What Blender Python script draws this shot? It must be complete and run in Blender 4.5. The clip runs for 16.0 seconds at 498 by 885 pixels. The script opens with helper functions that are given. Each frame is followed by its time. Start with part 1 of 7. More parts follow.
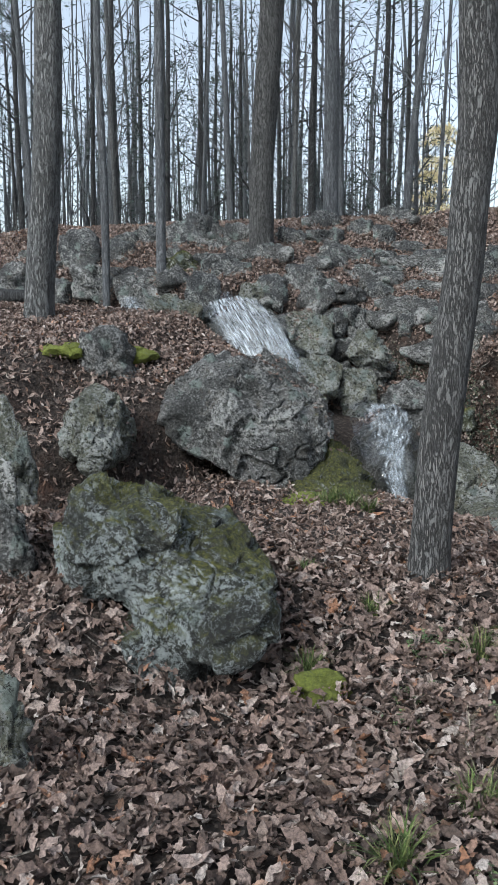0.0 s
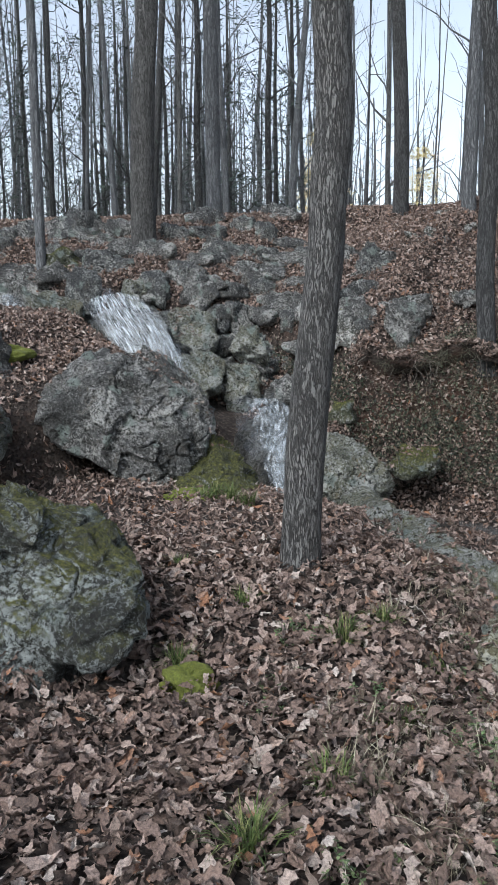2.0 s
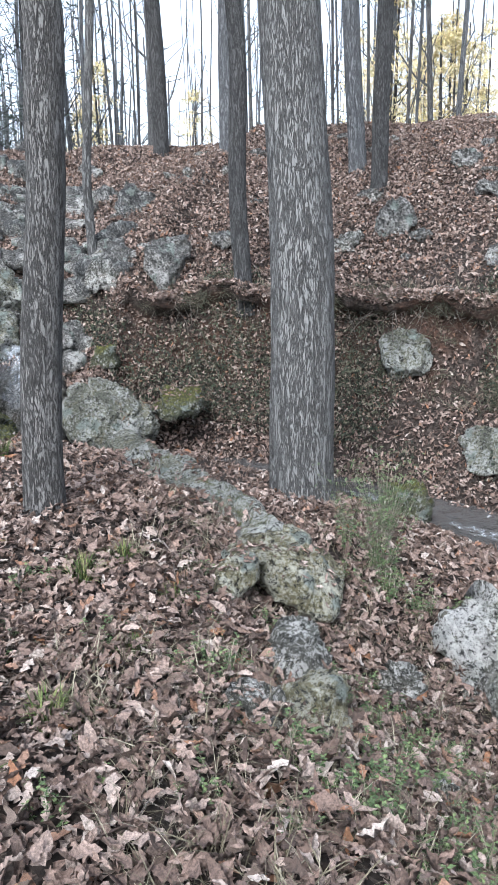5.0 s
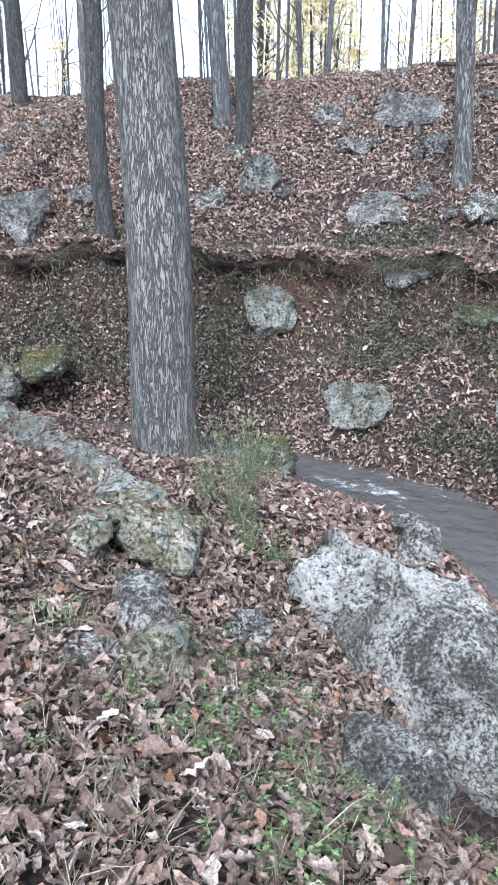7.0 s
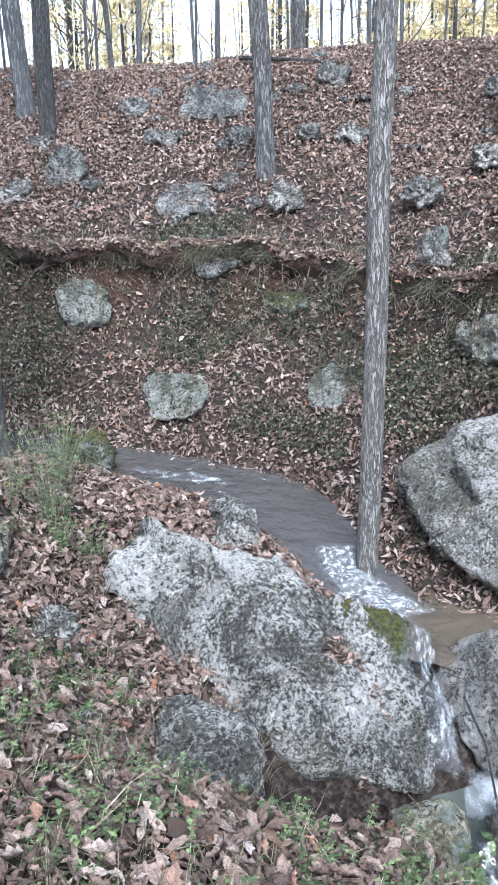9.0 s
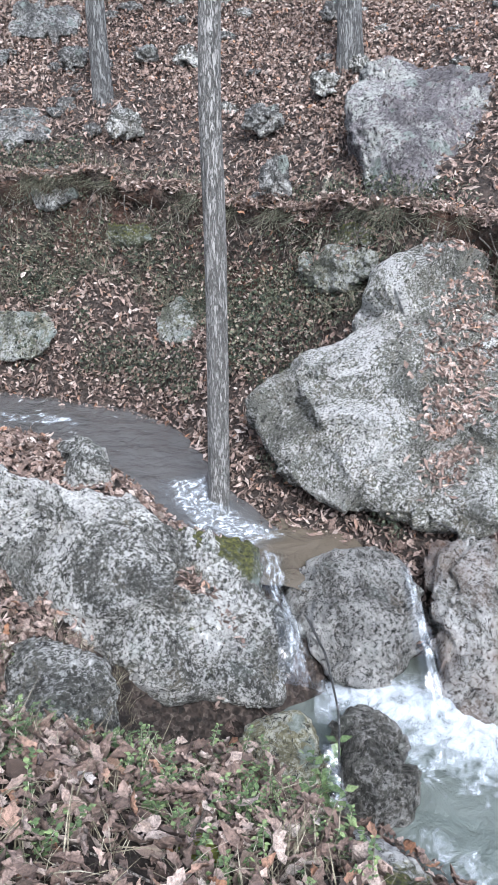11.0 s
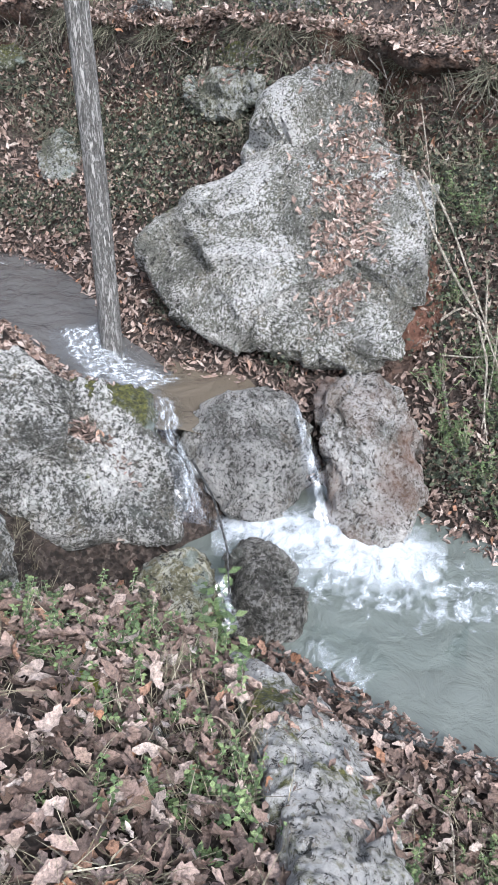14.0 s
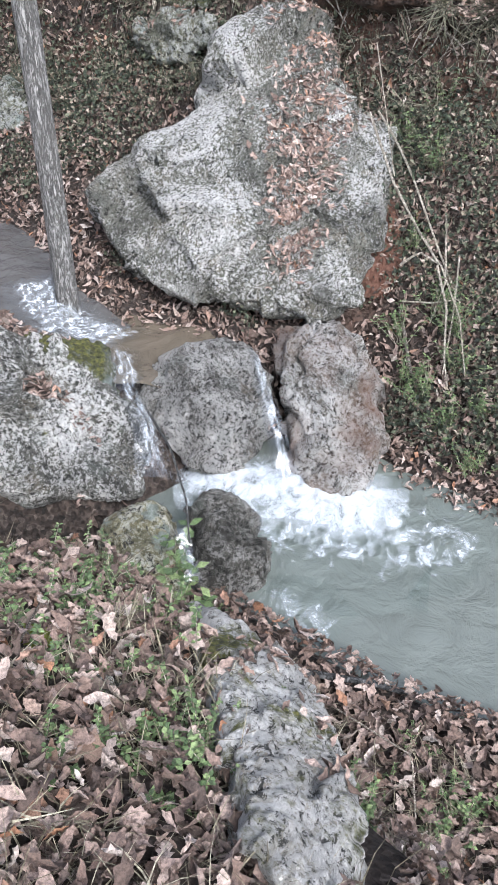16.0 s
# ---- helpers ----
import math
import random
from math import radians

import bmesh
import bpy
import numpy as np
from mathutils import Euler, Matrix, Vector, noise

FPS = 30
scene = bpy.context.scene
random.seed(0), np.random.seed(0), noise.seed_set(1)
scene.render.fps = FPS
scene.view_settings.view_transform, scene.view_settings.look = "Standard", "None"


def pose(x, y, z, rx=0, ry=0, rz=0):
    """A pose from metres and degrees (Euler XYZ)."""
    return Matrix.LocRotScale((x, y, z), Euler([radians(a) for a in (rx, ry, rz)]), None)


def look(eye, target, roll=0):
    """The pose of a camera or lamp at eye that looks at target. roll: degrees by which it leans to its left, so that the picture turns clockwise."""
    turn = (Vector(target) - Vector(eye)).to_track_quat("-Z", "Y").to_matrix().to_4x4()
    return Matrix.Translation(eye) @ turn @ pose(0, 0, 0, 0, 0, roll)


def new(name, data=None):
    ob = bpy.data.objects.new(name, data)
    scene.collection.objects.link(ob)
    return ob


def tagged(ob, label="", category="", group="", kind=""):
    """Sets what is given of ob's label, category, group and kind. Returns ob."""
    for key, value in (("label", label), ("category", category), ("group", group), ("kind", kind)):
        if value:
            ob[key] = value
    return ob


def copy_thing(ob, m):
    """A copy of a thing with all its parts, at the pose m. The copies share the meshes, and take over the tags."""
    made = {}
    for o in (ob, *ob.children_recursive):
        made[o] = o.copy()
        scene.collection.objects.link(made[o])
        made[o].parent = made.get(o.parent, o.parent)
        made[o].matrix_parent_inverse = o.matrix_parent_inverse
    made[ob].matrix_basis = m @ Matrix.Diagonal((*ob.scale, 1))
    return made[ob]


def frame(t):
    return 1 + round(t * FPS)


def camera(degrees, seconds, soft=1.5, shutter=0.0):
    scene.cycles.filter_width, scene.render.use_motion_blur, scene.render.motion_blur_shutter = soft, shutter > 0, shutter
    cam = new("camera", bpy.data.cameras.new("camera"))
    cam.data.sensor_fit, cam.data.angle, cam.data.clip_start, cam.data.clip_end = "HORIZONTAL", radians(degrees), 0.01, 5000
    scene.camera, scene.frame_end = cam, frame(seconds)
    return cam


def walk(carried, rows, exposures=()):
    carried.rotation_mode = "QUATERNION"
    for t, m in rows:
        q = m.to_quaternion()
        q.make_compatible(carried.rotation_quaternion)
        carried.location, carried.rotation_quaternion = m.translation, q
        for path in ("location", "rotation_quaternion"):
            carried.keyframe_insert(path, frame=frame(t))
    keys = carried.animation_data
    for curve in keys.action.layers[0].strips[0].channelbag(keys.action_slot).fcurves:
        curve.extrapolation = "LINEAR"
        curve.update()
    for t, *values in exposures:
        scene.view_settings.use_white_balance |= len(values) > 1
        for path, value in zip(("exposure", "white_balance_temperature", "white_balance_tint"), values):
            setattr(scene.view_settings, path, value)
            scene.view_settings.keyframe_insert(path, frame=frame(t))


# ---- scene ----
cam = camera(34.09, 16.0, soft=1.1)
# seconds, eye, turn about x, y, z
ROWS = [
    (0.0, 0.000, 0.000, 1.550, 81.00, -0.00, -0.00),
    (0.5, 0.023, 0.006, 1.545, 80.98, -0.09, -1.17),
    (1.0, 0.060, -0.004, 1.547, 80.86, -0.23, -2.88),
    (1.5, 0.110, -0.016, 1.547, 80.81, 0.07, -5.16),
    (2.0, 0.167, -0.029, 1.544, 80.76, 0.37, -7.19),
    (2.5, 0.232, -0.045, 1.540, 80.66, 0.39, -9.20),
    (3.0, 0.285, -0.053, 1.531, 80.25, 0.31, -10.37),
    (3.5, 0.343, -0.057, 1.516, 79.69, 0.26, -13.22),
    (4.0, 0.394, -0.070, 1.497, 78.82, 0.63, -16.25),
    (4.5, 0.437, -0.086, 1.481, 77.87, 0.97, -19.19),
    (6.8, 0.642, -0.150, 1.414, 74.72, 0.46, -29.13),
    (7.0, 0.652, -0.173, 1.420, 74.36, 0.52, -29.90),
    (7.5, 0.702, -0.219, 1.409, 73.90, 0.66, -32.35),
    (8.0, 0.752, -0.259, 1.397, 73.63, 0.79, -36.07),
    (8.5, 0.802, -0.286, 1.377, 73.72, 0.98, -39.17),
    (9.0, 0.824, -0.298, 1.366, 73.95, 1.21, -41.43),
    (9.5, 0.833, -0.309, 1.352, 74.22, 1.21, -43.38),
    (10.0, 0.859, -0.315, 1.331, 74.10, 0.40, -46.24),
    (10.2, 0.866, -0.326, 1.325, 73.46, 0.07, -47.36),
    (12.3, 0.967, -0.504, 1.506, 61.76, 1.78, -56.30),
    (12.5, 0.981, -0.511, 1.496, 60.95, 1.69, -56.52),
    (13.0, 0.992, -0.521, 1.475, 59.29, 1.54, -57.04),
    (13.5, 0.982, -0.535, 1.467, 58.12, 1.28, -57.26),
    (14.0, 0.987, -0.537, 1.460, 57.17, 0.95, -57.51),
    (14.5, 0.996, -0.534, 1.445, 56.39, 0.63, -57.92),
    (15.0, 1.002, -0.538, 1.436, 55.83, 0.59, -58.31),
    (15.5, 1.013, -0.560, 1.427, 55.14, 0.84, -58.82),
    (16.0, 1.035, -0.588, 1.405, 54.16, 1.17, -59.97),
]
EXPOSURES = [(0.0, 1.12, 6050, 5), (2.0, 1.12, 6100, 7), (3.5, 1.4, 6050, 9), (4.7, 1.75, 6000, 9), (7.0, 2.1, 5700, 9), (9.0, 2.08, 5700, 10), (12.5, 2.1, 6050, 11), (16.0, 2.1, 6100, 12)]
walk(cam, [(t, pose(x, y, z, rx, ry, rz)) for t, x, y, z, rx, ry, rz in ROWS], EXPOSURES)

# ---- daylight: a bright hazy sky over a shaded slope ----
world = bpy.data.worlds.new("sky")
scene.world = world
world.use_nodes = True
wn = world.node_tree
sky = wn.nodes.new("ShaderNodeTexSky")
sky.sky_type = "NISHITA"
sky.sun_disc = False
SUN_UP, SUN_ROUND = 42.0, 218.0
sky.sun_elevation, sky.sun_rotation = radians(SUN_UP), radians(SUN_ROUND)
sky.air_density, sky.dust_density, sky.ozone_density = 1.0, 2.0, 1.0
wn.nodes["Background"].inputs["Strength"].default_value = 0.11
haze = wn.nodes.new("ShaderNodeHueSaturation")
haze.inputs["Saturation"].default_value = 0.45
wn.links.new(sky.outputs["Color"], haze.inputs["Color"])
wn.links.new(haze.outputs["Color"], wn.nodes["Background"].inputs["Color"])
sun = new("sun", bpy.data.lights.new("sun", "SUN"))
sun.data.energy, sun.data.angle, sun.data.color = 1.4, radians(25), (1.0, 0.985, 0.96)
SUN_FROM = Vector((math.sin(radians(SUN_ROUND)) * math.cos(radians(SUN_UP)), math.cos(radians(SUN_ROUND)) * math.cos(radians(SUN_UP)), math.sin(radians(SUN_UP))))
sun.matrix_world = look(SUN_FROM * 50, (0, 0, 0))

# ---- materials ----
def material(name, rough=0.85):
    m = bpy.data.materials.new(name)
    m.use_nodes = True
    nt = m.node_tree
    bsdf = nt.nodes["Principled BSDF"]
    bsdf.inputs["Roughness"].default_value = rough
    return m, nt, bsdf


def nodes_noise(nt, scale, detail=4.0, rough=0.6, coord=None, distortion=0.0):
    n = nt.nodes.new("ShaderNodeTexNoise")
    n.inputs["Scale"].default_value, n.inputs["Detail"].default_value, n.inputs["Roughness"].default_value = scale, detail, rough
    n.inputs["Distortion"].default_value = distortion
    if coord is not None:
        nt.links.new(coord, n.inputs["Vector"])
    return n.outputs["Fac"]


def nodes_ramp(nt, fac, stops):
    r = nt.nodes.new("ShaderNodeValToRGB")
    while len(r.color_ramp.elements) < len(stops):
        r.color_ramp.elements.new(0.5)
    for e, (p, c) in zip(r.color_ramp.elements, stops):
        e.position, e.color = p, (*c, 1) if len(c) == 3 else c
    nt.links.new(fac, r.inputs["Fac"])
    return r.outputs["Color"]


def grey(v):
    return (v, v, v)


def nodes_mix(nt, fac, a, b, blend="MIX"):
    m = nt.nodes.new("ShaderNodeMix")
    m.data_type, m.blend_type = "RGBA", blend
    for sock, v in ((m.inputs["Factor"], fac), (m.inputs["A"], a), (m.inputs["B"], b)):
        if isinstance(v, bpy.types.NodeSocket):
            nt.links.new(v, sock)
        elif isinstance(v, tuple):
            sock.default_value = (*v, 1)
        else:
            sock.default_value = v
    return m.outputs["Result"]


def nodes_math(nt, op, a, b=0.0):
    m = nt.nodes.new("ShaderNodeMath")
    m.operation = op
    m.use_clamp = op in ("ADD", "SUBTRACT", "MULTIPLY")
    for sock, v in zip(m.inputs, (a, b)):
        if isinstance(v, bpy.types.NodeSocket):
            nt.links.new(v, sock)
        else:
            sock.default_value = v
    return m.outputs[0]


def nodes_math_free(nt, op, a, b):
    out = nodes_math(nt, op, a, b)
    out.node.use_clamp = False
    return out


def nodes_bump(nt, bsdf, height, strength, distance):
    b = nt.nodes.new("ShaderNodeBump")
    b.inputs["Strength"].default_value, b.inputs["Distance"].default_value = strength, distance
    nt.links.new(height, b.inputs["Height"])
    nt.links.new(b.outputs["Normal"], bsdf.inputs["Normal"])


def coords(nt, kind="Object"):
    return nt.nodes.new("ShaderNodeTexCoord").outputs[kind]


def upward(nt):
    g = nt.nodes.new("ShaderNodeNewGeometry")
    s = nt.nodes.new("ShaderNodeSeparateXYZ")
    nt.links.new(g.outputs["Normal"], s.inputs[0])
    return s.outputs["Z"]


def rock_material(name, dark, mid, pale, crust=0.5, moss=0.3, stain=0.0, wet=0.8, crust_colour=(0.52, 0.53, 0.5), film=0.4, fine=28, rosettes=0.85):
    """Grey gneiss, finely speckled with black pits and pale lichen, with a green film and moss on the upper faces."""
    m, nt, bsdf = material(name, wet)
    c = coords(nt)
    big = nodes_noise(nt, 2.6, 8, 0.7, c, 0.5)
    base = nodes_ramp(nt, big, [(0.34, dark), (0.5, mid), (0.66, pale)])
    patch = nodes_noise(nt, 1.9, 9, 0.74, c, 0.8)
    green = nodes_ramp(nt, nodes_noise(nt, 1.9, 9, 0.75, c, 0.9), [(0.6 - 0.2 * film, grey(0)), (0.7 - 0.15 * film, grey(0.8))])
    base = nodes_mix(nt, green, base, (0.1, 0.105, 0.055))
    base = nodes_mix(nt, nodes_ramp(nt, nodes_noise(nt, 4.5, 8, 0.75, c, 0.7), [(0.54, grey(0)), (0.62, grey(0.7))]), base, tuple(k * v for k, v in zip((1.15, 0.98, 0.8), mid)))
    # pale crust, dense in patches and thinning to specks
    fleck = nodes_noise(nt, fine, 6, 0.78, c, 0.4)
    mixed = nodes_math(nt, "ADD", nodes_math(nt, "MULTIPLY", fleck, 0.5), nodes_math(nt, "MULTIPLY", patch, 0.5))
    lo = 0.56 - 0.08 * crust
    base = nodes_mix(nt, nodes_ramp(nt, mixed, [(lo, grey(0)), (lo + 0.015, grey(1))]), base, nodes_mix(nt, nodes_noise(nt, 9, 5, 0.6, c), crust_colour, tuple(0.55 * v for v in crust_colour)))
    # salt-and-pepper specks
    salt = nodes_noise(nt, fine * 1.7, 4, 0.7, c)
    where = nodes_ramp(nt, patch, [(0.42, grey(0.3)), (0.54, grey(1))])
    base = nodes_mix(nt, nodes_math(nt, "MULTIPLY", where, nodes_ramp(nt, salt, [(0.55 - 0.03 * crust, grey(0)), (0.6 - 0.03 * crust, grey(0.8))])), base, crust_colour)
    base = nodes_mix(nt, nodes_ramp(nt, salt, [(0.38, grey(0.8)), (0.42, grey(0))]), base, tuple(0.5 * v for v in dark))
    base = nodes_mix(nt, nodes_ramp(nt, nodes_noise(nt, 1.3, 6, 0.65, c, 0.6), [(0.57, grey(0)), (0.64, grey(0.6 * min(crust, 1.0)))]), base, tuple(1.08 * v for v in crust_colour))
    base = nodes_mix(nt, 1.0, base, nodes_ramp(nt, nodes_noise(nt, 2.1, 5, 0.6, c, 0.4), [(0.36, grey(0.62)), (0.56, grey(1.05))]), "MULTIPLY")
    # blue-green leaf lichen in rosettes
    ros = nt.nodes.new("ShaderNodeTexVoronoi")
    ros.inputs["Scale"].default_value = 4.2
    wob = nt.nodes.new("ShaderNodeVectorMath")
    wob.operation = "ADD"
    nz = nt.nodes.new("ShaderNodeTexNoise")
    nz.inputs["Scale"].default_value, nz.inputs["Detail"].default_value = 14.0, 5.0
    nt.links.new(c, nz.inputs["Vector"])
    sc = nt.nodes.new("ShaderNodeVectorMath")
    sc.operation = "SCALE"
    sc.inputs["Scale"].default_value = 0.16
    nt.links.new(nz.outputs["Color"], sc.inputs[0])
    nt.links.new(c, wob.inputs[0])
    nt.links.new(sc.outputs[0], wob.inputs[1])
    nt.links.new(wob.outputs[0], ros.inputs["Vector"])
    base = nodes_mix(nt, nodes_ramp(nt, ros.outputs["Distance"], [(0.2, grey(rosettes)), (0.29, grey(0))]), base, nodes_ramp(nt, fleck, [(0.35, (0.12, 0.15, 0.13)), (0.6, (0.33, 0.38, 0.35))]))
    # black pits
    pits = nodes_noise(nt, fine * 0.85, 7, 0.8, c, 0.5)
    base = nodes_mix(nt, nodes_ramp(nt, pits, [(0.425, grey(0.95)), (0.445, grey(0))]), base, (0.018, 0.018, 0.016))
    if stain:
        base = nodes_mix(nt, nodes_ramp(nt, nodes_noise(nt, 1.7, 4, 0.6, c), [(0.62 - 0.3 * stain, grey(0)), (0.66, grey(0.8))]), base, (0.17, 0.085, 0.05))
    if moss:
        up = nodes_ramp(nt, upward(nt), [(0.25, grey(0)), (0.8, grey(1))])
        mm = nodes_ramp(nt, nodes_noise(nt, 2.6, 9, 0.75, c, 0.6), [(0.68 - 0.3 * moss, grey(0)), (0.75 - 0.28 * moss, grey(1))])
        mcol = nodes_ramp(nt, nodes_noise(nt, 45, 5, 0.7, c), [(0.35, (0.02, 0.023, 0.008)), (0.52, (0.1, 0.105, 0.022)), (0.68, (0.24, 0.23, 0.05))])
        base = nodes_mix(nt, nodes_math(nt, "MULTIPLY", up, mm), base, mcol)
    nt.links.new(base, bsdf.inputs["Base Color"])
    tall = nodes_ramp(nt, mixed, [(0.4, grey(0)), (0.6, grey(1))])
    deep = nodes_ramp(nt, pits, [(0.38, grey(0)), (0.56, grey(1))])
    h = nodes_math(nt, "ADD", nodes_math(nt, "MULTIPLY", tall, 0.5), nodes_math(nt, "MULTIPLY", deep, 0.5))
    nodes_bump(nt, bsdf, h, 1.0, 0.04)
    return m


ROCK_GREY = rock_material("lichened_grey_rock", (0.06, 0.06, 0.057), (0.13, 0.13, 0.125), (0.25, 0.24, 0.23), 0.6, 0.3, film=0.3, crust_colour=(0.55, 0.545, 0.525))
ROCK_DARK = rock_material("dark_blue_grey_rock", (0.045, 0.05, 0.052), (0.11, 0.112, 0.115), (0.2, 0.205, 0.205), 0.4, 0.25, film=0.35)
ROCK_PALE = rock_material("white_crusted_rock", (0.06, 0.06, 0.05), (0.15, 0.148, 0.126), (0.29, 0.285, 0.26), 0.72, 0.25, film=0.5, crust_colour=(0.82, 0.81, 0.78), fine=34, rosettes=0.2)
ROCK_HUMP = rock_material("green_and_white_crusted_rock", (0.1, 0.1, 0.08), (0.2, 0.2, 0.165), (0.33, 0.325, 0.29), 0.55, 0.2, film=0.6, crust_colour=(0.8, 0.79, 0.77), fine=40, rosettes=0.15)
ROCK_FRONT = rock_material("dark_lichened_boulder_rock", (0.04, 0.042, 0.035), (0.09, 0.095, 0.082), (0.2, 0.205, 0.19), 0.7, 0.95, film=0.25, crust_colour=(0.56, 0.61, 0.6), fine=30, rosettes=0.6)
ROCK_LEDGE = rock_material("pale_ledge_rock", (0.32, 0.3, 0.26), (0.46, 0.44, 0.39), (0.62, 0.61, 0.58), 1.4, 0.66, film=0.05, crust_colour=(0.85, 0.84, 0.82), fine=36, rosettes=0.05)
ROCK_GREEN = rock_material("green_filmed_rock", (0.1, 0.105, 0.075), (0.2, 0.205, 0.15), (0.34, 0.34, 0.27), 0.7, 0.35, film=0.5)
ROCK_SPOTTED = rock_material("spotted_mossy_rock", (0.13, 0.12, 0.06), (0.26, 0.24, 0.14), (0.4, 0.37, 0.25), 0.75, 0.3, film=0.35, crust_colour=(0.66, 0.65, 0.54))
ROCK_MOSS = rock_material("mossy_rock", (0.05, 0.055, 0.03), (0.1, 0.11, 0.06), (0.2, 0.2, 0.13), 0.2, 1.3)
ROCK_RUST = rock_material("rust_stained_rock", (0.16, 0.145, 0.12), (0.3, 0.28, 0.25), (0.45, 0.43, 0.4), 1.0, 0.12, stain=0.6, film=0.05, crust_colour=(0.72, 0.71, 0.69), fine=32, rosettes=0.15)
ROCK_DAMP = rock_material("damp_pale_rock", (0.08, 0.076, 0.068), (0.18, 0.172, 0.155), (0.33, 0.32, 0.3), 1.05, 0.1, wet=0.45, film=0.1, crust_colour=(0.55, 0.54, 0.52), fine=34, rosettes=0.15)
ROCK_WET = rock_material("wet_rock", (0.05, 0.048, 0.042), (0.12, 0.115, 0.1), (0.24, 0.23, 0.21), 0.55, 0.1, wet=0.35, film=0.2, crust_colour=(0.42, 0.41, 0.39), fine=32, rosettes=0.15)
ROCK_MAUVE = rock_material("mauve_grey_rock", (0.12, 0.105, 0.115), (0.22, 0.195, 0.21), (0.34, 0.31, 0.33), 0.55, 0.1, film=0.05)


def soil_material():
    m, nt, bsdf = material("leaf_mould", 0.95)
    c = coords(nt)
    flake = nt.nodes.new("ShaderNodeTexVoronoi")
    flake.inputs["Scale"].default_value = 38.0
    flake.inputs["Randomness"].default_value = 1.0
    nt.links.new(c, flake.inputs["Vector"])
    sep = nt.nodes.new("ShaderNodeSeparateColor")
    nt.links.new(flake.outputs["Color"], sep.inputs[0])
    leaf = nodes_ramp(nt, sep.outputs[0], [(0.0, (0.012, 0.009, 0.007)), (0.4, (0.028, 0.02, 0.016)), (0.75, (0.055, 0.041, 0.034)), (1.0, (0.11, 0.088, 0.075))])
    leaf = nodes_mix(nt, nodes_ramp(nt, nodes_noise(nt, 60, 4, 0.6, c), [(0.35, grey(0)), (0.6, grey(1))]), nodes_mix(nt, 0.6, leaf, (0.03, 0.018, 0.012)), leaf)
    earth = nodes_ramp(nt, nodes_noise(nt, 9, 6, 0.7, c), [(0.35, (0.035, 0.02, 0.014)), (0.6, (0.08, 0.042, 0.028)), (0.75, (0.1, 0.05, 0.034))])
    side = nodes_ramp(nt, upward(nt), [(0.42, grey(1)), (0.6, grey(0))])
    bare = nodes_math(nt, "MULTIPLY", side, nodes_ramp(nt, nodes_noise(nt, 1.6, 6, 0.7, c), [(0.47, grey(0)), (0.58, grey(1))]))
    nt.links.new(nodes_mix(nt, bare, leaf, earth), bsdf.inputs["Base Color"])
    nodes_bump(nt, bsdf, nodes_math(nt, "ADD", nodes_math(nt, "MULTIPLY", flake.outputs["Distance"], 0.8), nodes_noise(nt, 40, 6, 0.7, c)), 1.0, 0.05)
    return m


SOIL = soil_material()


def leaf_material(name, stops, rough=0.75):
    m, nt, bsdf = material(name, rough)
    g = nt.nodes.new("ShaderNodeNewGeometry")
    col = nodes_ramp(nt, g.outputs["Random Per Island"], stops)
    mottle = nodes_ramp(nt, nodes_noise(nt, 95, 7, 0.75, coords(nt)), [(0.35, grey(0.4)), (0.58, grey(1.25))])
    nt.links.new(nodes_mix(nt, 1.0, col, mottle, "MULTIPLY"), bsdf.inputs["Base Color"])
    nodes_bump(nt, bsdf, nodes_noise(nt, 55, 5, 0.7, coords(nt)), 0.8, 0.02)
    return m


DRY_LEAF = leaf_material("dry_oak_leaf", [(0.0, (0.075, 0.052, 0.042)), (0.25, (0.145, 0.098, 0.079)), (0.5, (0.225, 0.158, 0.131)), (0.72, (0.305, 0.23, 0.197)), (0.86, (0.38, 0.31, 0.272)), (0.9, (0.25, 0.118, 0.062)), (0.94, (0.3, 0.23, 0.197)), (1.0, (0.47, 0.41, 0.37))])
DRY_LEAF_SINGLE = leaf_material("single_dry_leaf", [(0.0, (0.1, 0.068, 0.053)), (0.4, (0.19, 0.14, 0.112)), (0.7, (0.3, 0.23, 0.195)), (0.85, (0.27, 0.13, 0.065)), (1.0, (0.5, 0.44, 0.39))])
for node in list(DRY_LEAF_SINGLE.node_tree.nodes):
    if node.type == "NEW_GEOMETRY":
        info = DRY_LEAF_SINGLE.node_tree.nodes.new("ShaderNodeObjectInfo")
        target = node.outputs["Random Per Island"].links[0].to_socket
        DRY_LEAF_SINGLE.node_tree.links.new(info.outputs["Random"], target)
GREEN_LEAF = leaf_material("green_leaf", [(0.0, (0.05, 0.082, 0.03)), (0.5, (0.1, 0.155, 0.058)), (1.0, (0.2, 0.26, 0.11))], 0.55)
IVY_LEAF = leaf_material("dark_evergreen_leaf", [(0.0, (0.008, 0.011, 0.006)), (0.35, (0.02, 0.03, 0.016)), (0.6, (0.055, 0.07, 0.04)), (0.8, (0.11, 0.115, 0.075)), (0.9, (0.2, 0.165, 0.125)), (1.0, (0.32, 0.26, 0.21))], 0.55)
GRASS = leaf_material("grass_blade", [(0.0, (0.04, 0.06, 0.015)), (0.6, (0.09, 0.14, 0.03)), (1.0, (0.24, 0.24, 0.1))], 0.6)
STRAW = leaf_material("dry_grass", [(0.0, (0.1, 0.085, 0.055)), (0.6, (0.2, 0.175, 0.12)), (1.0, (0.36, 0.33, 0.25))], 0.8)
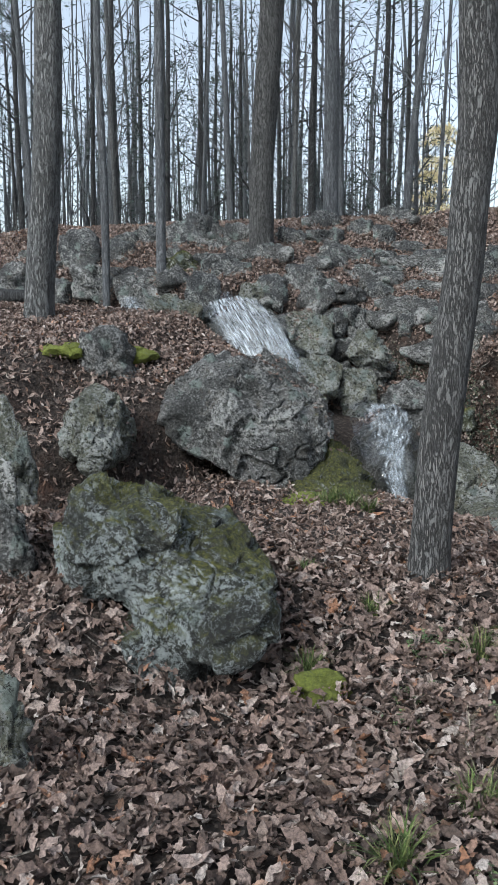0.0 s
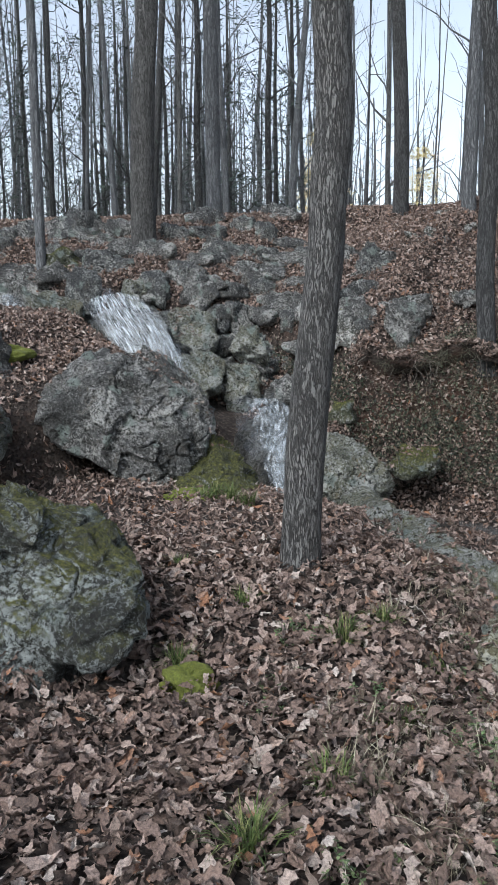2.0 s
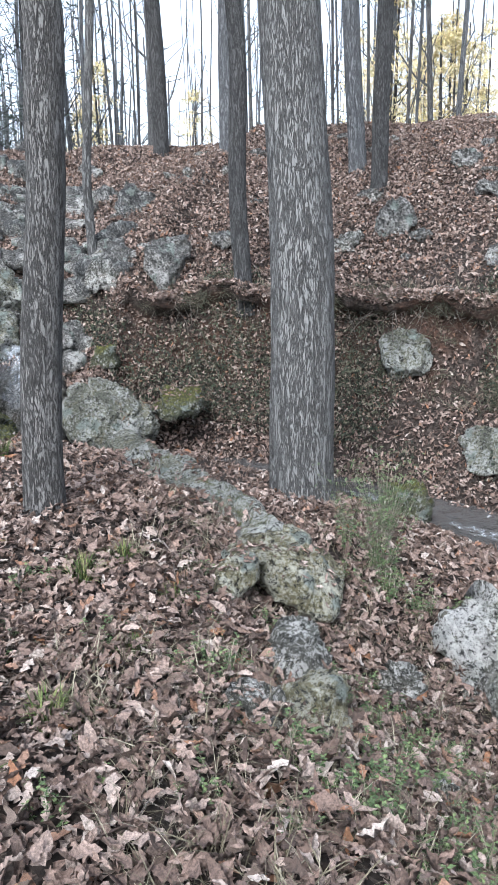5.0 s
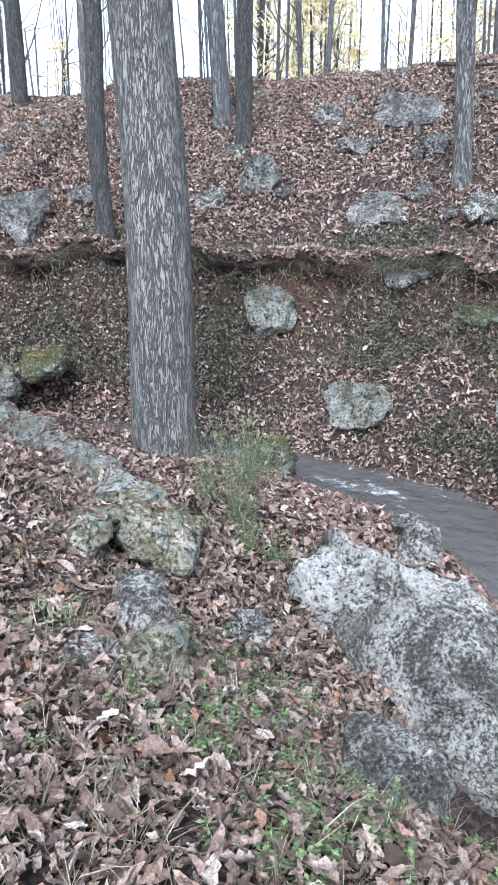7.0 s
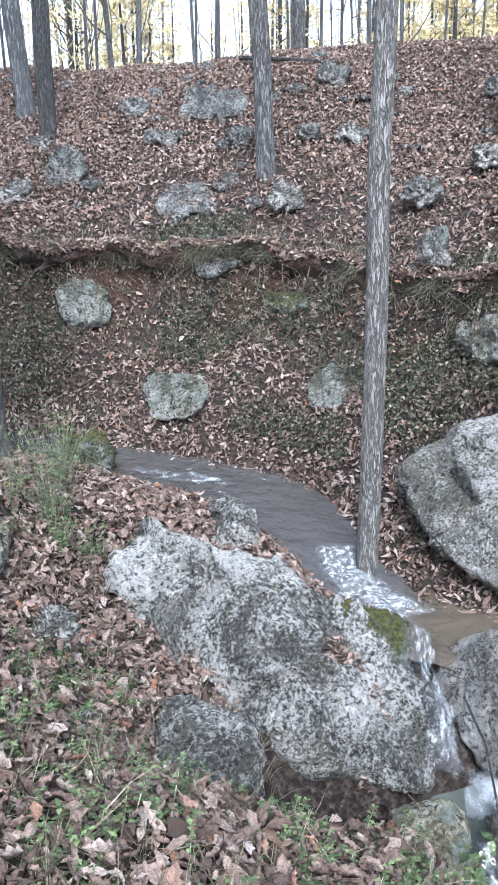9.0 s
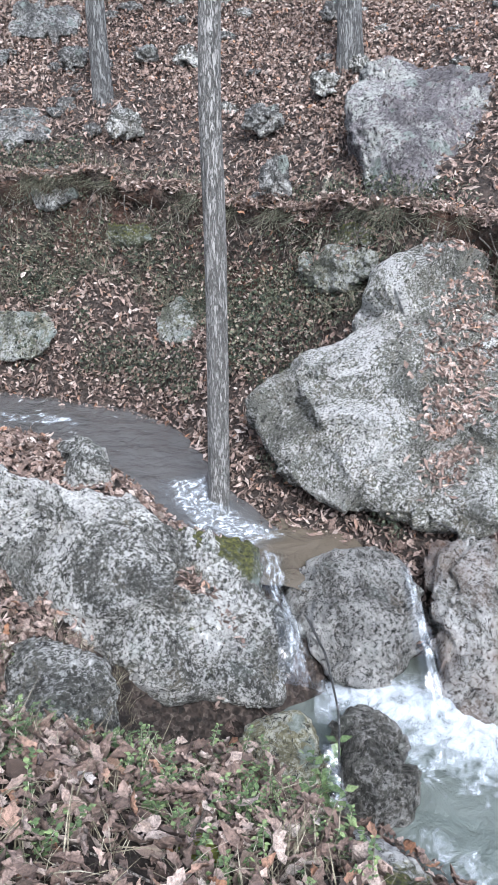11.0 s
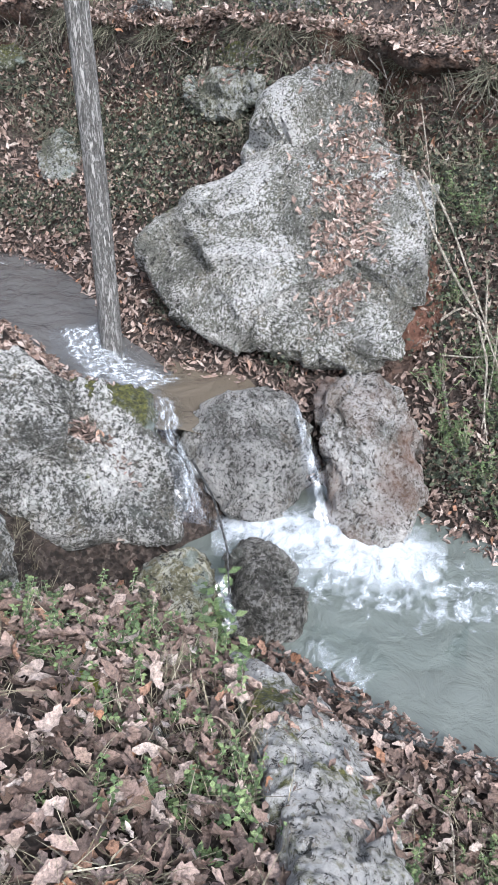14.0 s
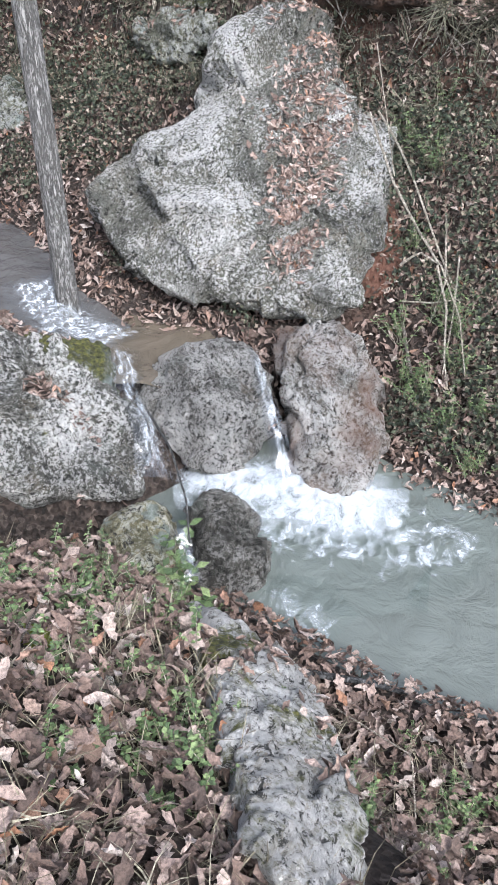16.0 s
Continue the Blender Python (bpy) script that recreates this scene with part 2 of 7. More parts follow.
HANGING = leaf_material("hanging_dry_grass", [(0.0, (0.05, 0.055, 0.035)), (0.6, (0.11, 0.11, 0.075)), (1.0, (0.22, 0.2, 0.15))], 0.8)
NEEDLE = leaf_material("needle_spray", [(0.0, (0.02, 0.034, 0.028)), (0.6, (0.04, 0.062, 0.05)), (1.0, (0.075, 0.1, 0.078))], 0.6)
# sunlight on the foliage beyond the crest is put into this yellow
SUN_YELLOW = leaf_material("leaf_yellowed_for_sun", [(0.0, (0.52, 0.46, 0.2)), (0.5, (0.68, 0.58, 0.3)), (1.0, (0.78, 0.62, 0.38))], 0.6)


def moss_material():
    m, nt, bsdf = material("moss", 0.95)
    c = coords(nt)
    n = nodes_noise(nt, 60, 6, 0.75, c)
    nt.links.new(nodes_mix(nt, nodes_noise(nt, 6, 4, 0.6, c), nodes_ramp(nt, n, [(0.35, (0.06, 0.075, 0.01)), (0.62, (0.24, 0.29, 0.04))]), (0.15, 0.16, 0.035)), bsdf.inputs["Base Color"])
    nodes_bump(nt, bsdf, n, 1.0, 0.03)
    return m


MOSS = moss_material()


def bark_material(name, dark, mid, pale, furrow=1.0, lichen=0.2):
    m, nt, bsdf = material(name, 0.9)
    c = coords(nt)
    mp = nt.nodes.new("ShaderNodeMapping")
    mp.inputs["Scale"].default_value = (1, 1, 0.17)
    nt.links.new(c, mp.inputs["Vector"])
    wide = nodes_noise(nt, 30 * furrow, 3, 0.55, mp.outputs[0], 0.9)
    fine = nodes_noise(nt, 70 * furrow, 4, 0.65, mp.outputs[0], 0.5)
    cleft = nodes_math(nt, "MINIMUM", nodes_math(nt, "ABSOLUTE", nodes_math_free(nt, "SUBTRACT", wide, 0.5)), nodes_math(nt, "ADD", nodes_math(nt, "ABSOLUTE", nodes_math_free(nt, "SUBTRACT", fine, 0.47)), 0.012))
    flake = nodes_noise(nt, 160, 3, 0.7, c)
    ridge = nodes_math(nt, "MULTIPLY", nodes_ramp(nt, cleft, [(0.008, grey(0)), (0.07, grey(1))]), nodes_math(nt, "ADD", flake, 0.35))
    col = nodes_ramp(nt, ridge, [(0.1, dark), (0.45, mid), (0.95, pale)])
    mp2 = nt.nodes.new("ShaderNodeMapping")
    mp2.inputs["Scale"].default_value = (1, 1, 0.4)
    nt.links.new(c, mp2.inputs["Vector"])
    blot = nodes_noise(nt, 3.0, 8, 0.75, mp2.outputs[0], 0.5)
    col = nodes_mix(nt, nodes_ramp(nt, blot, [(0.62 - 0.15 * lichen, grey(0)), (0.7 - 0.1 * lichen, grey(0.45))]), col, tuple(0.8 * p + 0.06 for p in pale))
    nt.links.new(col, bsdf.inputs["Base Color"])
    nodes_bump(nt, bsdf, nodes_ramp(nt, ridge, [(0.05, grey(0)), (0.6, grey(1))]), 1.0, 0.02)
    return m


BARK_GREY = bark_material("grey_furrowed_bark", (0.055, 0.054, 0.053), (0.125, 0.125, 0.123), (0.178, 0.179, 0.177), 0.9, 0.4)
BARK_BROWN = bark_material("brown_grey_bark", (0.036, 0.034, 0.033), (0.092, 0.089, 0.086), (0.15, 0.147, 0.143), 1.3, 0.3)
BARK_DARK = bark_material("dark_bark", (0.03, 0.03, 0.031), (0.055, 0.055, 0.056), (0.1, 0.1, 0.1), 1.1, 0.35)
BARK_PALE = bark_material("pale_smooth_bark", (0.09, 0.086, 0.08), (0.17, 0.165, 0.158), (0.225, 0.22, 0.212), 1.3, 0.4)
# lighter blue-grey bark: haze over the distant trees is put into the colour
BARK_HAZY = bark_material("haze_tinted_bark", (0.085, 0.09, 0.097), (0.125, 0.13, 0.138), (0.18, 0.186, 0.195), 0.8, 0.2)


def foam_material(name, lo, hi, streak, film=0.25, fray=0.3):
    """Strands of white water with gaps, through which the rock behind shows, under a thin wet gloss."""
    m, nt, bsdf = material(name, 0.45)
    mp = nt.nodes.new("ShaderNodeMapping")
    mp.inputs["Scale"].default_value = streak
    nt.links.new(coords(nt, "UV"), mp.inputs["Vector"])
    n = nodes_noise(nt, 1.0, 8, 0.68, mp.outputs[0], 0.5)
    um = nt.nodes.new("ShaderNodeUVMap")
    um.uv_map = "edge"
    sp = nt.nodes.new("ShaderNodeSeparateXYZ")
    nt.links.new(um.outputs[0], sp.inputs[0])
    inner = nodes_math(nt, "MINIMUM", sp.outputs[0], sp.outputs[1])
    thin = nodes_math(nt, "SUBTRACT", 0.3, nodes_math(nt, "MULTIPLY", inner, 0.3 / fray))
    ragged = nodes_math(nt, "SUBTRACT", n, thin)
    f = nodes_ramp(nt, ragged, [(lo, grey(0)), (hi, grey(1))])
    bsdf.inputs["Base Color"].default_value = (0.64, 0.69, 0.74, 1)
    clear, gloss = nt.nodes.new("ShaderNodeBsdfTransparent"), nt.nodes.new("ShaderNodeBsdfGlossy")
    clear.inputs["Color"].default_value = (0.97, 0.98, 0.98, 1)
    gloss.inputs["Roughness"].default_value = 0.12
    wet, mix = nt.nodes.new("ShaderNodeMixShader"), nt.nodes.new("ShaderNodeMixShader")
    wet.inputs[0].default_value = film
    nt.links.new(clear.outputs[0], wet.inputs[1])
    nt.links.new(gloss.outputs[0], wet.inputs[2])
    nt.links.new(f, mix.inputs[0])
    nt.links.new(wet.outputs[0], mix.inputs[1])
    nt.links.new(bsdf.outputs[0], mix.inputs[2])
    b = nt.nodes.new("ShaderNodeBump")
    b.inputs["Strength"].default_value, b.inputs["Distance"].default_value = 0.12, 0.03
    nt.links.new(n, b.inputs["Height"])
    for k in (bsdf, gloss):
        nt.links.new(b.outputs[0], k.inputs["Normal"])
    nt.links.new(mix.outputs[0], nt.nodes["Material Output"].inputs["Surface"])
    return m


FALL = foam_material("falling_white_water", 0.45, 0.66, (110, 4.0, 1), 0.05, 0.4)
STRONG = foam_material("rushing_white_water", 0.44, 0.9, (40, 7.0, 1), 0.06, 0.5)
RAPID = foam_material("tumbling_white_water", 0.4, 0.86, (26, 24.0, 1), 0.06, 0.6)
VEIL = foam_material("thin_veil_of_water", 0.42, 0.95, (44, 10.0, 1), 0.1, 0.7)
CHURN = foam_material("churning_foam", 0.18, 0.8, (16, 12, 1), 0.0, 0.8)
LACE = foam_material("thin_lacy_foam", 0.47, 0.8, (16, 10, 1), 0.0, 0.7)


def stream_material(name, water, foam_at, scale):
    """Shallow brook water with a few breaking ripples."""
    m, nt, bsdf = material(name, 0.1)
    mp = nt.nodes.new("ShaderNodeMapping")
    mp.inputs["Scale"].default_value = (2.2, 1.0, 1)
    nt.links.new(coords(nt, "UV"), mp.inputs["Vector"])
    n = nodes_noise(nt, scale * 2, 6, 0.62, mp.outputs[0], 0.5)
    col = nodes_mix(nt, nodes_noise(nt, 2.5, 4, 0.6, coords(nt)), water, tuple(0.8 * v for v in water))
    nt.links.new(nodes_mix(nt, nodes_ramp(nt, n, [(foam_at, grey(0)), (foam_at + 0.08, grey(0.85))]), col, (0.75, 0.78, 0.8)), bsdf.inputs["Base Color"])
    nodes_bump(nt, bsdf, n, 0.7, 0.05)
    return m


BROOK_WATER = stream_material("grey_brook_water", (0.085, 0.082, 0.08), 0.66, 3.2)
POOL_WATER = stream_material("milky_green_pool_water", (0.125, 0.14, 0.128), 0.74, 2.6)
BASIN_WATER = stream_material("brown_basin_water", (0.11, 0.092, 0.07), 0.72, 2.0)

TWIG = bark_material("dead_twig", (0.06, 0.05, 0.04), (0.16, 0.135, 0.115), (0.3, 0.27, 0.24), 2.0, 0.1)
VINE = bark_material("pale_dry_vine", (0.2, 0.17, 0.13), (0.38, 0.34, 0.28), (0.55, 0.5, 0.43), 2.0, 0.1)

RED_EARTH = material("bare_red_earth", 0.95)[0]
nt = RED_EARTH.node_tree
n = nodes_noise(nt, 14, 8, 0.75, coords(nt))
nt.links.new(nodes_ramp(nt, n, [(0.3, (0.06, 0.028, 0.018)), (0.55, (0.13, 0.06, 0.04)), (0.75, (0.21, 0.125, 0.092))]), nt.nodes["Principled BSDF"].inputs["Base Color"])
nodes_bump(nt, nt.nodes["Principled BSDF"], n, 1.0, 0.05)

# ---- noise and mesh helpers ----
def lattice(ix, iy, iz, seed):
    h = (ix * 374761393 + iy * 668265263 + iz * 2147483647 + seed * 1274126177) & 0xFFFFFFFF
    h = ((h ^ (h >> 13)) * 1274126177) & 0xFFFFFFFF
    return ((h ^ (h >> 16)) & 0xFFFF) / 65535.0


def value_noise(p, seed=0):
    """Smooth noise from -1 to 1 at the rows of p."""
    i = np.floor(p).astype(np.int64)
    u = p - i
    u = u * u * (3 - 2 * u)
    out = 0
    for dx in (0, 1):
        for dy in (0, 1):
            for dz in (0, 1):
                wgt = (u[:, 0] if dx else 1 - u[:, 0]) * (u[:, 1] if dy else 1 - u[:, 1]) * (u[:, 2] if dz else 1 - u[:, 2])
                out = out + wgt * lattice(i[:, 0] + dx, i[:, 1] + dy, i[:, 2] + dz, seed)
    return out * 2 - 1


def fractal(p, octaves=4, seed=0, gain=0.5):
    out, amp = 0, 1.0
    for k in range(octaves):
        out, p, amp = out + amp * value_noise(p, seed + 17 * k), p * 2.03 + 3.1, amp * gain
    return out


def mesh_from(name, verts, faces, mat, smooth=True):
    """A mesh from arrays; faces all have the same number of corners."""
    verts, faces = np.asarray(verts, float), np.asarray(faces, int)
    me = bpy.data.meshes.new(name)
    me.vertices.add(len(verts))
    me.vertices.foreach_set("co", verts.ravel())
    me.loops.add(faces.size)
    me.loops.foreach_set("vertex_index", faces.ravel())
    me.polygons.add(len(faces))
    me.polygons.foreach_set("loop_start", np.arange(len(faces)) * faces.shape[1])
    me.polygons.foreach_set("use_smooth", np.full(len(faces), smooth))
    me.update(calc_edges=True)
    me.materials.append(mat)
    return me


def smooth01(a, b, x):
    t = np.clip((x - a) / (b - a), 0, 1)
    return t * t * (3 - 2 * t)


# ---- the lie of the land: a brook that comes down from the left, bends round the viewer and falls into a pool ----
# x, y, water level, half width, near shoulder: height and offset, near flat: height and offset, far lip: height and offset, crest: height and offset, near toe
BROOK = [
    (-9.0, 12.6, 1.75, 0.45, 1.85, 0.9, 0.2, 8.0, 2.1, 1.0, 3.0, 3.4, 0.5),
    (-2.4, 10.6, 1.52, 0.40, 1.60, 0.8, 0.1, 7.6, 1.85, 0.9, 2.95, 3.3, 0.5),
    (-0.4, 9.8, 1.45, 0.40, 1.45, 0.7, 0.05, 7.0, 1.75, 0.9, 3.0, 3.9, 0.5),
    (0.55, 9.1, 0.70, 0.40, 0.90, 0.9, 0.0, 5.5, 1.45, 1.2, 3.05, 4.6, 0.5),
    (1.15, 8.9, 0.45, 0.35, 0.55, 0.7, 0.0, 4.2, 1.3, 1.3, 3.1, 5.2, 0.45),
    (1.55, 7.6, -0.35, 0.35, -0.10, 0.7, 0.0, 1.8, 0.9, 1.4, 3.2, 5.7, 0.4),
    (3.2, 7.3, -0.60, 0.35, -0.30, 0.8, 0.0, 2.6, 0.95, 1.3, 3.38, 6.0, 0.45),
    (4.35, 5.6, -0.72, 0.38, -0.50, 0.9, 0.0, 3.0, 0.84, 1.6, 3.5, 6.4, 0.5),
    (4.85, 4.2, -0.80, 0.40, -0.55, 1.2, 0.0, 3.5, 0.66, 1.7, 3.45, 6.8, 0.6),
    (4.58, 3.2, -0.86, 0.28, -0.70, 1.3, -0.05, 3.4, 0.58, 1.9, 3.4, 7.5, 0.6),
    (4.4, 2.75, -0.95, 0.24, -0.85, 1.4, -0.07, 3.25, 0.52, 2.15, 3.37, 7.75, 0.6),
    (4.35, 2.2, -1.02, 0.45, -0.98, 1.5, -0.1, 3.1, 0.48, 2.4, 3.35, 8.0, 0.6),
    (4.15, 1.78, -1.1, 0.45, -1.0, 1.5, -0.1, 2.9, 0.42, 2.7, 3.3, 8.0, 0.7),
    (4.03, 1.45, -1.5, 0.6, -0.8, 1.4, -0.1, 2.8, 0.55, 2.8, 3.3, 8.0, 0.9),
    (3.95, 0.85, -1.5, 0.62, -0.60, 1.38, -0.1, 2.7, 0.5, 2.9, 3.3, 8.0, 0.95),
    (3.8, 0.0, -1.5, 0.6, -0.55, 1.55, -0.1, 2.8, 0.4, 2.9, 3.2, 8.0, 1.25),
    (3.88, -0.45, -1.5, 0.6, -0.5, 2.05, -0.1, 3.1, 0.4, 2.8, 3.2, 8.0, 1.7),
    (4.1, -1.6, -1.55, 0.6, -0.5, 3.0, -0.1, 4.0, 0.4, 2.3, 3.0, 8.0, 2.5),
    (5.5, -7.0, -1.9, 0.5, -0.6, 1.8, -0.2, 4.0, 0.2, 2.4, 2.6, 8.0, 0.8),
]


def brook_line(n=700):
    a = np.array(BROOK)
    step = np.r_[0, np.cumsum(np.hypot(np.diff(a[:, 0]), np.diff(a[:, 1])))]
    u = np.linspace(0, step[-1], n)
    line = np.stack([np.interp(u, step, a[:, k]) for k in range(a.shape[1])], 1)
    for k in (0, 1):
        pad = np.pad(line[:, k], 9, mode="edge")
        line[:, k] = np.convolve(pad, np.ones(19) / 19, "valid")
    return line


LINE = brook_line()
WAY = np.gradient(LINE[:, :2], axis=0)
WAY /= np.linalg.norm(WAY, axis=1)[:, None]


def across(x, y):
    """Nearest sample of the brook, and the signed distance from it (far side plus)."""
    best, rough = np.full(x.shape, 1e9), np.zeros(x.shape, int)
    for k in range(0, len(LINE), 8):
        d = (x - LINE[k, 0]) ** 2 + (y - LINE[k, 1]) ** 2
        near = d < best
        best[near], rough[near] = d[near], k
    idx = rough.copy()
    for step in range(-7, 8):
        k = np.clip(rough + step, 0, len(LINE) - 1)
        d = (x - LINE[k, 0]) ** 2 + (y - LINE[k, 1]) ** 2
        near = d < best
        best[near], idx[near] = d[near], k[near]
    side = WAY[idx, 0] * (y - LINE[idx, 1]) - WAY[idx, 1] * (x - LINE[idx, 0])
    return idx, np.sqrt(best) * np.sign(side)


# dips and swells of the ground: x, y, reach along and across, turn, height
SWELLS = [(2.52, 1.55, 0.5, 0.32, -50, -0.36), (2.95, 1.5, 0.4, 0.3, -50, -0.28), (3.1, 1.95, 0.4, 0.4, 0, -0.42), (2.78, 1.62, 0.3, 0.3, 0, -0.3), (2.0, 5.6, 0.35, 0.9, 0, -0.1), (2.15, 6.9, 0.4, 0.6, 0, -0.14), (-1.45, 4.9, 0.45, 0.7, 0, 0.28), (-0.85, 3.75, 0.3, 0.5, 0, 0.3), (1.95, 3.62, 0.16, 0.2, 0, -0.16), (2.15, 3.3, 0.25, 0.2, 0, -0.1), (2.2, -0.12, 0.3, 0.16, 35, -0.13)]


def rise(x, y):
    """Height of the ground."""
    x, y = np.atleast_1d(np.asarray(x, float)), np.atleast_1d(np.asarray(y, float))
    idx, s = across(x, y)
    w, hw, zs, so, zp, po, zl, lo, zc, co, nt = LINE[idx, 2:].T
    d = np.abs(s)
    bed = w - 0.16
    shelf = w + 0.1
    near = bed + (shelf - bed) * smooth01(hw * 0.8, hw + 0.12, d) + (zs - shelf) * smooth01(nt, so, d) + (zp - zs) * smooth01(so * 0.9, po, d)
    face = np.clip((d - hw * 0.8) / (lo - hw * 0.8), 0, 1)
    far = bed + (zl - 0.36 - bed) * (0.8 * face + 0.2 * face ** 3) + 0.36 * smooth01(0.94, 1.0, face)
    past = np.clip((d - lo * 0.93) / (co - lo), 0, 1)
    far = far + (zc - zl) * (1.25 * past - 0.25 * past ** 2) * (past < 1) + (zc - zl) * (past >= 1)
    beyond = np.clip(d - co, 0, None)
    far = far - 0.10 * np.clip(beyond, 0, 12) ** 1.0 * smooth01(0, 3, beyond)
    z = np.where(s > 0, far, near)
    p = np.stack([x, y, np.zeros_like(x)], 1)
    wild = smooth01(hw, hw + 0.6, d)
    for sx, sy, along, wide, turned, high in SWELLS:
        c, q = math.cos(radians(turned)), math.sin(radians(turned))
        z = z + high * np.exp(-(((x - sx) * c + (y - sy) * q) / along) ** 2 - (((y - sy) * c - (x - sx) * q) / wide) ** 2)
    face_of_bank = (s > 0) * smooth01(hw + 0.15, hw + 0.5, d) * (1 - smooth01(lo * 0.9, lo * 1.25, d))
    z = z + face_of_bank * (0.13 * fractal(p * 1.9, 4, 15) - 0.1 * (1 - smooth01(0.0, 0.16, np.abs(value_noise(p * 1.3, 27)))))
    return z + wild * (0.07 * fractal(p * 0.9, 4, 5) + 0.02 * fractal(p * 5.0, 3, 9)) + smooth01(3.0, 8.0, s) * 0.1 * fractal(p * 0.35, 2, 3)


def spread(lo, hi, step, end):
    mid = np.arange(lo, hi + step, step)
    out, gap, edge = [], step, 0.0
    while edge < end:
        gap *= 1.18
        edge += gap
        out.append(edge)
    out = np.array(out)
    return np.r_[lo - out[::-1], mid, hi + out]


gx, gy = spread(-4.5, 9.5, 0.065, 700.0), spread(-2.2, 13.5, 0.065, 700.0)
GX, GY = np.meshgrid(gx, gy)
gz = rise(GX.ravel(), GY.ravel()).reshape(GX.shape)
# soften the folds where the brook's bends meet
for _ in range(3):
    inner = gz.copy()
    inner[1:-1, 1:-1] = (gz[1:-1, 1:-1] * 2 + gz[:-2, 1:-1] + gz[2:, 1:-1] + gz[1:-1, :-2] + gz[1:-1, 2:]) / 6
    gz = inner
nx, ny = len(gx), len(gy)
quad = (np.arange(ny - 1)[:, None] * nx + np.arange(nx - 1)[None]).ravel()
ground = new("ground", mesh_from("ground", np.stack([GX.ravel(), GY.ravel(), gz.ravel()], 1), np.stack([quad, quad + 1, quad + nx + 1, quad + nx], 1), SOIL))
tagged(ground, "sloping woodland floor deep in brown oak leaves", "ground", kind="structure")


def land(x, y):
    """Height of the ground sheet, from its grid."""
    x, y = np.atleast_1d(np.asarray(x, float)), np.atleast_1d(np.asarray(y, float))
    i, j = np.clip(np.searchsorted(gx, x) - 1, 0, nx - 2), np.clip(np.searchsorted(gy, y) - 1, 0, ny - 2)
    u, v = (x - gx[i]) / (gx[i + 1] - gx[i]), (y - gy[j]) / (gy[j + 1] - gy[j])
    return (gz[j, i] * (1 - u) + gz[j, i + 1] * u) * (1 - v) + (gz[j + 1, i] * (1 - u) + gz[j + 1, i + 1] * u) * v


def land1(x, y):
    return float(land(x, y)[0])

# ---- the turf lip that overhangs the bank ----
def lip_runs():
    """Stretches of the bank's upper edge: places on it and the way out over the slope."""
    i = np.nonzero((LINE[:, 0] > 1.4) & (LINE[:, 1] > 0.2) & (LINE[:, 1] < 8.3))[0]
    side = np.stack([-WAY[i, 1], WAY[i, 0]], 1)
    p = LINE[i, :2] + side * LINE[i, 9][:, None]
    k, s = across(p[:, 0], p[:, 1])
    ok = np.abs(s - LINE[k, 9]) < 0.12
    run, runs = [], []
    for a in range(len(i)):
        if ok[a] and (not run or np.hypot(*(p[a] - p[run[-1]])) < 0.3):
            run.append(a)
        elif run:
            runs.append(run)
            run = []
    runs.append(run)
    out = []
    for run in runs:
        q = p[run]
        step = np.r_[0, np.cumsum(np.hypot(*np.diff(q, axis=0).T))]
        if len(run) < 4 or step[-1] < 0.6:
            continue
        u = np.arange(0, step[-1], 0.035)
        q = np.stack([np.interp(u, step, q[:, c]) for c in (0, 1)], 1)
        w = 15
        if len(u) > 2 * w:
            pad = np.pad(q, ((w // 2, w // 2), (0, 0)), mode="reflect", reflect_type="odd")
            q = np.stack([np.convolve(pad[:, c], np.ones(w) / w, "valid") for c in (0, 1)], 1)
        go = np.gradient(q, axis=0)
        go /= np.linalg.norm(go, axis=1)[:, None] + 1e-9
        out.append((q, np.stack([-go[:, 1], go[:, 0]], 1)))
    return out


LIPS = lip_runs()
lip_spots = []
for number, (q, side) in enumerate(LIPS):
    n3 = np.stack([q[:, 0] * 2.2, q[:, 1] * 2.2, q[:, 0] * 0], 1)
    jut = 0.12 + 0.15 * fractal(n3 * 1.4, 4, 71)
    jut *= smooth01(-0.35, 0.25, fractal(n3 * 0.55, 2, 79))
    jut *= smooth01(0, 8, np.arange(len(q))) * smooth01(0, 8, np.arange(len(q))[::-1])
    top = land(*(q + side * 0.1).T) + 0.03
    drop = 0.09 * fractal(n3 * 2, 3, 72)
    rows = []
    for off, down in ((0.34, -0.015), (0.18, 0.02), (0.02, 0.045), (None, 0.0), (None, 0.07), (-0.02, 0.13), (0.1, 0.24)):
        o = -jut if off is None else np.full(len(q), off)
        h = (land(*(q + side * 0.34).T) - 0.02) if off == 0.34 else (top - down + (drop if off is None else 0))
        if off == 0.02:
            h = top + 0.02
        rows.append(np.c_[q + side * o[:, None], h])
        if off in (0.02, 0.18):
            lip_spots.append(rows[-1])
        if off is None and down == 0.0:
            lip_spots.append(rows[-1])
    v = np.stack(rows, 1)
    v[:, :, 2] += 0.045 * fractal(v.reshape(-1, 3) * 5, 4, 73).reshape(v.shape[:2])
    m, k = v.shape[:2]
    a = (np.arange(m - 1)[:, None] * k + np.arange(k - 1)[None]).ravel()
    tagged(new("bank_lip", mesh_from("bank_lip", v.reshape(-1, 3), np.stack([a, a + k, a + k + 1, a + 1], 1), SOIL)), "overhanging lip of leafy turf and roots along the bank", "bank", kind="structure")
lip_spots = np.concatenate(lip_spots)

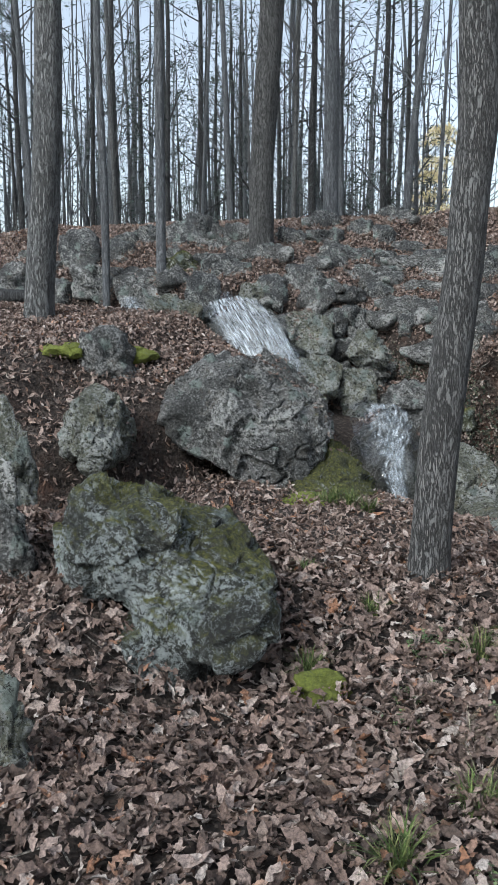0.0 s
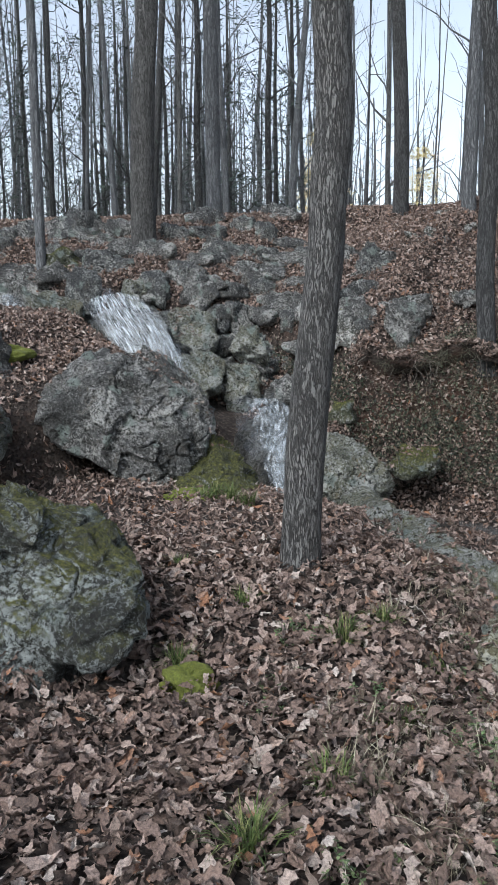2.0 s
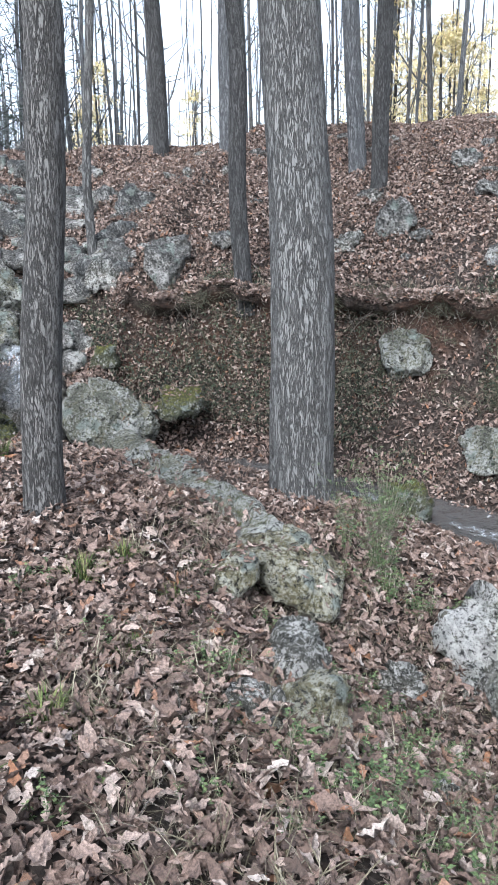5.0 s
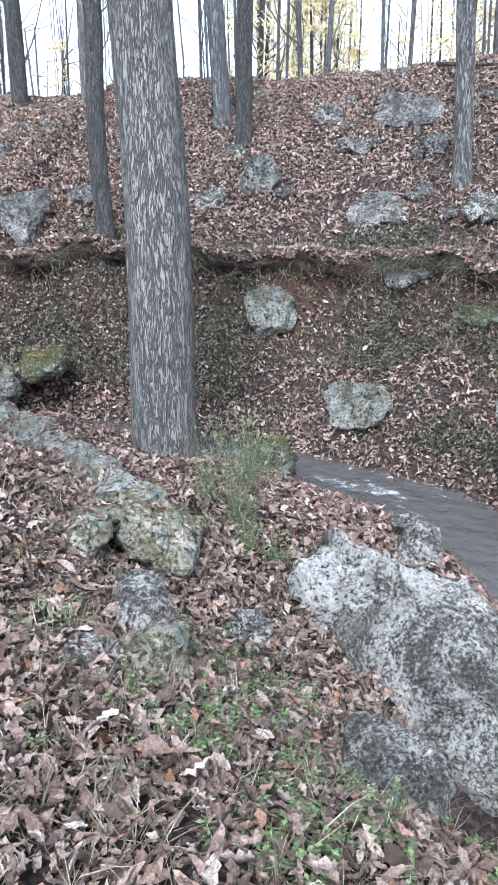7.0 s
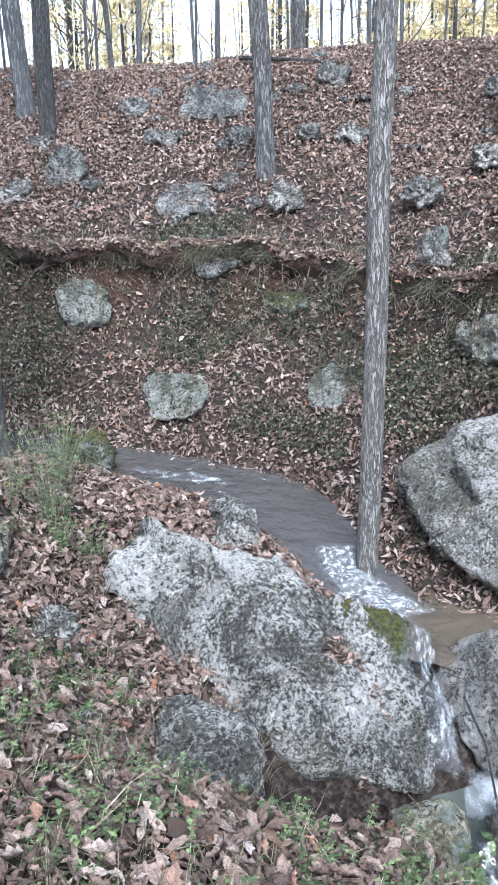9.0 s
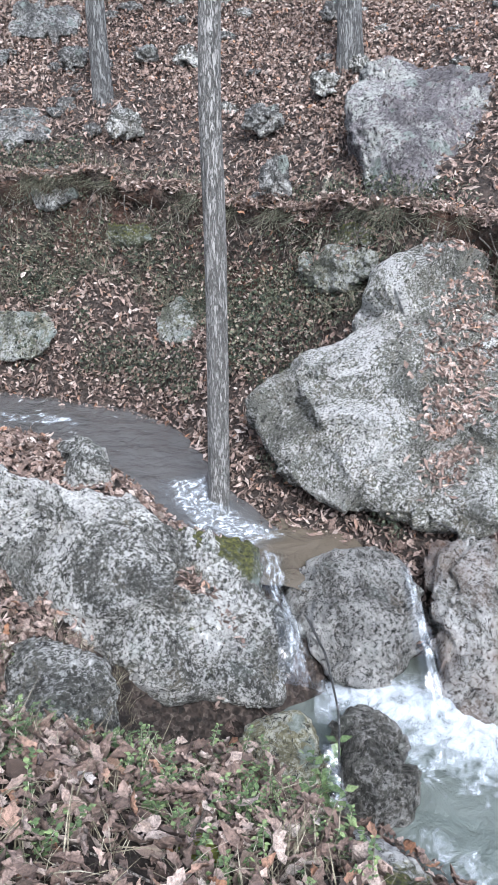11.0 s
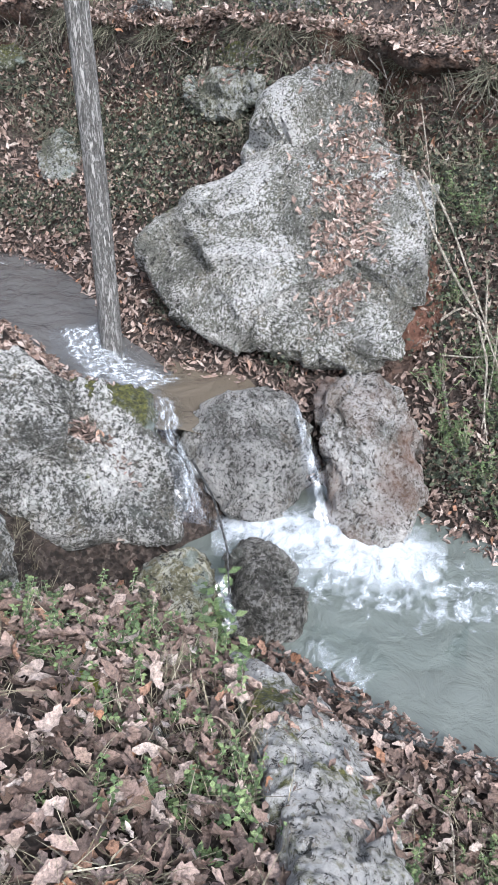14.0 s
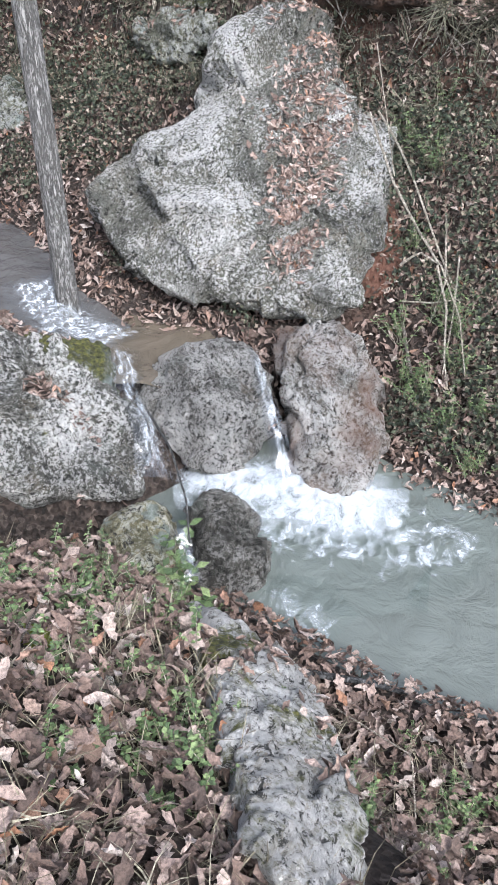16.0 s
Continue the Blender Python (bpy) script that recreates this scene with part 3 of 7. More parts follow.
# ---- rocks ----
def ico(sub):
    bm = bmesh.new()
    bmesh.ops.create_icosphere(bm, subdivisions=sub, radius=1.0)
    v = np.array([q.co for q in bm.verts])
    f = np.array([[q.index for q in face.verts] for face in bm.faces])
    bm.free()
    return v, f


ICO = {k: ico(k) for k in (3, 4, 5, 6, 7)}


def turn(rx, ry, rz):
    return np.array(Euler([radians(a) for a in (rx, ry, rz)]).to_matrix())


def facets(p, rng, count, tilt, step):
    """Broken faces: each belongs to its nearest seed and has a slant and a level of its own."""
    lo, hi = p.min(0), p.max(0)
    seeds = rng.uniform(lo, hi, (count, 3))
    seeds = p[rng.randint(len(p), size=count)] * 0.9 + seeds * 0.1
    q = p + 0.06 * np.stack([value_noise(p * 6 + k * 9, k) for k in range(3)], 1)
    best, own = np.full(len(p), 1e9), np.zeros(len(p), int)
    for k, s in enumerate(seeds):
        d = ((q - s) ** 2).sum(1)
        near = d < best
        best[near], own[near] = d[near], k
    slant, level = rng.normal(scale=tilt, size=(count, 3)), rng.uniform(-step, step, count)
    return ((p - seeds[own]) * slant[own]).sum(1) + level[own]


def wear(p, d, seed, rough, grain, bulge=0.6):
    """How far weathering moves the surface at p, in metres: bulges, broken faces, ledges, cracks and pits."""
    rng = np.random.RandomState(seed + 400)
    out = rough * bulge * fractal(p * 2.3 + seed, 3, seed)
    out = out + facets(p, rng, 18, 0.13 * min(1.0, rough / 0.025), rough * 0.4) + facets(p, rng, 130, 0.14 * min(1.0, rough / 0.025), rough * 0.2)
    layer = p[:, 2] * 9 + p[:, 0] * 3.0 + 1.2 * fractal(p * 1.7 + seed, 3, seed + 3)
    out = out + rough * 0.22 * (np.abs((layer % 1) - 0.5) * 2 - 0.5)
    crack = np.abs(value_noise(p * np.array([2.4, 2.4, 3.4]) + seed, seed + 8) + 0.25 * value_noise(p * 9.0, seed + 2))
    out = out - rough * 0.9 * (1 - smooth01(0, 0.05, crack))
    pit = fractal(p * 11.0 + seed, 4, seed + 5, 0.62)
    return out + grain * pit + grain * 0.6 * fractal(p * 30.0 + seed, 2, seed + 6)


def plane_cuts(d, r, rng, count, lo, hi, sharp):
    for _ in range(count):
        n = rng.normal(size=3)
        n /= np.linalg.norm(n)
        k = d @ n
        lim = np.where(k > 0.05, rng.uniform(lo, hi) / np.clip(k, 0.05, None), 9)
        r = -np.log(np.exp(-sharp * r) + np.exp(-sharp * np.minimum(lim, 9))) / sharp
    return r


def flatten(p, rng, count, lo, hi):
    """Split planes that leave flat faces with clean edges."""
    c = p.mean(0)
    for _ in range(count):
        n = rng.normal(size=3)
        n /= np.linalg.norm(n)
        k = (p - c) @ n
        over = np.clip(k - k.max() * rng.uniform(lo, hi), 0, None)
        p = p - n[None] * (over * 0.93)[:, None]
    return p


def rock_shape(size, sub, seed, boxy=3.2, cuts=14, rough=0.05, grain=0.014):
    """A weathered block: a rounded box, cut by planes, then worn."""
    rng = np.random.RandomState(seed)
    d, f = ICO[sub]
    r = (np.abs(d) ** boxy).sum(1) ** (-1.0 / boxy)
    r = plane_cuts(d, r, rng, cuts, 0.68, 1.0, 26)
    p = d * r[:, None] * np.array(size)
    mean = float(np.mean(size))
    out = d * np.array(size)
    out /= np.linalg.norm(out, axis=1)[:, None]
    k = min(1.0, mean / 0.3)
    return p + out * wear(p / k, d, seed, rough * k * 1.6, grain * k)[:, None], f


def lump_shape(lobes, centre, sub, seed, blend=0.06, rough=0.045, grain=0.014, cuts=5):
    """Several rounded lobes (centre, radii, turn) worn into one mass that can be seen whole from its centre."""
    d, f = ICO[sub]
    c = np.array(centre)
    out = np.zeros(len(d))
    frames = [(np.array(lc), np.array(lr), turn(*lt)) for lc, lr, lt in lobes]
    before, step = np.full(len(d), 1.0), 0.02
    for r in np.arange(step, 2.4, step):
        p = c + d * r
        acc = 0
        for lc, lr, m in frames:
            q = (p - lc) @ m / lr
            k = ((np.abs(q) ** 2.2).sum(1) ** (1 / 2.2) - 1) * lr.min()
            acc = acc + np.exp(-np.clip(k / blend, -40, 40))
        now = np.log(acc)
        leaves = (before > 0) & (now <= 0)
        out = np.where(leaves, r - step + step * before / (before - now + 1e-9), out)
        before = now
    out = np.maximum(out, 0.05)
    p = flatten(c + d * out[:, None], np.random.RandomState(seed + 7), cuts, 0.88, 0.97)
    up = np.cross(p[f[:, 1]] - p[f[:, 0]], p[f[:, 2]] - p[f[:, 0]])
    normal = np.zeros_like(p)
    for k in range(3):
        np.add.at(normal, f[:, k], up)
    normal /= np.linalg.norm(normal, axis=1)[:, None] + 1e-12
    return p + normal * wear(p, d, seed, rough, grain)[:, None], f


def rock(name, at, size, mat, seed, label, yaw=0.0, tilt=(0.0, 0.0), sub=4, category="rock", group="", **shape):
    v, f = rock_shape(size, sub, seed, **shape)
    ob = new(name, mesh_from(name, v, f, mat))
    ob.matrix_world = pose(*at, tilt[0], tilt[1], yaw)
    return tagged(ob, label, category, group)


def lump(name, at, lobes, mat, seed, label, sub=5, centre=(0, 0, 0), turned=(0, 0, 0), **shape):
    v, f = lump_shape(lobes, centre, sub, seed, **shape)
    ob = new(name, mesh_from(name, v, f, mat))
    ob.matrix_world = pose(*at, *turned)
    return tagged(ob, label, "boulder")

def block_planes(corners):
    """Outward normals and offsets of the faces of the convex block with these corners."""
    bm = bmesh.new()
    for c in corners:
        bm.verts.new(c)
    bmesh.ops.convex_hull(bm, input=bm.verts)
    bm.normal_update()
    mid = np.mean(corners, 0)
    out = {}
    for face in bm.faces:
        n = np.array(face.normal)
        if np.linalg.norm(n) < 0.5:
            continue
        h = float(n @ np.array(face.verts[0].co))
        if n @ mid > h:
            n, h = -n, -h
        out[tuple(np.round(n, 2)) + (round(h, 2),)] = (n, h)
    bm.free()
    return np.array([v[0] for v in out.values()]), np.array([v[1] for v in out.values()])


def crag_shape(blocks, sub, seed, edge=0.03, blend=0.03, rough=0.03, grain=0.011):
    """Broken blocks grown together into one weathered mass, with edges rounded to edge metres."""
    d, f = ICO[sub]
    every = np.concatenate([np.array(b) for b in blocks])
    size, axes = np.linalg.eigh(np.cov(every.T) + 1e-6 * np.eye(3))
    size = np.sqrt(size)
    size = np.maximum(size, 0.22 * size.max())
    way = (d * size) @ axes.T
    planes = [block_planes(b) for b in blocks]
    slopes = [((way @ n.T).astype(np.float32), h.astype(np.float32)) for n, h in planes]
    out, before, step = np.zeros(len(d)), np.full(len(d), -1.0), 0.09
    for r in np.arange(0.18, 3.5, step):
        acc = 0
        for k, h in slopes:
            q = (k * r - h) / edge
            top = q.max(1)
            field = edge * (top + np.log(np.exp(q - top[:, None]).sum(1)) - 1.1)
            acc = acc + np.exp(-np.clip(field / blend, -40, 40))
        now = -np.log(acc + 1e-30)
        leaves = (before <= 0) & (now > 0)
        out = np.where(leaves, r - step * now / (now - before + 1e-9), out)
        before = now
    p = way * np.maximum(out, 0.1)[:, None]
    face = np.cross(p[f[:, 1]] - p[f[:, 0]], p[f[:, 2]] - p[f[:, 0]])
    normal = np.zeros_like(p)
    for k in range(3):
        np.add.at(normal, f[:, k], face)
    normal /= np.linalg.norm(normal, axis=1)[:, None] + 1e-12
    if (normal * p).sum() < 0:
        normal, f = -normal, f[:, ::-1]
    return p + normal * wear(p, d, seed, rough, grain, 0.2)[:, None], f


def crag(name, at, blocks, mat, seed, label, sub=6, sink=0.0, back=None, **shape):
    """A boulder of one or more blocks, shaped to fit the camera's view. sink: how deep its foot is buried; back: how
    far its outline is pushed away from the camera.
    """
    if sink:
        blocks = [b + [(x, y, z - sink) for x, y, z in b] for b in blocks]
    if back:
        blocks = [b + [(0.8 * x + back[0], 0.8 * y + back[1], 0.8 * z + back[2]) for x, y, z in b] for b in blocks]
    v, f = crag_shape(blocks, sub, seed, **shape)
    ob = new(name, mesh_from(name, v, f, mat))
    ob.matrix_world = pose(*at)
    return tagged(ob, label, "boulder" if name == "boulder" else "earth")


# ---- trees ----
def tube(points, radii, sides, seed, ridge=0.0, flare=0.0):
    """Vertices and quads of a limb along points."""
    pts, rad = np.asarray(points, float), np.asarray(radii, float)
    n = len(pts)
    way = np.gradient(pts, axis=0)
    way /= np.linalg.norm(way, axis=1)[:, None]
    ref = np.array([1.0, 0, 0]) if abs(way[0, 0]) < 0.8 else np.array([0, 1.0, 0])
    a = np.cross(way, ref)
    a /= np.linalg.norm(a, axis=1)[:, None]
    b = np.cross(way, a)
    th = np.arange(sides) * 2 * np.pi / sides
    r = np.repeat(rad[:, None], sides, 1)
    if ridge:
        s = np.stack([np.repeat(np.cos(th)[None], n, 0).ravel() * 3, np.repeat(np.sin(th)[None], n, 0).ravel() * 3, np.repeat(pts[:, 2][:, None], sides, 1).ravel() * 1.1], 1)
        r = r * (1 + ridge * fractal(s + seed, 4, seed).reshape(n, sides))
    if flare:
        h = np.clip(1 - (pts[:, 2] - pts[0, 2]) / 0.55, 0, 1)[:, None]
        r = r * (1 + flare * h ** 2 * (1 + 0.35 * np.cos(th * 4 + seed)[None]))
    v = pts[:, None] + r[..., None] * (np.cos(th)[None, :, None] * a[:, None] + np.sin(th)[None, :, None] * b[:, None])
    k = np.arange(n - 1)[:, None] * sides + np.arange(sides)[None]
    k2 = np.arange(n - 1)[:, None] * sides + (np.arange(sides)[None] + 1) % sides
    f = np.stack([k, k2, k2 + sides, k + sides], -1).reshape(-1, 4)
    return v.reshape(-1, 3), f


def join(pieces):
    vs, fs, n = [], [], 0
    for v, f in pieces:
        vs.append(v)
        fs.append(np.asarray(f) + n)
        n += len(v)
    return np.concatenate(vs), np.concatenate(fs)


def spine(points, step, wobble, seed):
    """A smooth line through points."""
    p = np.asarray(points, float)
    cum = np.r_[0, np.cumsum(np.linalg.norm(np.diff(p, axis=0), axis=1))]
    u = np.linspace(0, cum[-1], max(4, int(cum[-1] / step)))
    q = np.stack([np.interp(u, cum, p[:, k]) for k in range(3)], 1)
    w = max(3, int(0.5 / step)) | 1
    if len(u) > 2 * w:
        pad = np.pad(q, ((w // 2, w // 2), (0, 0)), mode="reflect", reflect_type="odd")
        q = np.stack([np.convolve(pad[:, k], np.ones(w) / w, "valid") for k in range(3)], 1)
    n = np.stack([u * 0.5 + seed, u * 0, u * 0], 1)
    q[:, 0] += wobble * value_noise(n, seed)
    q[:, 1] += wobble * value_noise(n, seed + 50)
    return q


def branches(line, radii, rng, start, count, reach, out, level=0):
    """Bare limbs with twigs, from the part of a trunk above start (0 to 1)."""
    n = len(line)
    for _ in range(count):
        i = int(n * rng.uniform(start, 0.98))
        i = min(i, n - 2)
        az, up = rng.uniform(0, 2 * np.pi), rng.uniform(0.25, 1.0)
        long = reach * rng.uniform(0.45, 1.0) * (1.15 - i / n)
        go = np.array([np.cos(az), np.sin(az), up])
        go /= np.linalg.norm(go)
        m = 6 if level == 0 else 4
        k = np.linspace(0, 1, m)[:, None]
        bend = np.array([rng.uniform(-0.3, 0.3), rng.uniform(-0.3, 0.3), rng.uniform(0.0, 0.6)])
        limb = line[i] + go * long * k + bend * long * k ** 2
        limb[1:] += rng.normal(scale=0.025 * long, size=(m - 1, 3))
        r0 = min(radii[i] * 0.45, 0.006 + 0.011 * long)
        rr = np.linspace(r0, r0 * 0.25, m)
        out.append(tube(limb, rr, 5 if level == 0 else 3, 1))
        if level < 2 and long > 0.4:
            branches(limb, rr, rng, 0.25, 4 if level == 0 else 2, long * 0.55, out, level + 1)


def tree(base, points, r0, r1, mat, seed, label, crown=14, start=0.45, reach=2.4, sides=20, step=0.09, flare=0.35, ridge=0.07, group=""):
    """A standing trunk through points (offsets from its base) with a bare crown."""
    rng = np.random.RandomState(seed)
    line = spine([(0, 0, -0.25), *points], step, r0 * 0.25, seed)
    rad = np.interp(line[:, 2], [0, line[-1, 2]], [r0, r1])
    top = new("tree")
    top.location = base
    v, f = tube(line, rad, sides, seed, ridge, flare)
    trunk = new("trunk", mesh_from("trunk", v, f, mat))
    trunk.parent = top
    if crown:
        limbs = []
        branches(line, rad, rng, start, crown, reach, limbs)
        v, f = join(limbs)
        c = new("crown", mesh_from("crown", v, f, mat))
        c.parent = top
    return tagged(top, label, "tree", group)

# ---- boulders ----
# block corners lie along camera rays at chosen depths, to fit the view
crag("boulder", (-0.41, 3.67, 0.42), [[(-0.50, 0.07, 0.12), (-0.45, 0.15, 0.29), (-0.23, 0.16, 0.35), (0.01, 0.05, 0.33), (0.10, -0.12, 0.19), (0.03, -0.20, 0.01), (-0.09, -0.22, -0.12), (-0.36, -0.12, -0.12), (-0.47, -0.05, -0.01), (-0.20, -0.28, 0.16), (-0.10, -0.21, 0.28), (-0.50, 0.73, 0.16), (-0.02, 0.63, 0.15), (-0.57, 0.55, -0.36)], [(0.01, 0.05, 0.32), (0.15, 0.09, 0.26), (0.38, 0.31, 0.16), (0.44, 0.19, 0.08), (0.49, -0.06, -0.04), (0.55, -0.33, -0.15), (0.53, -0.50, -0.34), (0.41, -0.53, -0.37), (0.22, -0.47, -0.37), (-0.09, -0.30, -0.27), (-0.12, -0.23, -0.15), (0.06, -0.25, 0.02), (0.16, -0.16, 0.18), (0.41, 0.67, -0.24), (-0.16, 0.43, -0.48)]], ROCK_FRONT, 3, "big rounded boulder crusted with lichen and moss", sub=7, edge=0.05, rough=0.03)
crag("boulder", (0.02, 7.48, 0.56), [[(-0.75, -0.12, 0.26), (-0.57, 0.06, 0.45), (-0.19, 0.34, 0.62), (0.30, 0.38, 0.56), (0.55, 0.20, 0.39), (0.70, -0.04, 0.12), (0.74, -0.14, -0.18), (0.59, -0.38, -0.39), (0.27, -0.60, -0.51), (0.02, -0.66, -0.56), (-0.29, -0.69, -0.42), (-0.59, -0.51, -0.25), (-0.74, -0.33, -0.10), (-0.07, -0.67, 0.00), (-0.32, -0.37, 0.31), (0.28, -0.22, 0.27), (-0.76, 1.21, -0.42), (0.74, 1.20, -0.48), (0.04, 1.43, 0.36)]], ROCK_GREY, 9, "huge grey boulder with mossy cracks below the upper waterfall", sub=7, edge=0.045, rough=0.06)
crag("boulder", (3.48, 2.47, -1.05), [[(-0.51, 0.87, 0.40), (-0.44, 0.47, 0.30), (-0.42, 0.14, 0.15), (-0.39, -0.09, -0.01), (-0.24, -0.38, -0.10), (-0.05, -0.65, -0.22), (0.16, -0.83, -0.29), (-0.46, 0.97, 0.56), (-0.18, 0.97, 0.54), (0.36, 0.49, 0.44), (0.41, 0.16, 0.28), (0.53, -0.32, 0.09), (0.52, -0.58, -0.04), (0.34, -0.77, -0.24), (-0.19, 0.23, 0.38), (-0.16, -0.30, -0.44), (0.03, -0.58, -0.44), (0.17, -0.79, -0.36), (-0.16, 1.07, -0.07), (0.75, -0.16, -0.61), (-0.17, 0.13, -0.29)]], ROCK_PALE, 5, "long slanting slab of white-speckled rock above the pool", sub=7, edge=0.022, rough=0.03)
crag("boulder", (5.59, 1.85, -0.38), [[(-0.66, 1.10, -0.03), (-0.31, 0.95, 0.20), (-0.09, 0.66, 0.33), (-0.13, -0.02, 0.19), (-0.43, -0.23, -0.18), (-0.64, -0.20, -0.43), (-0.75, -0.07, -0.46), (-0.89, 0.43, -0.42), (-0.88, 0.85, -0.24), (-0.62, 0.18, 0.09)], [(-0.05, 0.69, 0.31), (0.14, 0.63, 0.51), (0.37, 0.57, 0.75), (0.52, 0.51, 0.99), (0.63, 0.34, 1.02), (0.74, 0.10, 0.97), (0.73, -0.03, 0.85), (0.08, -0.07, 0.32), (-0.20, -0.06, 0.15), (0.20, 0.22, 0.71)], [(0.29, -0.20, 0.40), (0.48, -0.47, 0.50), (0.52, -0.64, 0.47), (0.37, -0.73, 0.34), (0.09, -0.75, 0.11), (-0.17, -0.66, -0.11), (-0.36, -0.73, -0.36), (-0.55, -0.54, -0.41), (0.01, -0.49, 0.26)], [(0.26, 0.11, 0.25), (0.63, 0.02, 0.55), (-0.39, -0.58, -0.42), (-0.58, -0.25, -0.42)]], ROCK_HUMP, 7, "massive humped boulder with white lichen above the pool", sub=7, edge=0.09, rough=0.022, blend=0.09, back=(0.55, 0.4, -0.2))
crag("boulder", (7.34, 2.96, 1.24), [[(0.01, 0.74, 0.55), (-0.48, 0.25, -0.08), (-0.83, -0.00, -0.46), (-0.87, -0.19, -0.52), (-0.59, -0.44, -0.45), (-0.24, -0.49, -0.29), (-0.01, -0.41, -0.07), (0.40, -0.43, 0.11), (0.81, -0.25, 0.52), (-0.63, -0.21, -0.07), (0.49, 0.32, 0.62), (0.12, 0.54, -0.34), (0.63, -0.00, -0.15), (1.12, 0.55, 0.56)]], ROCK_MAUVE, 8, "purplish grey boulder bedded in the steep bank", sub=6, edge=0.03, rough=0.05)
crag("boulder", (0.86, 7.23, -0.03), [[(-0.33, -0.07, 0.11), (-0.19, 0.17, 0.38), (0.04, 0.37, 0.37), (0.23, 0.12, 0.07), (0.39, -0.21, -0.14), (0.42, -0.43, -0.22), (0.08, -0.62, -0.17), (-0.29, -0.50, -0.05), (-0.48, -0.39, 0.02), (-0.08, -0.26, 0.20), (-0.07, 0.84, 0.09), (0.45, 0.47, -0.29), (-0.20, 0.57, -0.31)]], ROCK_MOSS, 12, "moss-covered mound beside the lower waterfall", sub=6, edge=0.05, rough=0.03)
crag("boulder", (2.10, 5.56, -0.37), [[(-0.19, 1.72, 0.14), (0.05, 1.76, 0.18), (0.19, 1.23, 0.20), (0.22, 0.27, 0.25), (0.19, -0.62, 0.33), (0.23, -1.23, 0.31), (0.20, -1.55, 0.31), (-0.01, -1.59, 0.30), (-0.10, -1.12, 0.31), (-0.16, -0.58, 0.24), (-0.22, 0.17, 0.14), (-0.34, 1.06, 0.07), (-0.07, 0.87, 0.13), (-0.02, -0.41, 0.27)]], ROCK_GREEN, 14, "long low mossy rock ridge bedded in leaves beside the brook", sub=6, edge=0.03, rough=0.04, sink=0.45)
crag("boulder", (2.26, 3.83, -0.21), [[(-0.26, -0.17, 0.05), (-0.15, -0.08, 0.13), (0.10, 0.05, 0.14), (0.19, -0.05, 0.06), (0.19, -0.24, -0.05), (0.16, -0.37, -0.20), (0.07, -0.39, -0.22), (-0.15, -0.30, -0.12), (-0.23, -0.21, -0.08), (-0.10, -0.32, 0.09), (-0.06, -0.39, -0.05), (0.41, 0.19, -0.22), (0.11, 0.43, -0.08), (0.17, 0.23, -0.42)], [(-0.46, -0.13, 0.17), (-0.10, 0.13, 0.17), (0.17, 0.08, 0.12), (-0.13, -0.25, 0.13), (-0.42, -0.26, 0.14), (-0.32, 0.07, 0.06), (0.14, 0.32, -0.05)]], ROCK_SPOTTED, 15, "mossy slab that juts over a hollow in the bank", sub=6, edge=0.035, rough=0.02, blend=0.02)
crag("boulder", (1.84, 3.57, -0.15), [[(-0.11, -0.02, 0.06), (-0.03, 0.02, 0.13), (0.10, -0.02, 0.13), (0.13, -0.05, 0.05), (0.04, -0.09, -0.03), (-0.04, -0.13, -0.08), (-0.12, -0.10, -0.09), (-0.14, -0.08, -0.01), (-0.11, -0.13, 0.05), (0.21, 0.28, -0.02), (0.08, 0.28, -0.24)]], ROCK_SPOTTED, 51, "pale-faced mossy stone propping the slab over the hollow", sub=5, edge=0.02, rough=0.015)
crag("boulder", (2.14, 7.92, -0.11), [[(-0.43, 0.10, 0.22), (-0.21, 0.17, 0.38), (0.17, 0.02, 0.30), (0.39, -0.20, 0.11), (0.39, -0.36, -0.11), (0.05, -0.44, -0.24), (-0.17, -0.35, -0.19), (-0.45, -0.18, -0.10), (-0.08, -0.42, 0.11), (-0.15, 0.85, 0.14), (0.53, 0.54, -0.23), (0.02, 0.25, -0.38)]], ROCK_GREEN, 49, "green-filmed boulder at the brook's edge", sub=6, edge=0.05, rough=0.05)
crag("boulder", (2.83, 7.77, 0.02), [[(-0.28, -0.05, 0.01), (-0.11, 0.14, 0.14), (0.22, 0.03, 0.16), (0.19, -0.20, 0.04), (0.01, -0.33, -0.09), (-0.22, -0.26, -0.12), (-0.08, -0.33, 0.02), (-0.08, 0.49, -0.15), (0.37, 0.47, -0.05)]], ROCK_MOSS, 50, "yellow-mossed rock overhanging the brook", sub=5, edge=0.03, rough=0.04)
crag("boulder", (1.74, 2.58, -0.12), [[(-0.15, -0.04, 0.12), (-0.05, 0.09, 0.15), (0.08, 0.10, 0.14), (0.10, -0.02, 0.10), (0.08, -0.13, 0.04), (-0.05, -0.20, 0.04), (-0.15, -0.17, 0.05), (-0.09, -0.14, 0.15), (0.20, 0.34, -0.07), (0.01, 0.17, -0.14)]], ROCK_PALE, 52, "white-crusted rock at the bank's edge", sub=6, edge=0.015, rough=0.02, sink=0.12)
crag("boulder", (1.41, 2.21, -0.06), [[(-0.10, 0.06, 0.11), (0.07, 0.05, 0.09), (0.10, -0.02, 0.06), (0.07, -0.10, 0.00), (-0.06, -0.09, 0.01), (-0.13, -0.03, 0.07), (-0.07, -0.07, 0.11), (0.10, 0.23, -0.03)]], ROCK_PALE, 53, "square white-crusted rock among leaves", sub=6, edge=0.012, rough=0.02, sink=0.1)
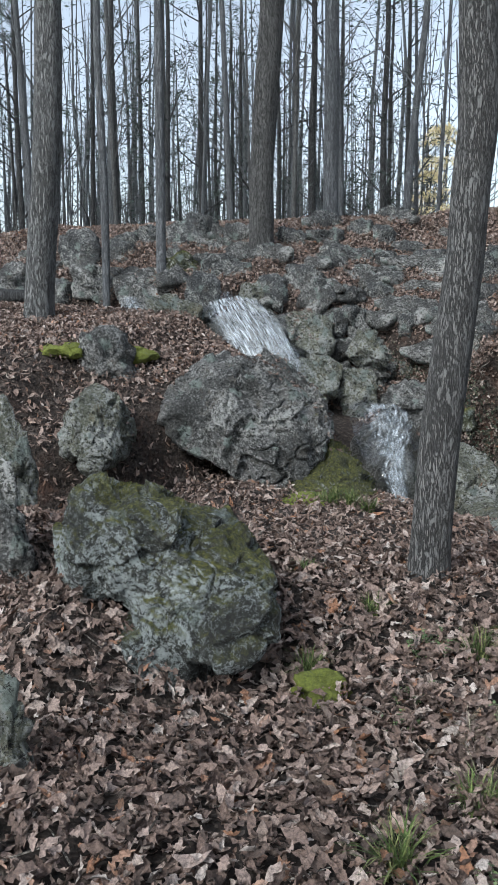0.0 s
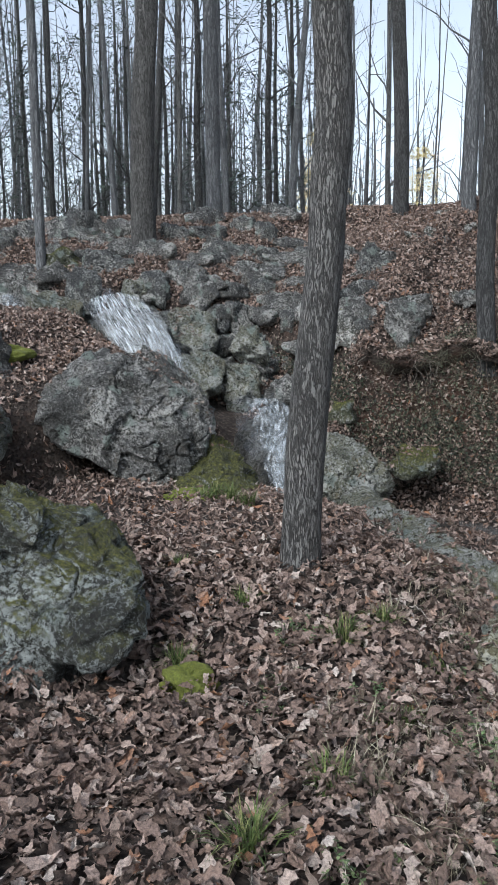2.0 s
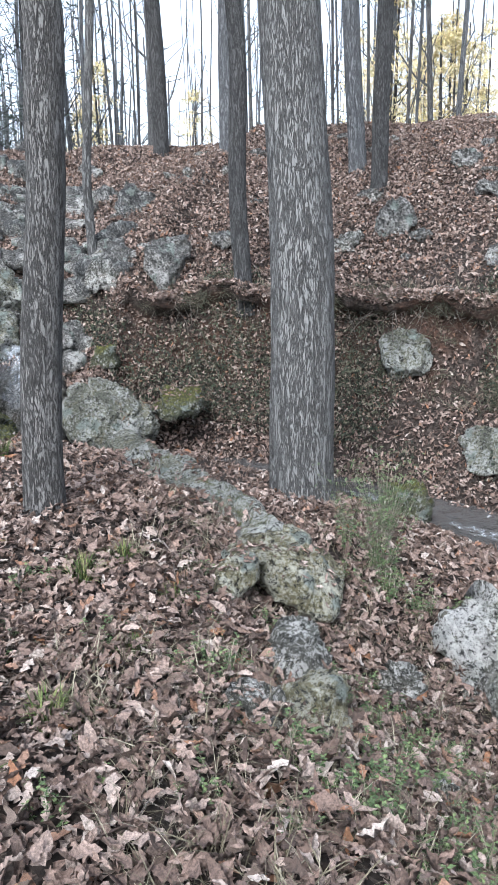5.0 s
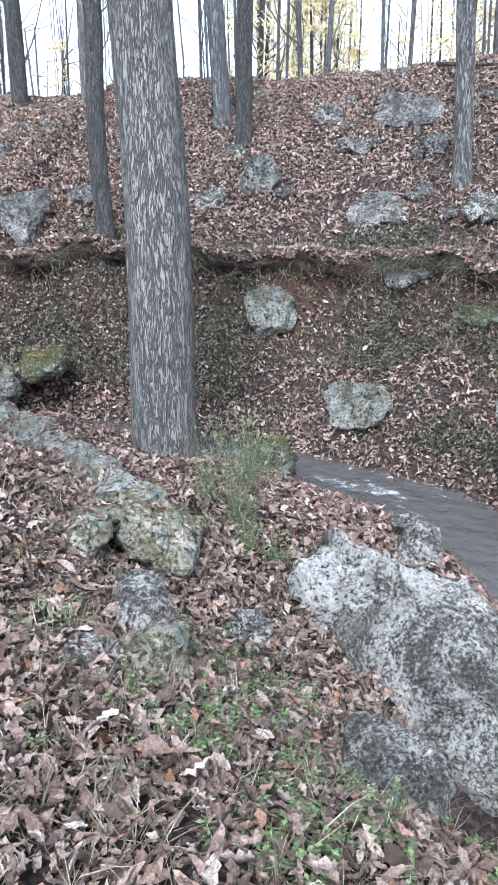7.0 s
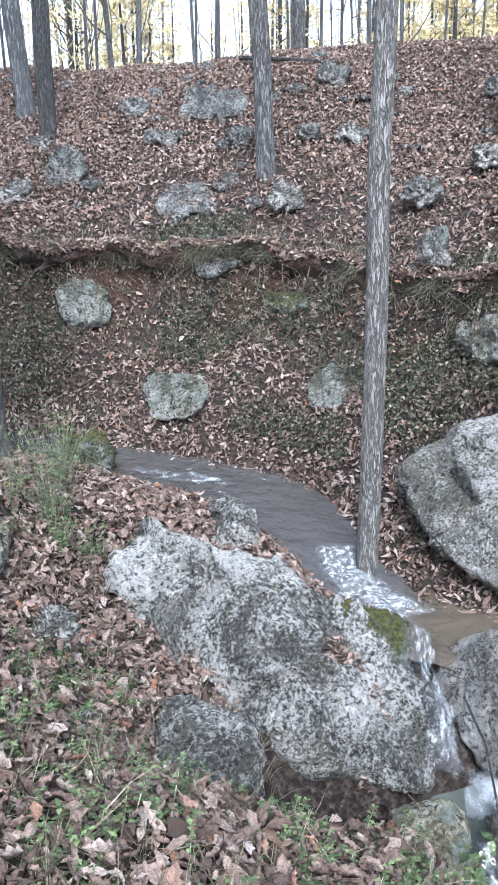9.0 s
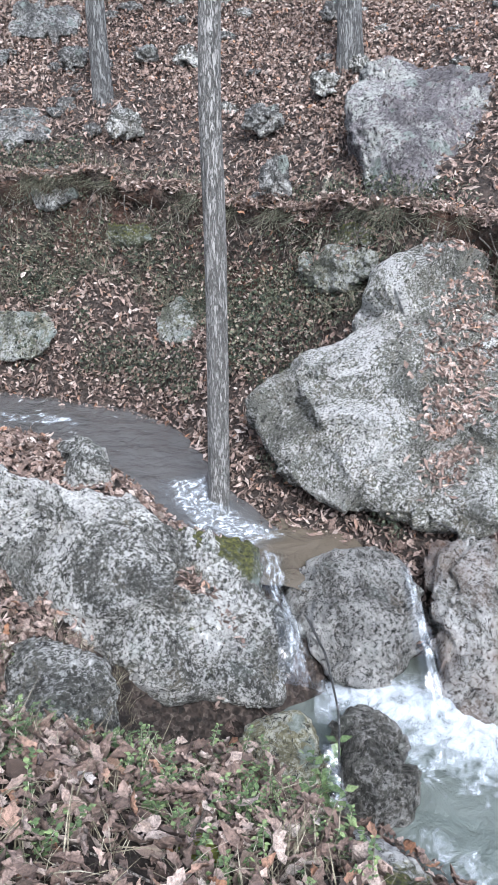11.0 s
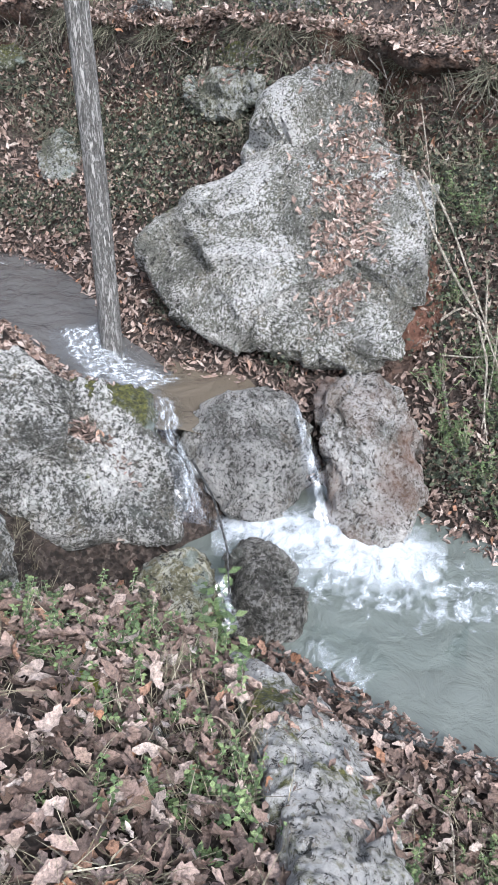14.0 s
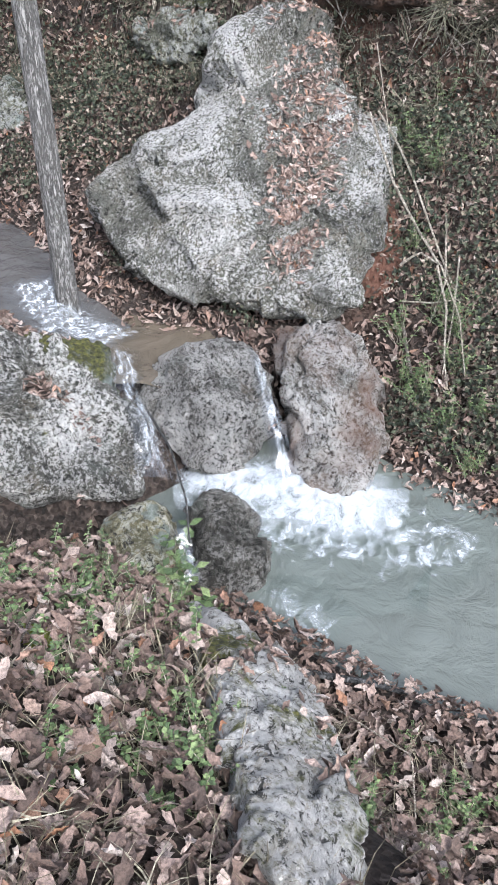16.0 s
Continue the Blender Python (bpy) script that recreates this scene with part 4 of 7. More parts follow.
crag("boulder", (1.67, 2.24, -0.11), [[(-0.13, 0.04, 0.11), (0.01, 0.08, 0.10), (0.11, 0.02, 0.10), (0.07, -0.09, 0.05), (-0.02, -0.11, 0.03), (-0.16, -0.09, 0.06), (-0.08, -0.10, 0.14), (0.17, 0.23, -0.06)]], ROCK_SPOTTED, 54, "low mossy brown stone among green weeds", sub=6, edge=0.02, rough=0.02, sink=0.12)
crag("boulder", (2.56, 1.99, -0.96), [[(-0.11, 0.19, 0.31), (0.02, 0.22, 0.33), (0.10, 0.01, 0.34), (0.10, -0.15, 0.33), (-0.04, -0.33, 0.14), (-0.23, -0.28, 0.17), (-0.28, -0.10, 0.25), (-0.15, -0.11, 0.36), (0.20, 0.45, 0.07), (0.34, 0.14, -0.02)]], ROCK_PALE, 87, "white-crusted rock leaning beside the big slab", sub=6, edge=0.02, rough=0.025, sink=0.45)
crag("boulder", (2.12, -0.00, -0.61), [[(0.50, 0.62, -0.04), (0.42, 0.33, 0.07), (0.38, 0.13, 0.04), (0.24, -0.03, 0.06), (0.11, -0.17, 0.14), (-0.05, -0.25, 0.20), (-0.21, -0.30, 0.25), (0.29, 0.46, 0.11), (0.14, 0.21, 0.22), (-0.02, 0.07, 0.30), (-0.19, -0.08, 0.39), (-0.34, -0.17, 0.46), (-0.51, -0.27, 0.43), (-0.38, -0.37, 0.28), (-0.43, -0.24, 0.50)]], ROCK_LEDGE, 16, "pale mossy ledge at the edge of the leafy bank", sub=7, edge=0.03, rough=0.009, sink=0.45)
crag("boulder", (4.67, 1.04, -1.18), [[(-0.00, 0.36, 0.26), (0.15, 0.34, 0.35), (0.29, 0.15, 0.38), (0.30, -0.03, 0.33), (0.16, -0.21, 0.19), (0.05, -0.32, 0.05), (-0.15, -0.39, -0.16), (-0.33, -0.37, -0.28), (-0.46, -0.25, -0.27), (-0.47, -0.07, -0.23), (-0.35, 0.11, -0.11), (-0.22, 0.22, 0.06), (-0.22, -0.06, 0.24), (0.49, 0.52, 0.02), (0.70, 0.02, -0.11), (0.08, -0.02, -0.75)]], ROCK_RUST, 18, "upright boulder stained rust-brown above the pool", sub=6, edge=0.05, rough=0.035)
crag("boulder", (4.36, 1.65, -1.20), [[(-0.18, 0.40, 0.11), (0.02, 0.35, 0.22), (0.22, 0.14, 0.31), (0.25, -0.06, 0.28), (0.20, -0.22, 0.17), (0.03, -0.37, 0.02), (-0.14, -0.43, -0.16), (-0.31, -0.34, -0.21), (-0.43, -0.15, -0.21), (-0.37, 0.12, -0.10), (-0.22, -0.14, 0.25), (0.27, 0.59, -0.07), (0.60, 0.07, -0.08), (0.06, 0.05, -0.60)]], ROCK_DAMP, 19, "rounded wet boulder between two small falls", sub=6, edge=0.05, rough=0.045)
crag("boulder", (3.58, 1.05, -1.43), [[(-0.14, 0.14, 0.23), (0.08, 0.16, 0.26), (0.14, 0.02, 0.22), (0.09, -0.13, 0.12), (-0.09, -0.25, -0.01), (-0.25, -0.17, 0.03), (-0.34, -0.04, 0.11), (-0.20, -0.08, 0.25), (0.28, 0.33, -0.07), (0.37, 0.05, -0.18)]], ROCK_WET, 96, "wet dark rock at the pool's edge", sub=6, edge=0.03, rough=0.03, sink=0.2)
crag("boulder", (3.22, 1.32, -1.32), [[(-0.12, 0.15, 0.19), (0.06, 0.20, 0.19), (0.18, 0.05, 0.21), (0.09, -0.11, 0.16), (0.02, -0.20, 0.11), (-0.10, -0.30, 0.03), (-0.24, -0.15, 0.07), (-0.27, 0.01, 0.16), (-0.16, -0.11, 0.25), (0.19, 0.37, -0.15), (0.36, 0.09, -0.15)]], ROCK_SPOTTED, 97, "greenish rock under the tip of the slab", sub=6, edge=0.025, rough=0.025, sink=0.2)
crag("boulder", (4.08, 2.42, -1.00), [[(-0.20, 0.19, 0.26), (-0.10, 0.12, 0.18), (0.10, 0.03, 0.11), (0.16, -0.08, 0.10), (0.08, -0.19, 0.06), (-0.07, -0.27, 0.04), (-0.15, -0.10, 0.09), (-0.21, 0.07, 0.19), (-0.09, -0.12, 0.18), (0.17, 0.27, -0.01), (0.36, 0.05, -0.12)]], ROCK_MOSS, 88, "moss-capped stone beside the cascade", sub=5, edge=0.02, rough=0.02, sink=0.2)
crag("boulder", (4.08, 3.57, -0.70), [[(-0.15, 0.07, 0.06), (-0.02, 0.12, 0.13), (0.10, 0.02, 0.16), (0.11, -0.08, 0.11), (0.03, -0.19, 0.00), (-0.12, -0.17, -0.02), (-0.21, -0.07, 0.00), (-0.13, -0.13, 0.13), (0.16, 0.27, 0.02), (0.27, 0.11, -0.10)]], ROCK_PALE, 72, "white-crusted stone beside the brook", sub=5, edge=0.02, rough=0.025, sink=0.1)
crag("boulder", (4.08, 3.70, -0.55), [[(-0.09, 0.07, -0.02), (-0.00, 0.07, 0.04), (0.09, -0.01, 0.05), (0.07, -0.12, 0.02), (-0.04, -0.12, -0.00), (-0.13, 0.00, -0.02), (0.14, 0.12, -0.03)]], ROCK_PALE, 73, "small white stone resting on a larger one", sub=5, edge=0.012, rough=0.012)
crag("boulder", (5.27, 5.82, -0.31), [[(-0.20, 0.30, 0.07), (-0.09, 0.28, 0.16), (0.15, -0.15, 0.20), (0.02, -0.45, 0.08), (-0.17, -0.41, -0.11), (-0.36, -0.03, -0.17)]], ROCK_GREEN, 301, "pale-faced mossy rock set in the bank", back=(0.3, 0.22, -0.12), sub=5, edge=0.02, rough=0.03)
crag("boulder", (5.03, 6.96, 0.49), [[(-0.23, 0.12, 0.14), (-0.11, 0.02, 0.24), (0.08, -0.19, 0.14), (-0.00, -0.24, -0.14), (-0.28, -0.08, -0.18)]], ROCK_GREEN, 302, "grey-green rock set in the bank below the lip", back=(0.3, 0.22, -0.12), sub=5, edge=0.03, rough=0.03)
crag("boulder", (6.29, 3.09, 0.37), [[(-0.03, 0.31, 0.03), (-0.05, 0.01, 0.20), (-0.11, -0.36, 0.19), (-0.18, -0.48, 0.04), (-0.18, -0.10, -0.12), (-0.11, 0.17, -0.11)]], ROCK_GREEN, 303, "rounded greenish rock in the bank", back=(0.3, 0.22, -0.12), sub=5, edge=0.03, rough=0.03)
crag("boulder", (6.19, 5.30, 0.52), [[(-0.19, 0.12, 0.05), (-0.10, -0.03, 0.11), (-0.01, -0.23, 0.11), (-0.02, -0.29, -0.02), (-0.19, 0.04, -0.06)]], ROCK_MOSS, 304, "bright mossy shelf under the bank lip", back=(0.3, 0.22, -0.12), sub=5, edge=0.02, rough=0.03)
crag("boulder", (6.02, 4.56, -0.19), [[(-0.08, 0.19, 0.09), (0.08, 0.04, 0.21), (-0.01, -0.22, 0.05), (-0.27, -0.34, -0.07), (-0.25, -0.06, -0.10)]], ROCK_GREEN, 305, "mossy rock low in the bank", back=(0.3, 0.22, -0.12), sub=5, edge=0.02, rough=0.03)
crag("boulder", (6.45, 3.06, 0.60), [[(-0.08, 0.13, 0.05), (-0.07, -0.04, 0.11), (-0.11, -0.23, 0.09), (-0.15, -0.26, 0.00), (-0.12, 0.04, -0.04)]], ROCK_MOSS, 306, "mossy rock in the bank among roots", back=(0.3, 0.22, -0.12), sub=5, edge=0.02, rough=0.03)
crag("boulder", (5.99, 6.09, 0.88), [[(-0.19, 0.13, 0.07), (-0.05, 0.11, 0.19), (0.03, -0.15, 0.17), (-0.05, -0.36, -0.00), (-0.13, -0.23, -0.11), (-0.23, 0.03, -0.09)]], ROCK_GREY, 307, "grey rock breaking through the bank lip", back=(0.3, 0.22, -0.12), sub=5, edge=0.02, rough=0.03)
crag("boulder", (6.36, 6.93, 1.44), [[(-0.38, 0.10, -0.03), (-0.02, 0.27, 0.19), (0.20, 0.01, 0.23), (0.12, -0.29, 0.08), (-0.08, -0.47, -0.08), (-0.44, -0.08, -0.11)]], ROCK_GREY, 308, "broad flat grey rock on the leafy slope", back=(0.3, 0.22, -0.12), sub=5, edge=0.02, rough=0.03)
crag("boulder", (7.91, 8.34, 2.58), [[(-0.47, 0.08, 0.06), (-0.08, 0.30, 0.31), (0.17, 0.09, 0.34), (0.16, -0.34, 0.16), (-0.14, -0.64, -0.09), (-0.46, -0.44, -0.15), (-0.62, -0.18, -0.09)]], ROCK_GREY, 309, "large dark rock below the crest", back=(0.6, 0.45, -0.2), sub=5, edge=0.04, rough=0.05)
crag("boulder", (-1.23, 6.56, 0.63), [[(-0.27, -0.25, -0.15), (-0.23, -0.10, 0.17), (-0.06, 0.03, 0.35), (0.12, 0.03, 0.31), (0.20, -0.11, 0.08), (0.20, -0.36, -0.19), (-0.02, -0.47, -0.27), (0.02, -0.41, 0.09)]], ROCK_GREEN, 11, "tall leaning grey-green rock among the leaves", back=(0.0, 0.6, -0.15), sub=6, edge=0.03, rough=0.04)
# dark block added where a shaded recess opens beside the big boulder
crag("boulder", (-1.10, 7.80, 0.73), [[(-0.25, -0.19, 0.28), (-0.16, -0.07, 0.38), (-0.00, -0.08, 0.35), (0.06, -0.22, 0.07), (0.26, -0.12, 0.11), (0.31, -0.41, -0.44), (-0.06, -0.50, -0.42), (-0.17, -0.39, -0.02)]], ROCK_DARK, 12, "dark upright rock standing in for the shaded recess beside the big boulder", back=(0.0, 0.7, -0.1), sub=6, edge=0.03, rough=0.05)
crag("boulder", (1.40, 10.56, 1.34), [[(-0.42, -0.15, 0.08), (-0.24, 0.07, 0.18), (0.16, 0.07, 0.22), (0.39, -0.05, 0.10), (0.32, -0.27, -0.04), (-0.00, -0.39, -0.14), (-0.35, -0.39, -0.12)]], ROCK_PALE, 320, "broad pale boulder in the rock pile", back=(0.05, 0.45, -0.12), sub=5, edge=0.03, rough=0.04)
crag("boulder", (0.74, 9.85, 1.31), [[(-0.31, -0.13, 0.21), (-0.13, 0.08, 0.30), (0.17, 0.07, 0.21), (0.28, -0.06, 0.01), (0.23, -0.30, -0.21), (-0.09, -0.40, -0.20), (-0.29, -0.38, -0.04)]], ROCK_GREEN, 321, "rounded greenish boulder beside the upper waterfall", back=(0.05, 0.45, -0.12), sub=5, edge=0.03, rough=0.04)
crag("boulder", (1.57, 10.00, 0.99), [[(-0.32, -0.16, 0.06), (-0.12, 0.07, 0.22), (0.16, 0.07, 0.20), (0.26, -0.17, -0.00), (0.09, -0.39, -0.16), (-0.21, -0.38, -0.09)]], ROCK_GREY, 322, "grey boulder in the rock pile", back=(0.05, 0.45, -0.12), sub=5, edge=0.03, rough=0.04)
crag("boulder", (2.07, 10.10, 1.01), [[(-0.25, -0.13, 0.17), (0.03, 0.08, 0.24), (0.20, -0.05, 0.07), (0.14, -0.28, -0.12), (-0.22, -0.39, -0.15)]], ROCK_GREY, 323, "grey boulder in the rock pile beside the slope", back=(0.05, 0.45, -0.12), sub=5, edge=0.03, rough=0.04)
crag("boulder", (0.77, 9.24, 0.84), [[(-0.27, -0.11, 0.19), (-0.00, 0.10, 0.25), (0.28, -0.01, 0.18), (0.22, -0.26, -0.12), (-0.06, -0.37, -0.20), (-0.25, -0.30, -0.05)]], ROCK_GREEN, 324, "greenish boulder below the rock pile", back=(0.05, 0.45, -0.12), sub=5, edge=0.03, rough=0.04)
crag("boulder", (0.84, 10.89, 1.73), [[(-0.38, -0.34, -0.06), (-0.10, 0.00, 0.20), (0.21, 0.22, 0.28), (0.35, 0.10, 0.16), (0.09, -0.35, -0.10), (-0.28, -0.57, -0.21)]], ROCK_PALE, 325, "long pale rock in the rock pile", back=(0.05, 0.45, -0.12), sub=5, edge=0.03, rough=0.04)
crag("boulder", (1.85, 9.15, 0.63), [[(-0.23, -0.17, 0.09), (-0.00, 0.05, 0.20), (0.20, -0.07, 0.08), (0.12, -0.30, -0.08), (-0.19, -0.30, -0.08)]], ROCK_GREY, 326, "grey rock above the lower waterfall", back=(0.05, 0.45, -0.12), sub=5, edge=0.03, rough=0.04)
crag("boulder", (2.84, 12.77, 2.21), [[(-0.73, -0.30, 0.10), (-0.40, 0.15, 0.35), (0.35, 0.37, 0.45), (0.74, 0.13, 0.26), (0.63, -0.34, -0.19), (-0.01, -0.57, -0.36), (-0.68, -0.56, -0.28)]], ROCK_DARK, 327, "great dark slab below the crest", back=(0.05, 0.45, -0.12), sub=6, edge=0.03, rough=0.04)
crag("boulder", (-1.38, 11.38, 1.84), [[(-0.42, -0.18, 0.13), (-0.28, 0.16, 0.34), (0.27, 0.15, 0.30), (0.38, -0.20, -0.02), (0.25, -0.44, -0.24), (-0.28, -0.44, -0.24)]], ROCK_GREY, 328, "square grey rock above the brook", back=(0.05, 0.45, -0.12), sub=5, edge=0.03, rough=0.04)
crag("boulder", (-0.78, 12.86, 2.64), [[(-0.46, -0.34, -0.03), (-0.19, 0.11, 0.26), (0.15, 0.23, 0.34), (0.35, -0.02, 0.08), (0.26, -0.35, -0.12), (-0.23, -0.58, -0.30)]], ROCK_GREY, 329, "split grey boulder below the crest", back=(0.05, 0.45, -0.12), sub=5, edge=0.03, rough=0.04)
crag("earth_patch", (5.68, 1.16, -0.69), [[(-0.14, 0.10, 0.14), (0.14, 0.02, 0.32), (0.06, -0.08, 0.22), (-0.11, -0.17, -0.04), (-0.26, -0.09, -0.21), (-0.31, 0.02, -0.18)]], RED_EARTH, 340, "bare red earth in the bank beside the boulder", back=(0.3, 0.1, -0.12), sub=5, edge=0.05, rough=0.03)
lump("boulder", (0.0, 9.75, 1.05), [((0, 0, 0), (0.5, 0.5, 0.5), (0, 0, 0)), ((0.3, -0.3, -0.3), (0.35, 0.4, 0.4), (0, 0, 0)), ((-0.2, 0.3, 0.1), (0.4, 0.4, 0.4), (0, 0, 0))], ROCK_WET, 20, "rounded wet rock under the upper waterfall")
lump("boulder", (1.45, 8.35, 0.0), [((0, 0.2, 0.1), (0.36, 0.4, 0.36), (0, 0, 0)), ((0.0, -0.25, -0.15), (0.3, 0.4, 0.3), (0, 0, 0))], ROCK_WET, 41, "dark wet rock under the lower waterfall")

# ---- rocks and stones ----
rock("rock", (-1.62, 5.49, 0.47), (0.16, 0.10, 0.57), ROCK_GREEN, 13, "green-filmed rock in the leafy bank", -5, sub=4)
rock("rock", (-1.40, 4.44, 0.30), (0.14, 0.08, 0.45), ROCK_PALE, 14, "pale lichened rock among brown leaves", 0, sub=4)
rock("rock", (-1.33, 4.35, 0.17), (0.11, 0.06, 0.33), ROCK_GREY, 15, "small grey rock among brown leaves", 9, sub=4)
rock("rock", (-1.33, 7.64, 1.09), (0.26, 0.20, 0.32), ROCK_GREY, 16, "flat grey rock set in the leafy slope", 10, sub=4)
rock("rock", (-0.85, 2.62, 0.11), (0.08, 0.06, 0.26), ROCK_GREEN, 17, "half-buried rock among fallen leaves", -9, sub=4)
rock("rock", (0.73, 10.78, 1.85), (0.30, 0.20, 0.30), ROCK_GREY, 21, "grey boulder in the rock pile", -11, sub=4)
rock("rock", (1.00, 11.56, 2.16), (0.35, 0.24, 0.30), ROCK_PALE, 22, "pale boulder high in the rock pile", -1, sub=4)
rock("rock", (1.43, 9.64, 1.14), (0.24, 0.17, 0.21), ROCK_GREEN, 27, "greenish rock in the rock pile", -11, sub=4)
rock("rock", (1.46, 11.08, 2.01), (0.22, 0.15, 0.19), ROCK_GREY, 28, "small grey rock in the rock pile", 1, sub=4)
rock("rock", (1.23, 9.27, 0.68), (0.21, 0.15, 0.34), ROCK_GREEN, 29, "greenish rock above the lower waterfall", -6, sub=4)
rock("rock", (-0.96, 11.64, 2.14), (0.30, 0.21, 0.23), ROCK_MOSS, 32, "moss-topped rock above the brook", 5, sub=4)
rock("rock", (-0.57, 10.34, 1.67), (0.23, 0.16, 0.38), ROCK_DARK, 33, "dark rock at the lip of the upper waterfall", -1, sub=4)
rock("rock", (-0.95, 9.73, 1.50), (0.33, 0.23, 0.28), ROCK_GREEN, 34, "mossy hump beside the upper waterfall", -8, sub=4)
rock("rock", (0.10, 10.54, 1.76), (0.22, 0.15, 0.21), ROCK_GREEN, 35, "rock at the lip of the upper waterfall", 1, sub=4)
rock("rock", (0.38, 10.40, 1.72), (0.12, 0.08, 0.20), ROCK_DARK, 36, "dark rock beside the upper waterfall", 7, sub=3)
rock("rock", (-0.84, 12.89, 2.67), (0.47, 0.32, 0.38), ROCK_DARK, 37, "dark outcrop below the crest", -5, sub=4)
rock("rock", (-0.17, 12.41, 2.50), (0.32, 0.22, 0.34), ROCK_GREY, 38, "grey outcrop below the crest", -7, sub=4)
rock("rock", (1.26, 12.96, 2.63), (0.38, 0.26, 0.25), ROCK_DARK, 40, "dark outcrop at the crest", 10, sub=4)
rock("rock", (1.66, 11.57, 2.18), (0.37, 0.25, 0.29), ROCK_GREY, 41, "grey outcrop on the slope", 11, sub=4)
rock("rock", (2.61, 13.29, 2.85), (0.37, 0.26, 0.20), ROCK_GREY, 43, "grey rock at the crest", 10, sub=4)
rock("rock", (3.27, 11.12, 2.20), (0.24, 0.17, 0.31), ROCK_GREY, 44, "grey rock on the slope", 8, sub=4)
rock("rock", (-2.47, 12.17, 2.33), (0.29, 0.20, 0.41), ROCK_DARK, 45, "dark outcrop above the brook", -3, sub=4)
rock("rock", (-3.22, 11.34, 1.88), (0.34, 0.24, 0.49), ROCK_GREY, 46, "grey rock above the brook", -10, sub=4)
rock("rock", (-1.69, 12.83, 2.59), (0.33, 0.22, 0.18), ROCK_DARK, 47, "low dark rock below the crest", 4, sub=4)
rock("rock", (-2.16, 11.51, 1.99), (0.30, 0.21, 0.28), ROCK_GREY, 48, "grey rock above the brook", 1, sub=4)
rock("rock", (2.38, 9.20, 1.29), (0.21, 0.12, 0.18), ROCK_PALE, 54, "pale flat-faced rock on the slope", -18, sub=4)
rock("rock", (3.09, 8.99, 1.40), (0.24, 0.17, 0.28), ROCK_GREY, 55, "grey rock on the slope", -14, sub=4)
rock("rock", (3.13, 10.57, 2.11), (0.29, 0.20, 0.21), ROCK_DARK, 56, "dark grey lichened rock on the leafy slope", -5, sub=4)
rock("rock", (4.00, 10.82, 2.30), (0.29, 0.20, 0.24), ROCK_DARK, 57, "dark grey lichened rock on the leafy slope", -11, sub=4)
rock("rock", (3.89, 9.21, 1.66), (0.15, 0.10, 0.11), ROCK_GREY, 58, "dark grey lichened rock on the leafy slope", -18, sub=3)
rock("rock", (2.25, 8.53, 0.42), (0.14, 0.09, 0.14), ROCK_MOSS, 59, "small yellow-mossed rock on the bank", -19, sub=3)
rock("rock", (5.64, 8.25, 1.81), (0.23, 0.16, 0.27), ROCK_GREY, 60, "dark grey lichened rock on the leafy slope", -31, sub=4)
rock("rock", (6.64, 5.76, 1.46), (0.18, 0.10, 0.13), ROCK_PALE, 63, "pale stone on the leafy slope", -30, sub=4)
rock("rock", (5.11, 8.43, 1.58), (0.19, 0.11, 0.12), ROCK_PALE, 64, "pale stone on the leafy slope", -40, sub=4)
rock("rock", (3.18, 9.32, 1.51), (0.28, 0.20, 0.19), ROCK_GREY, 65, "dark grey lichened rock on the leafy slope", -30, sub=4)
rock("rock", (6.82, 8.01, 2.18), (0.19, 0.13, 0.12), ROCK_GREY, 66, "dark grey lichened rock on the leafy slope", -33, sub=4)
rock("rock", (7.31, 7.22, 2.12), (0.16, 0.11, 0.13), ROCK_GREY, 67, "dark grey lichened rock on the leafy slope", -25, sub=4)
rock("rock", (6.98, 8.80, 2.60), (0.19, 0.13, 0.14), ROCK_GREY, 68, "dark grey lichened rock on the leafy slope", -24, sub=4)
rock("rock", (4.02, 5.41, -0.61), (0.21, 0.15, 0.36), ROCK_MOSS, 71, "moss-covered boulder at the water's edge", -33, sub=4)
rock("rock", (5.85, 9.02, 2.15), (0.12, 0.07, 0.07), ROCK_PALE, 74, "pale stone on the leafy slope", -28, sub=3)
rock("rock", (5.36, 6.88, 1.08), (0.12, 0.07, 0.07), ROCK_GREY, 75, "dark grey lichened rock on the leafy slope", -34, sub=3)
rock("rock", (3.90, 9.42, 1.67), (0.15, 0.09, 0.10), ROCK_PALE, 76, "pale stone on the leafy slope", -31, sub=3)
rock("rock", (8.86, 7.18, 2.91), (0.20, 0.14, 0.16), ROCK_GREY, 77, "dark grey lichened rock on the leafy slope", -57, sub=4)
rock("rock", (7.97, 6.11, 2.15), (0.14, 0.10, 0.11), ROCK_PALE, 78, "pale stone on the leafy slope", -52, sub=3)
rock("rock", (7.96, 4.36, 1.79), (0.15, 0.10, 0.10), ROCK_PALE, 79, "pale stone on the leafy slope", -35, sub=4)
rock("rock", (6.51, 3.84, 1.01), (0.13, 0.08, 0.15), ROCK_GREY, 80, "dark grey lichened rock on the leafy slope", -53, sub=4)
rock("rock", (7.35, 4.59, 1.51), (0.19, 0.11, 0.14), ROCK_GREY, 81, "dark grey lichened rock on the leafy slope", -42, sub=4)
rock("rock", (7.47, 7.34, 2.20), (0.17, 0.10, 0.08), ROCK_GREY, 83, "dark grey lichened rock on the leafy slope", -41, sub=4)
rock("rock", (7.72, 6.54, 2.16), (0.14, 0.09, 0.09), ROCK_GREY, 84, "dark grey lichened rock on the leafy slope", -47, sub=3)
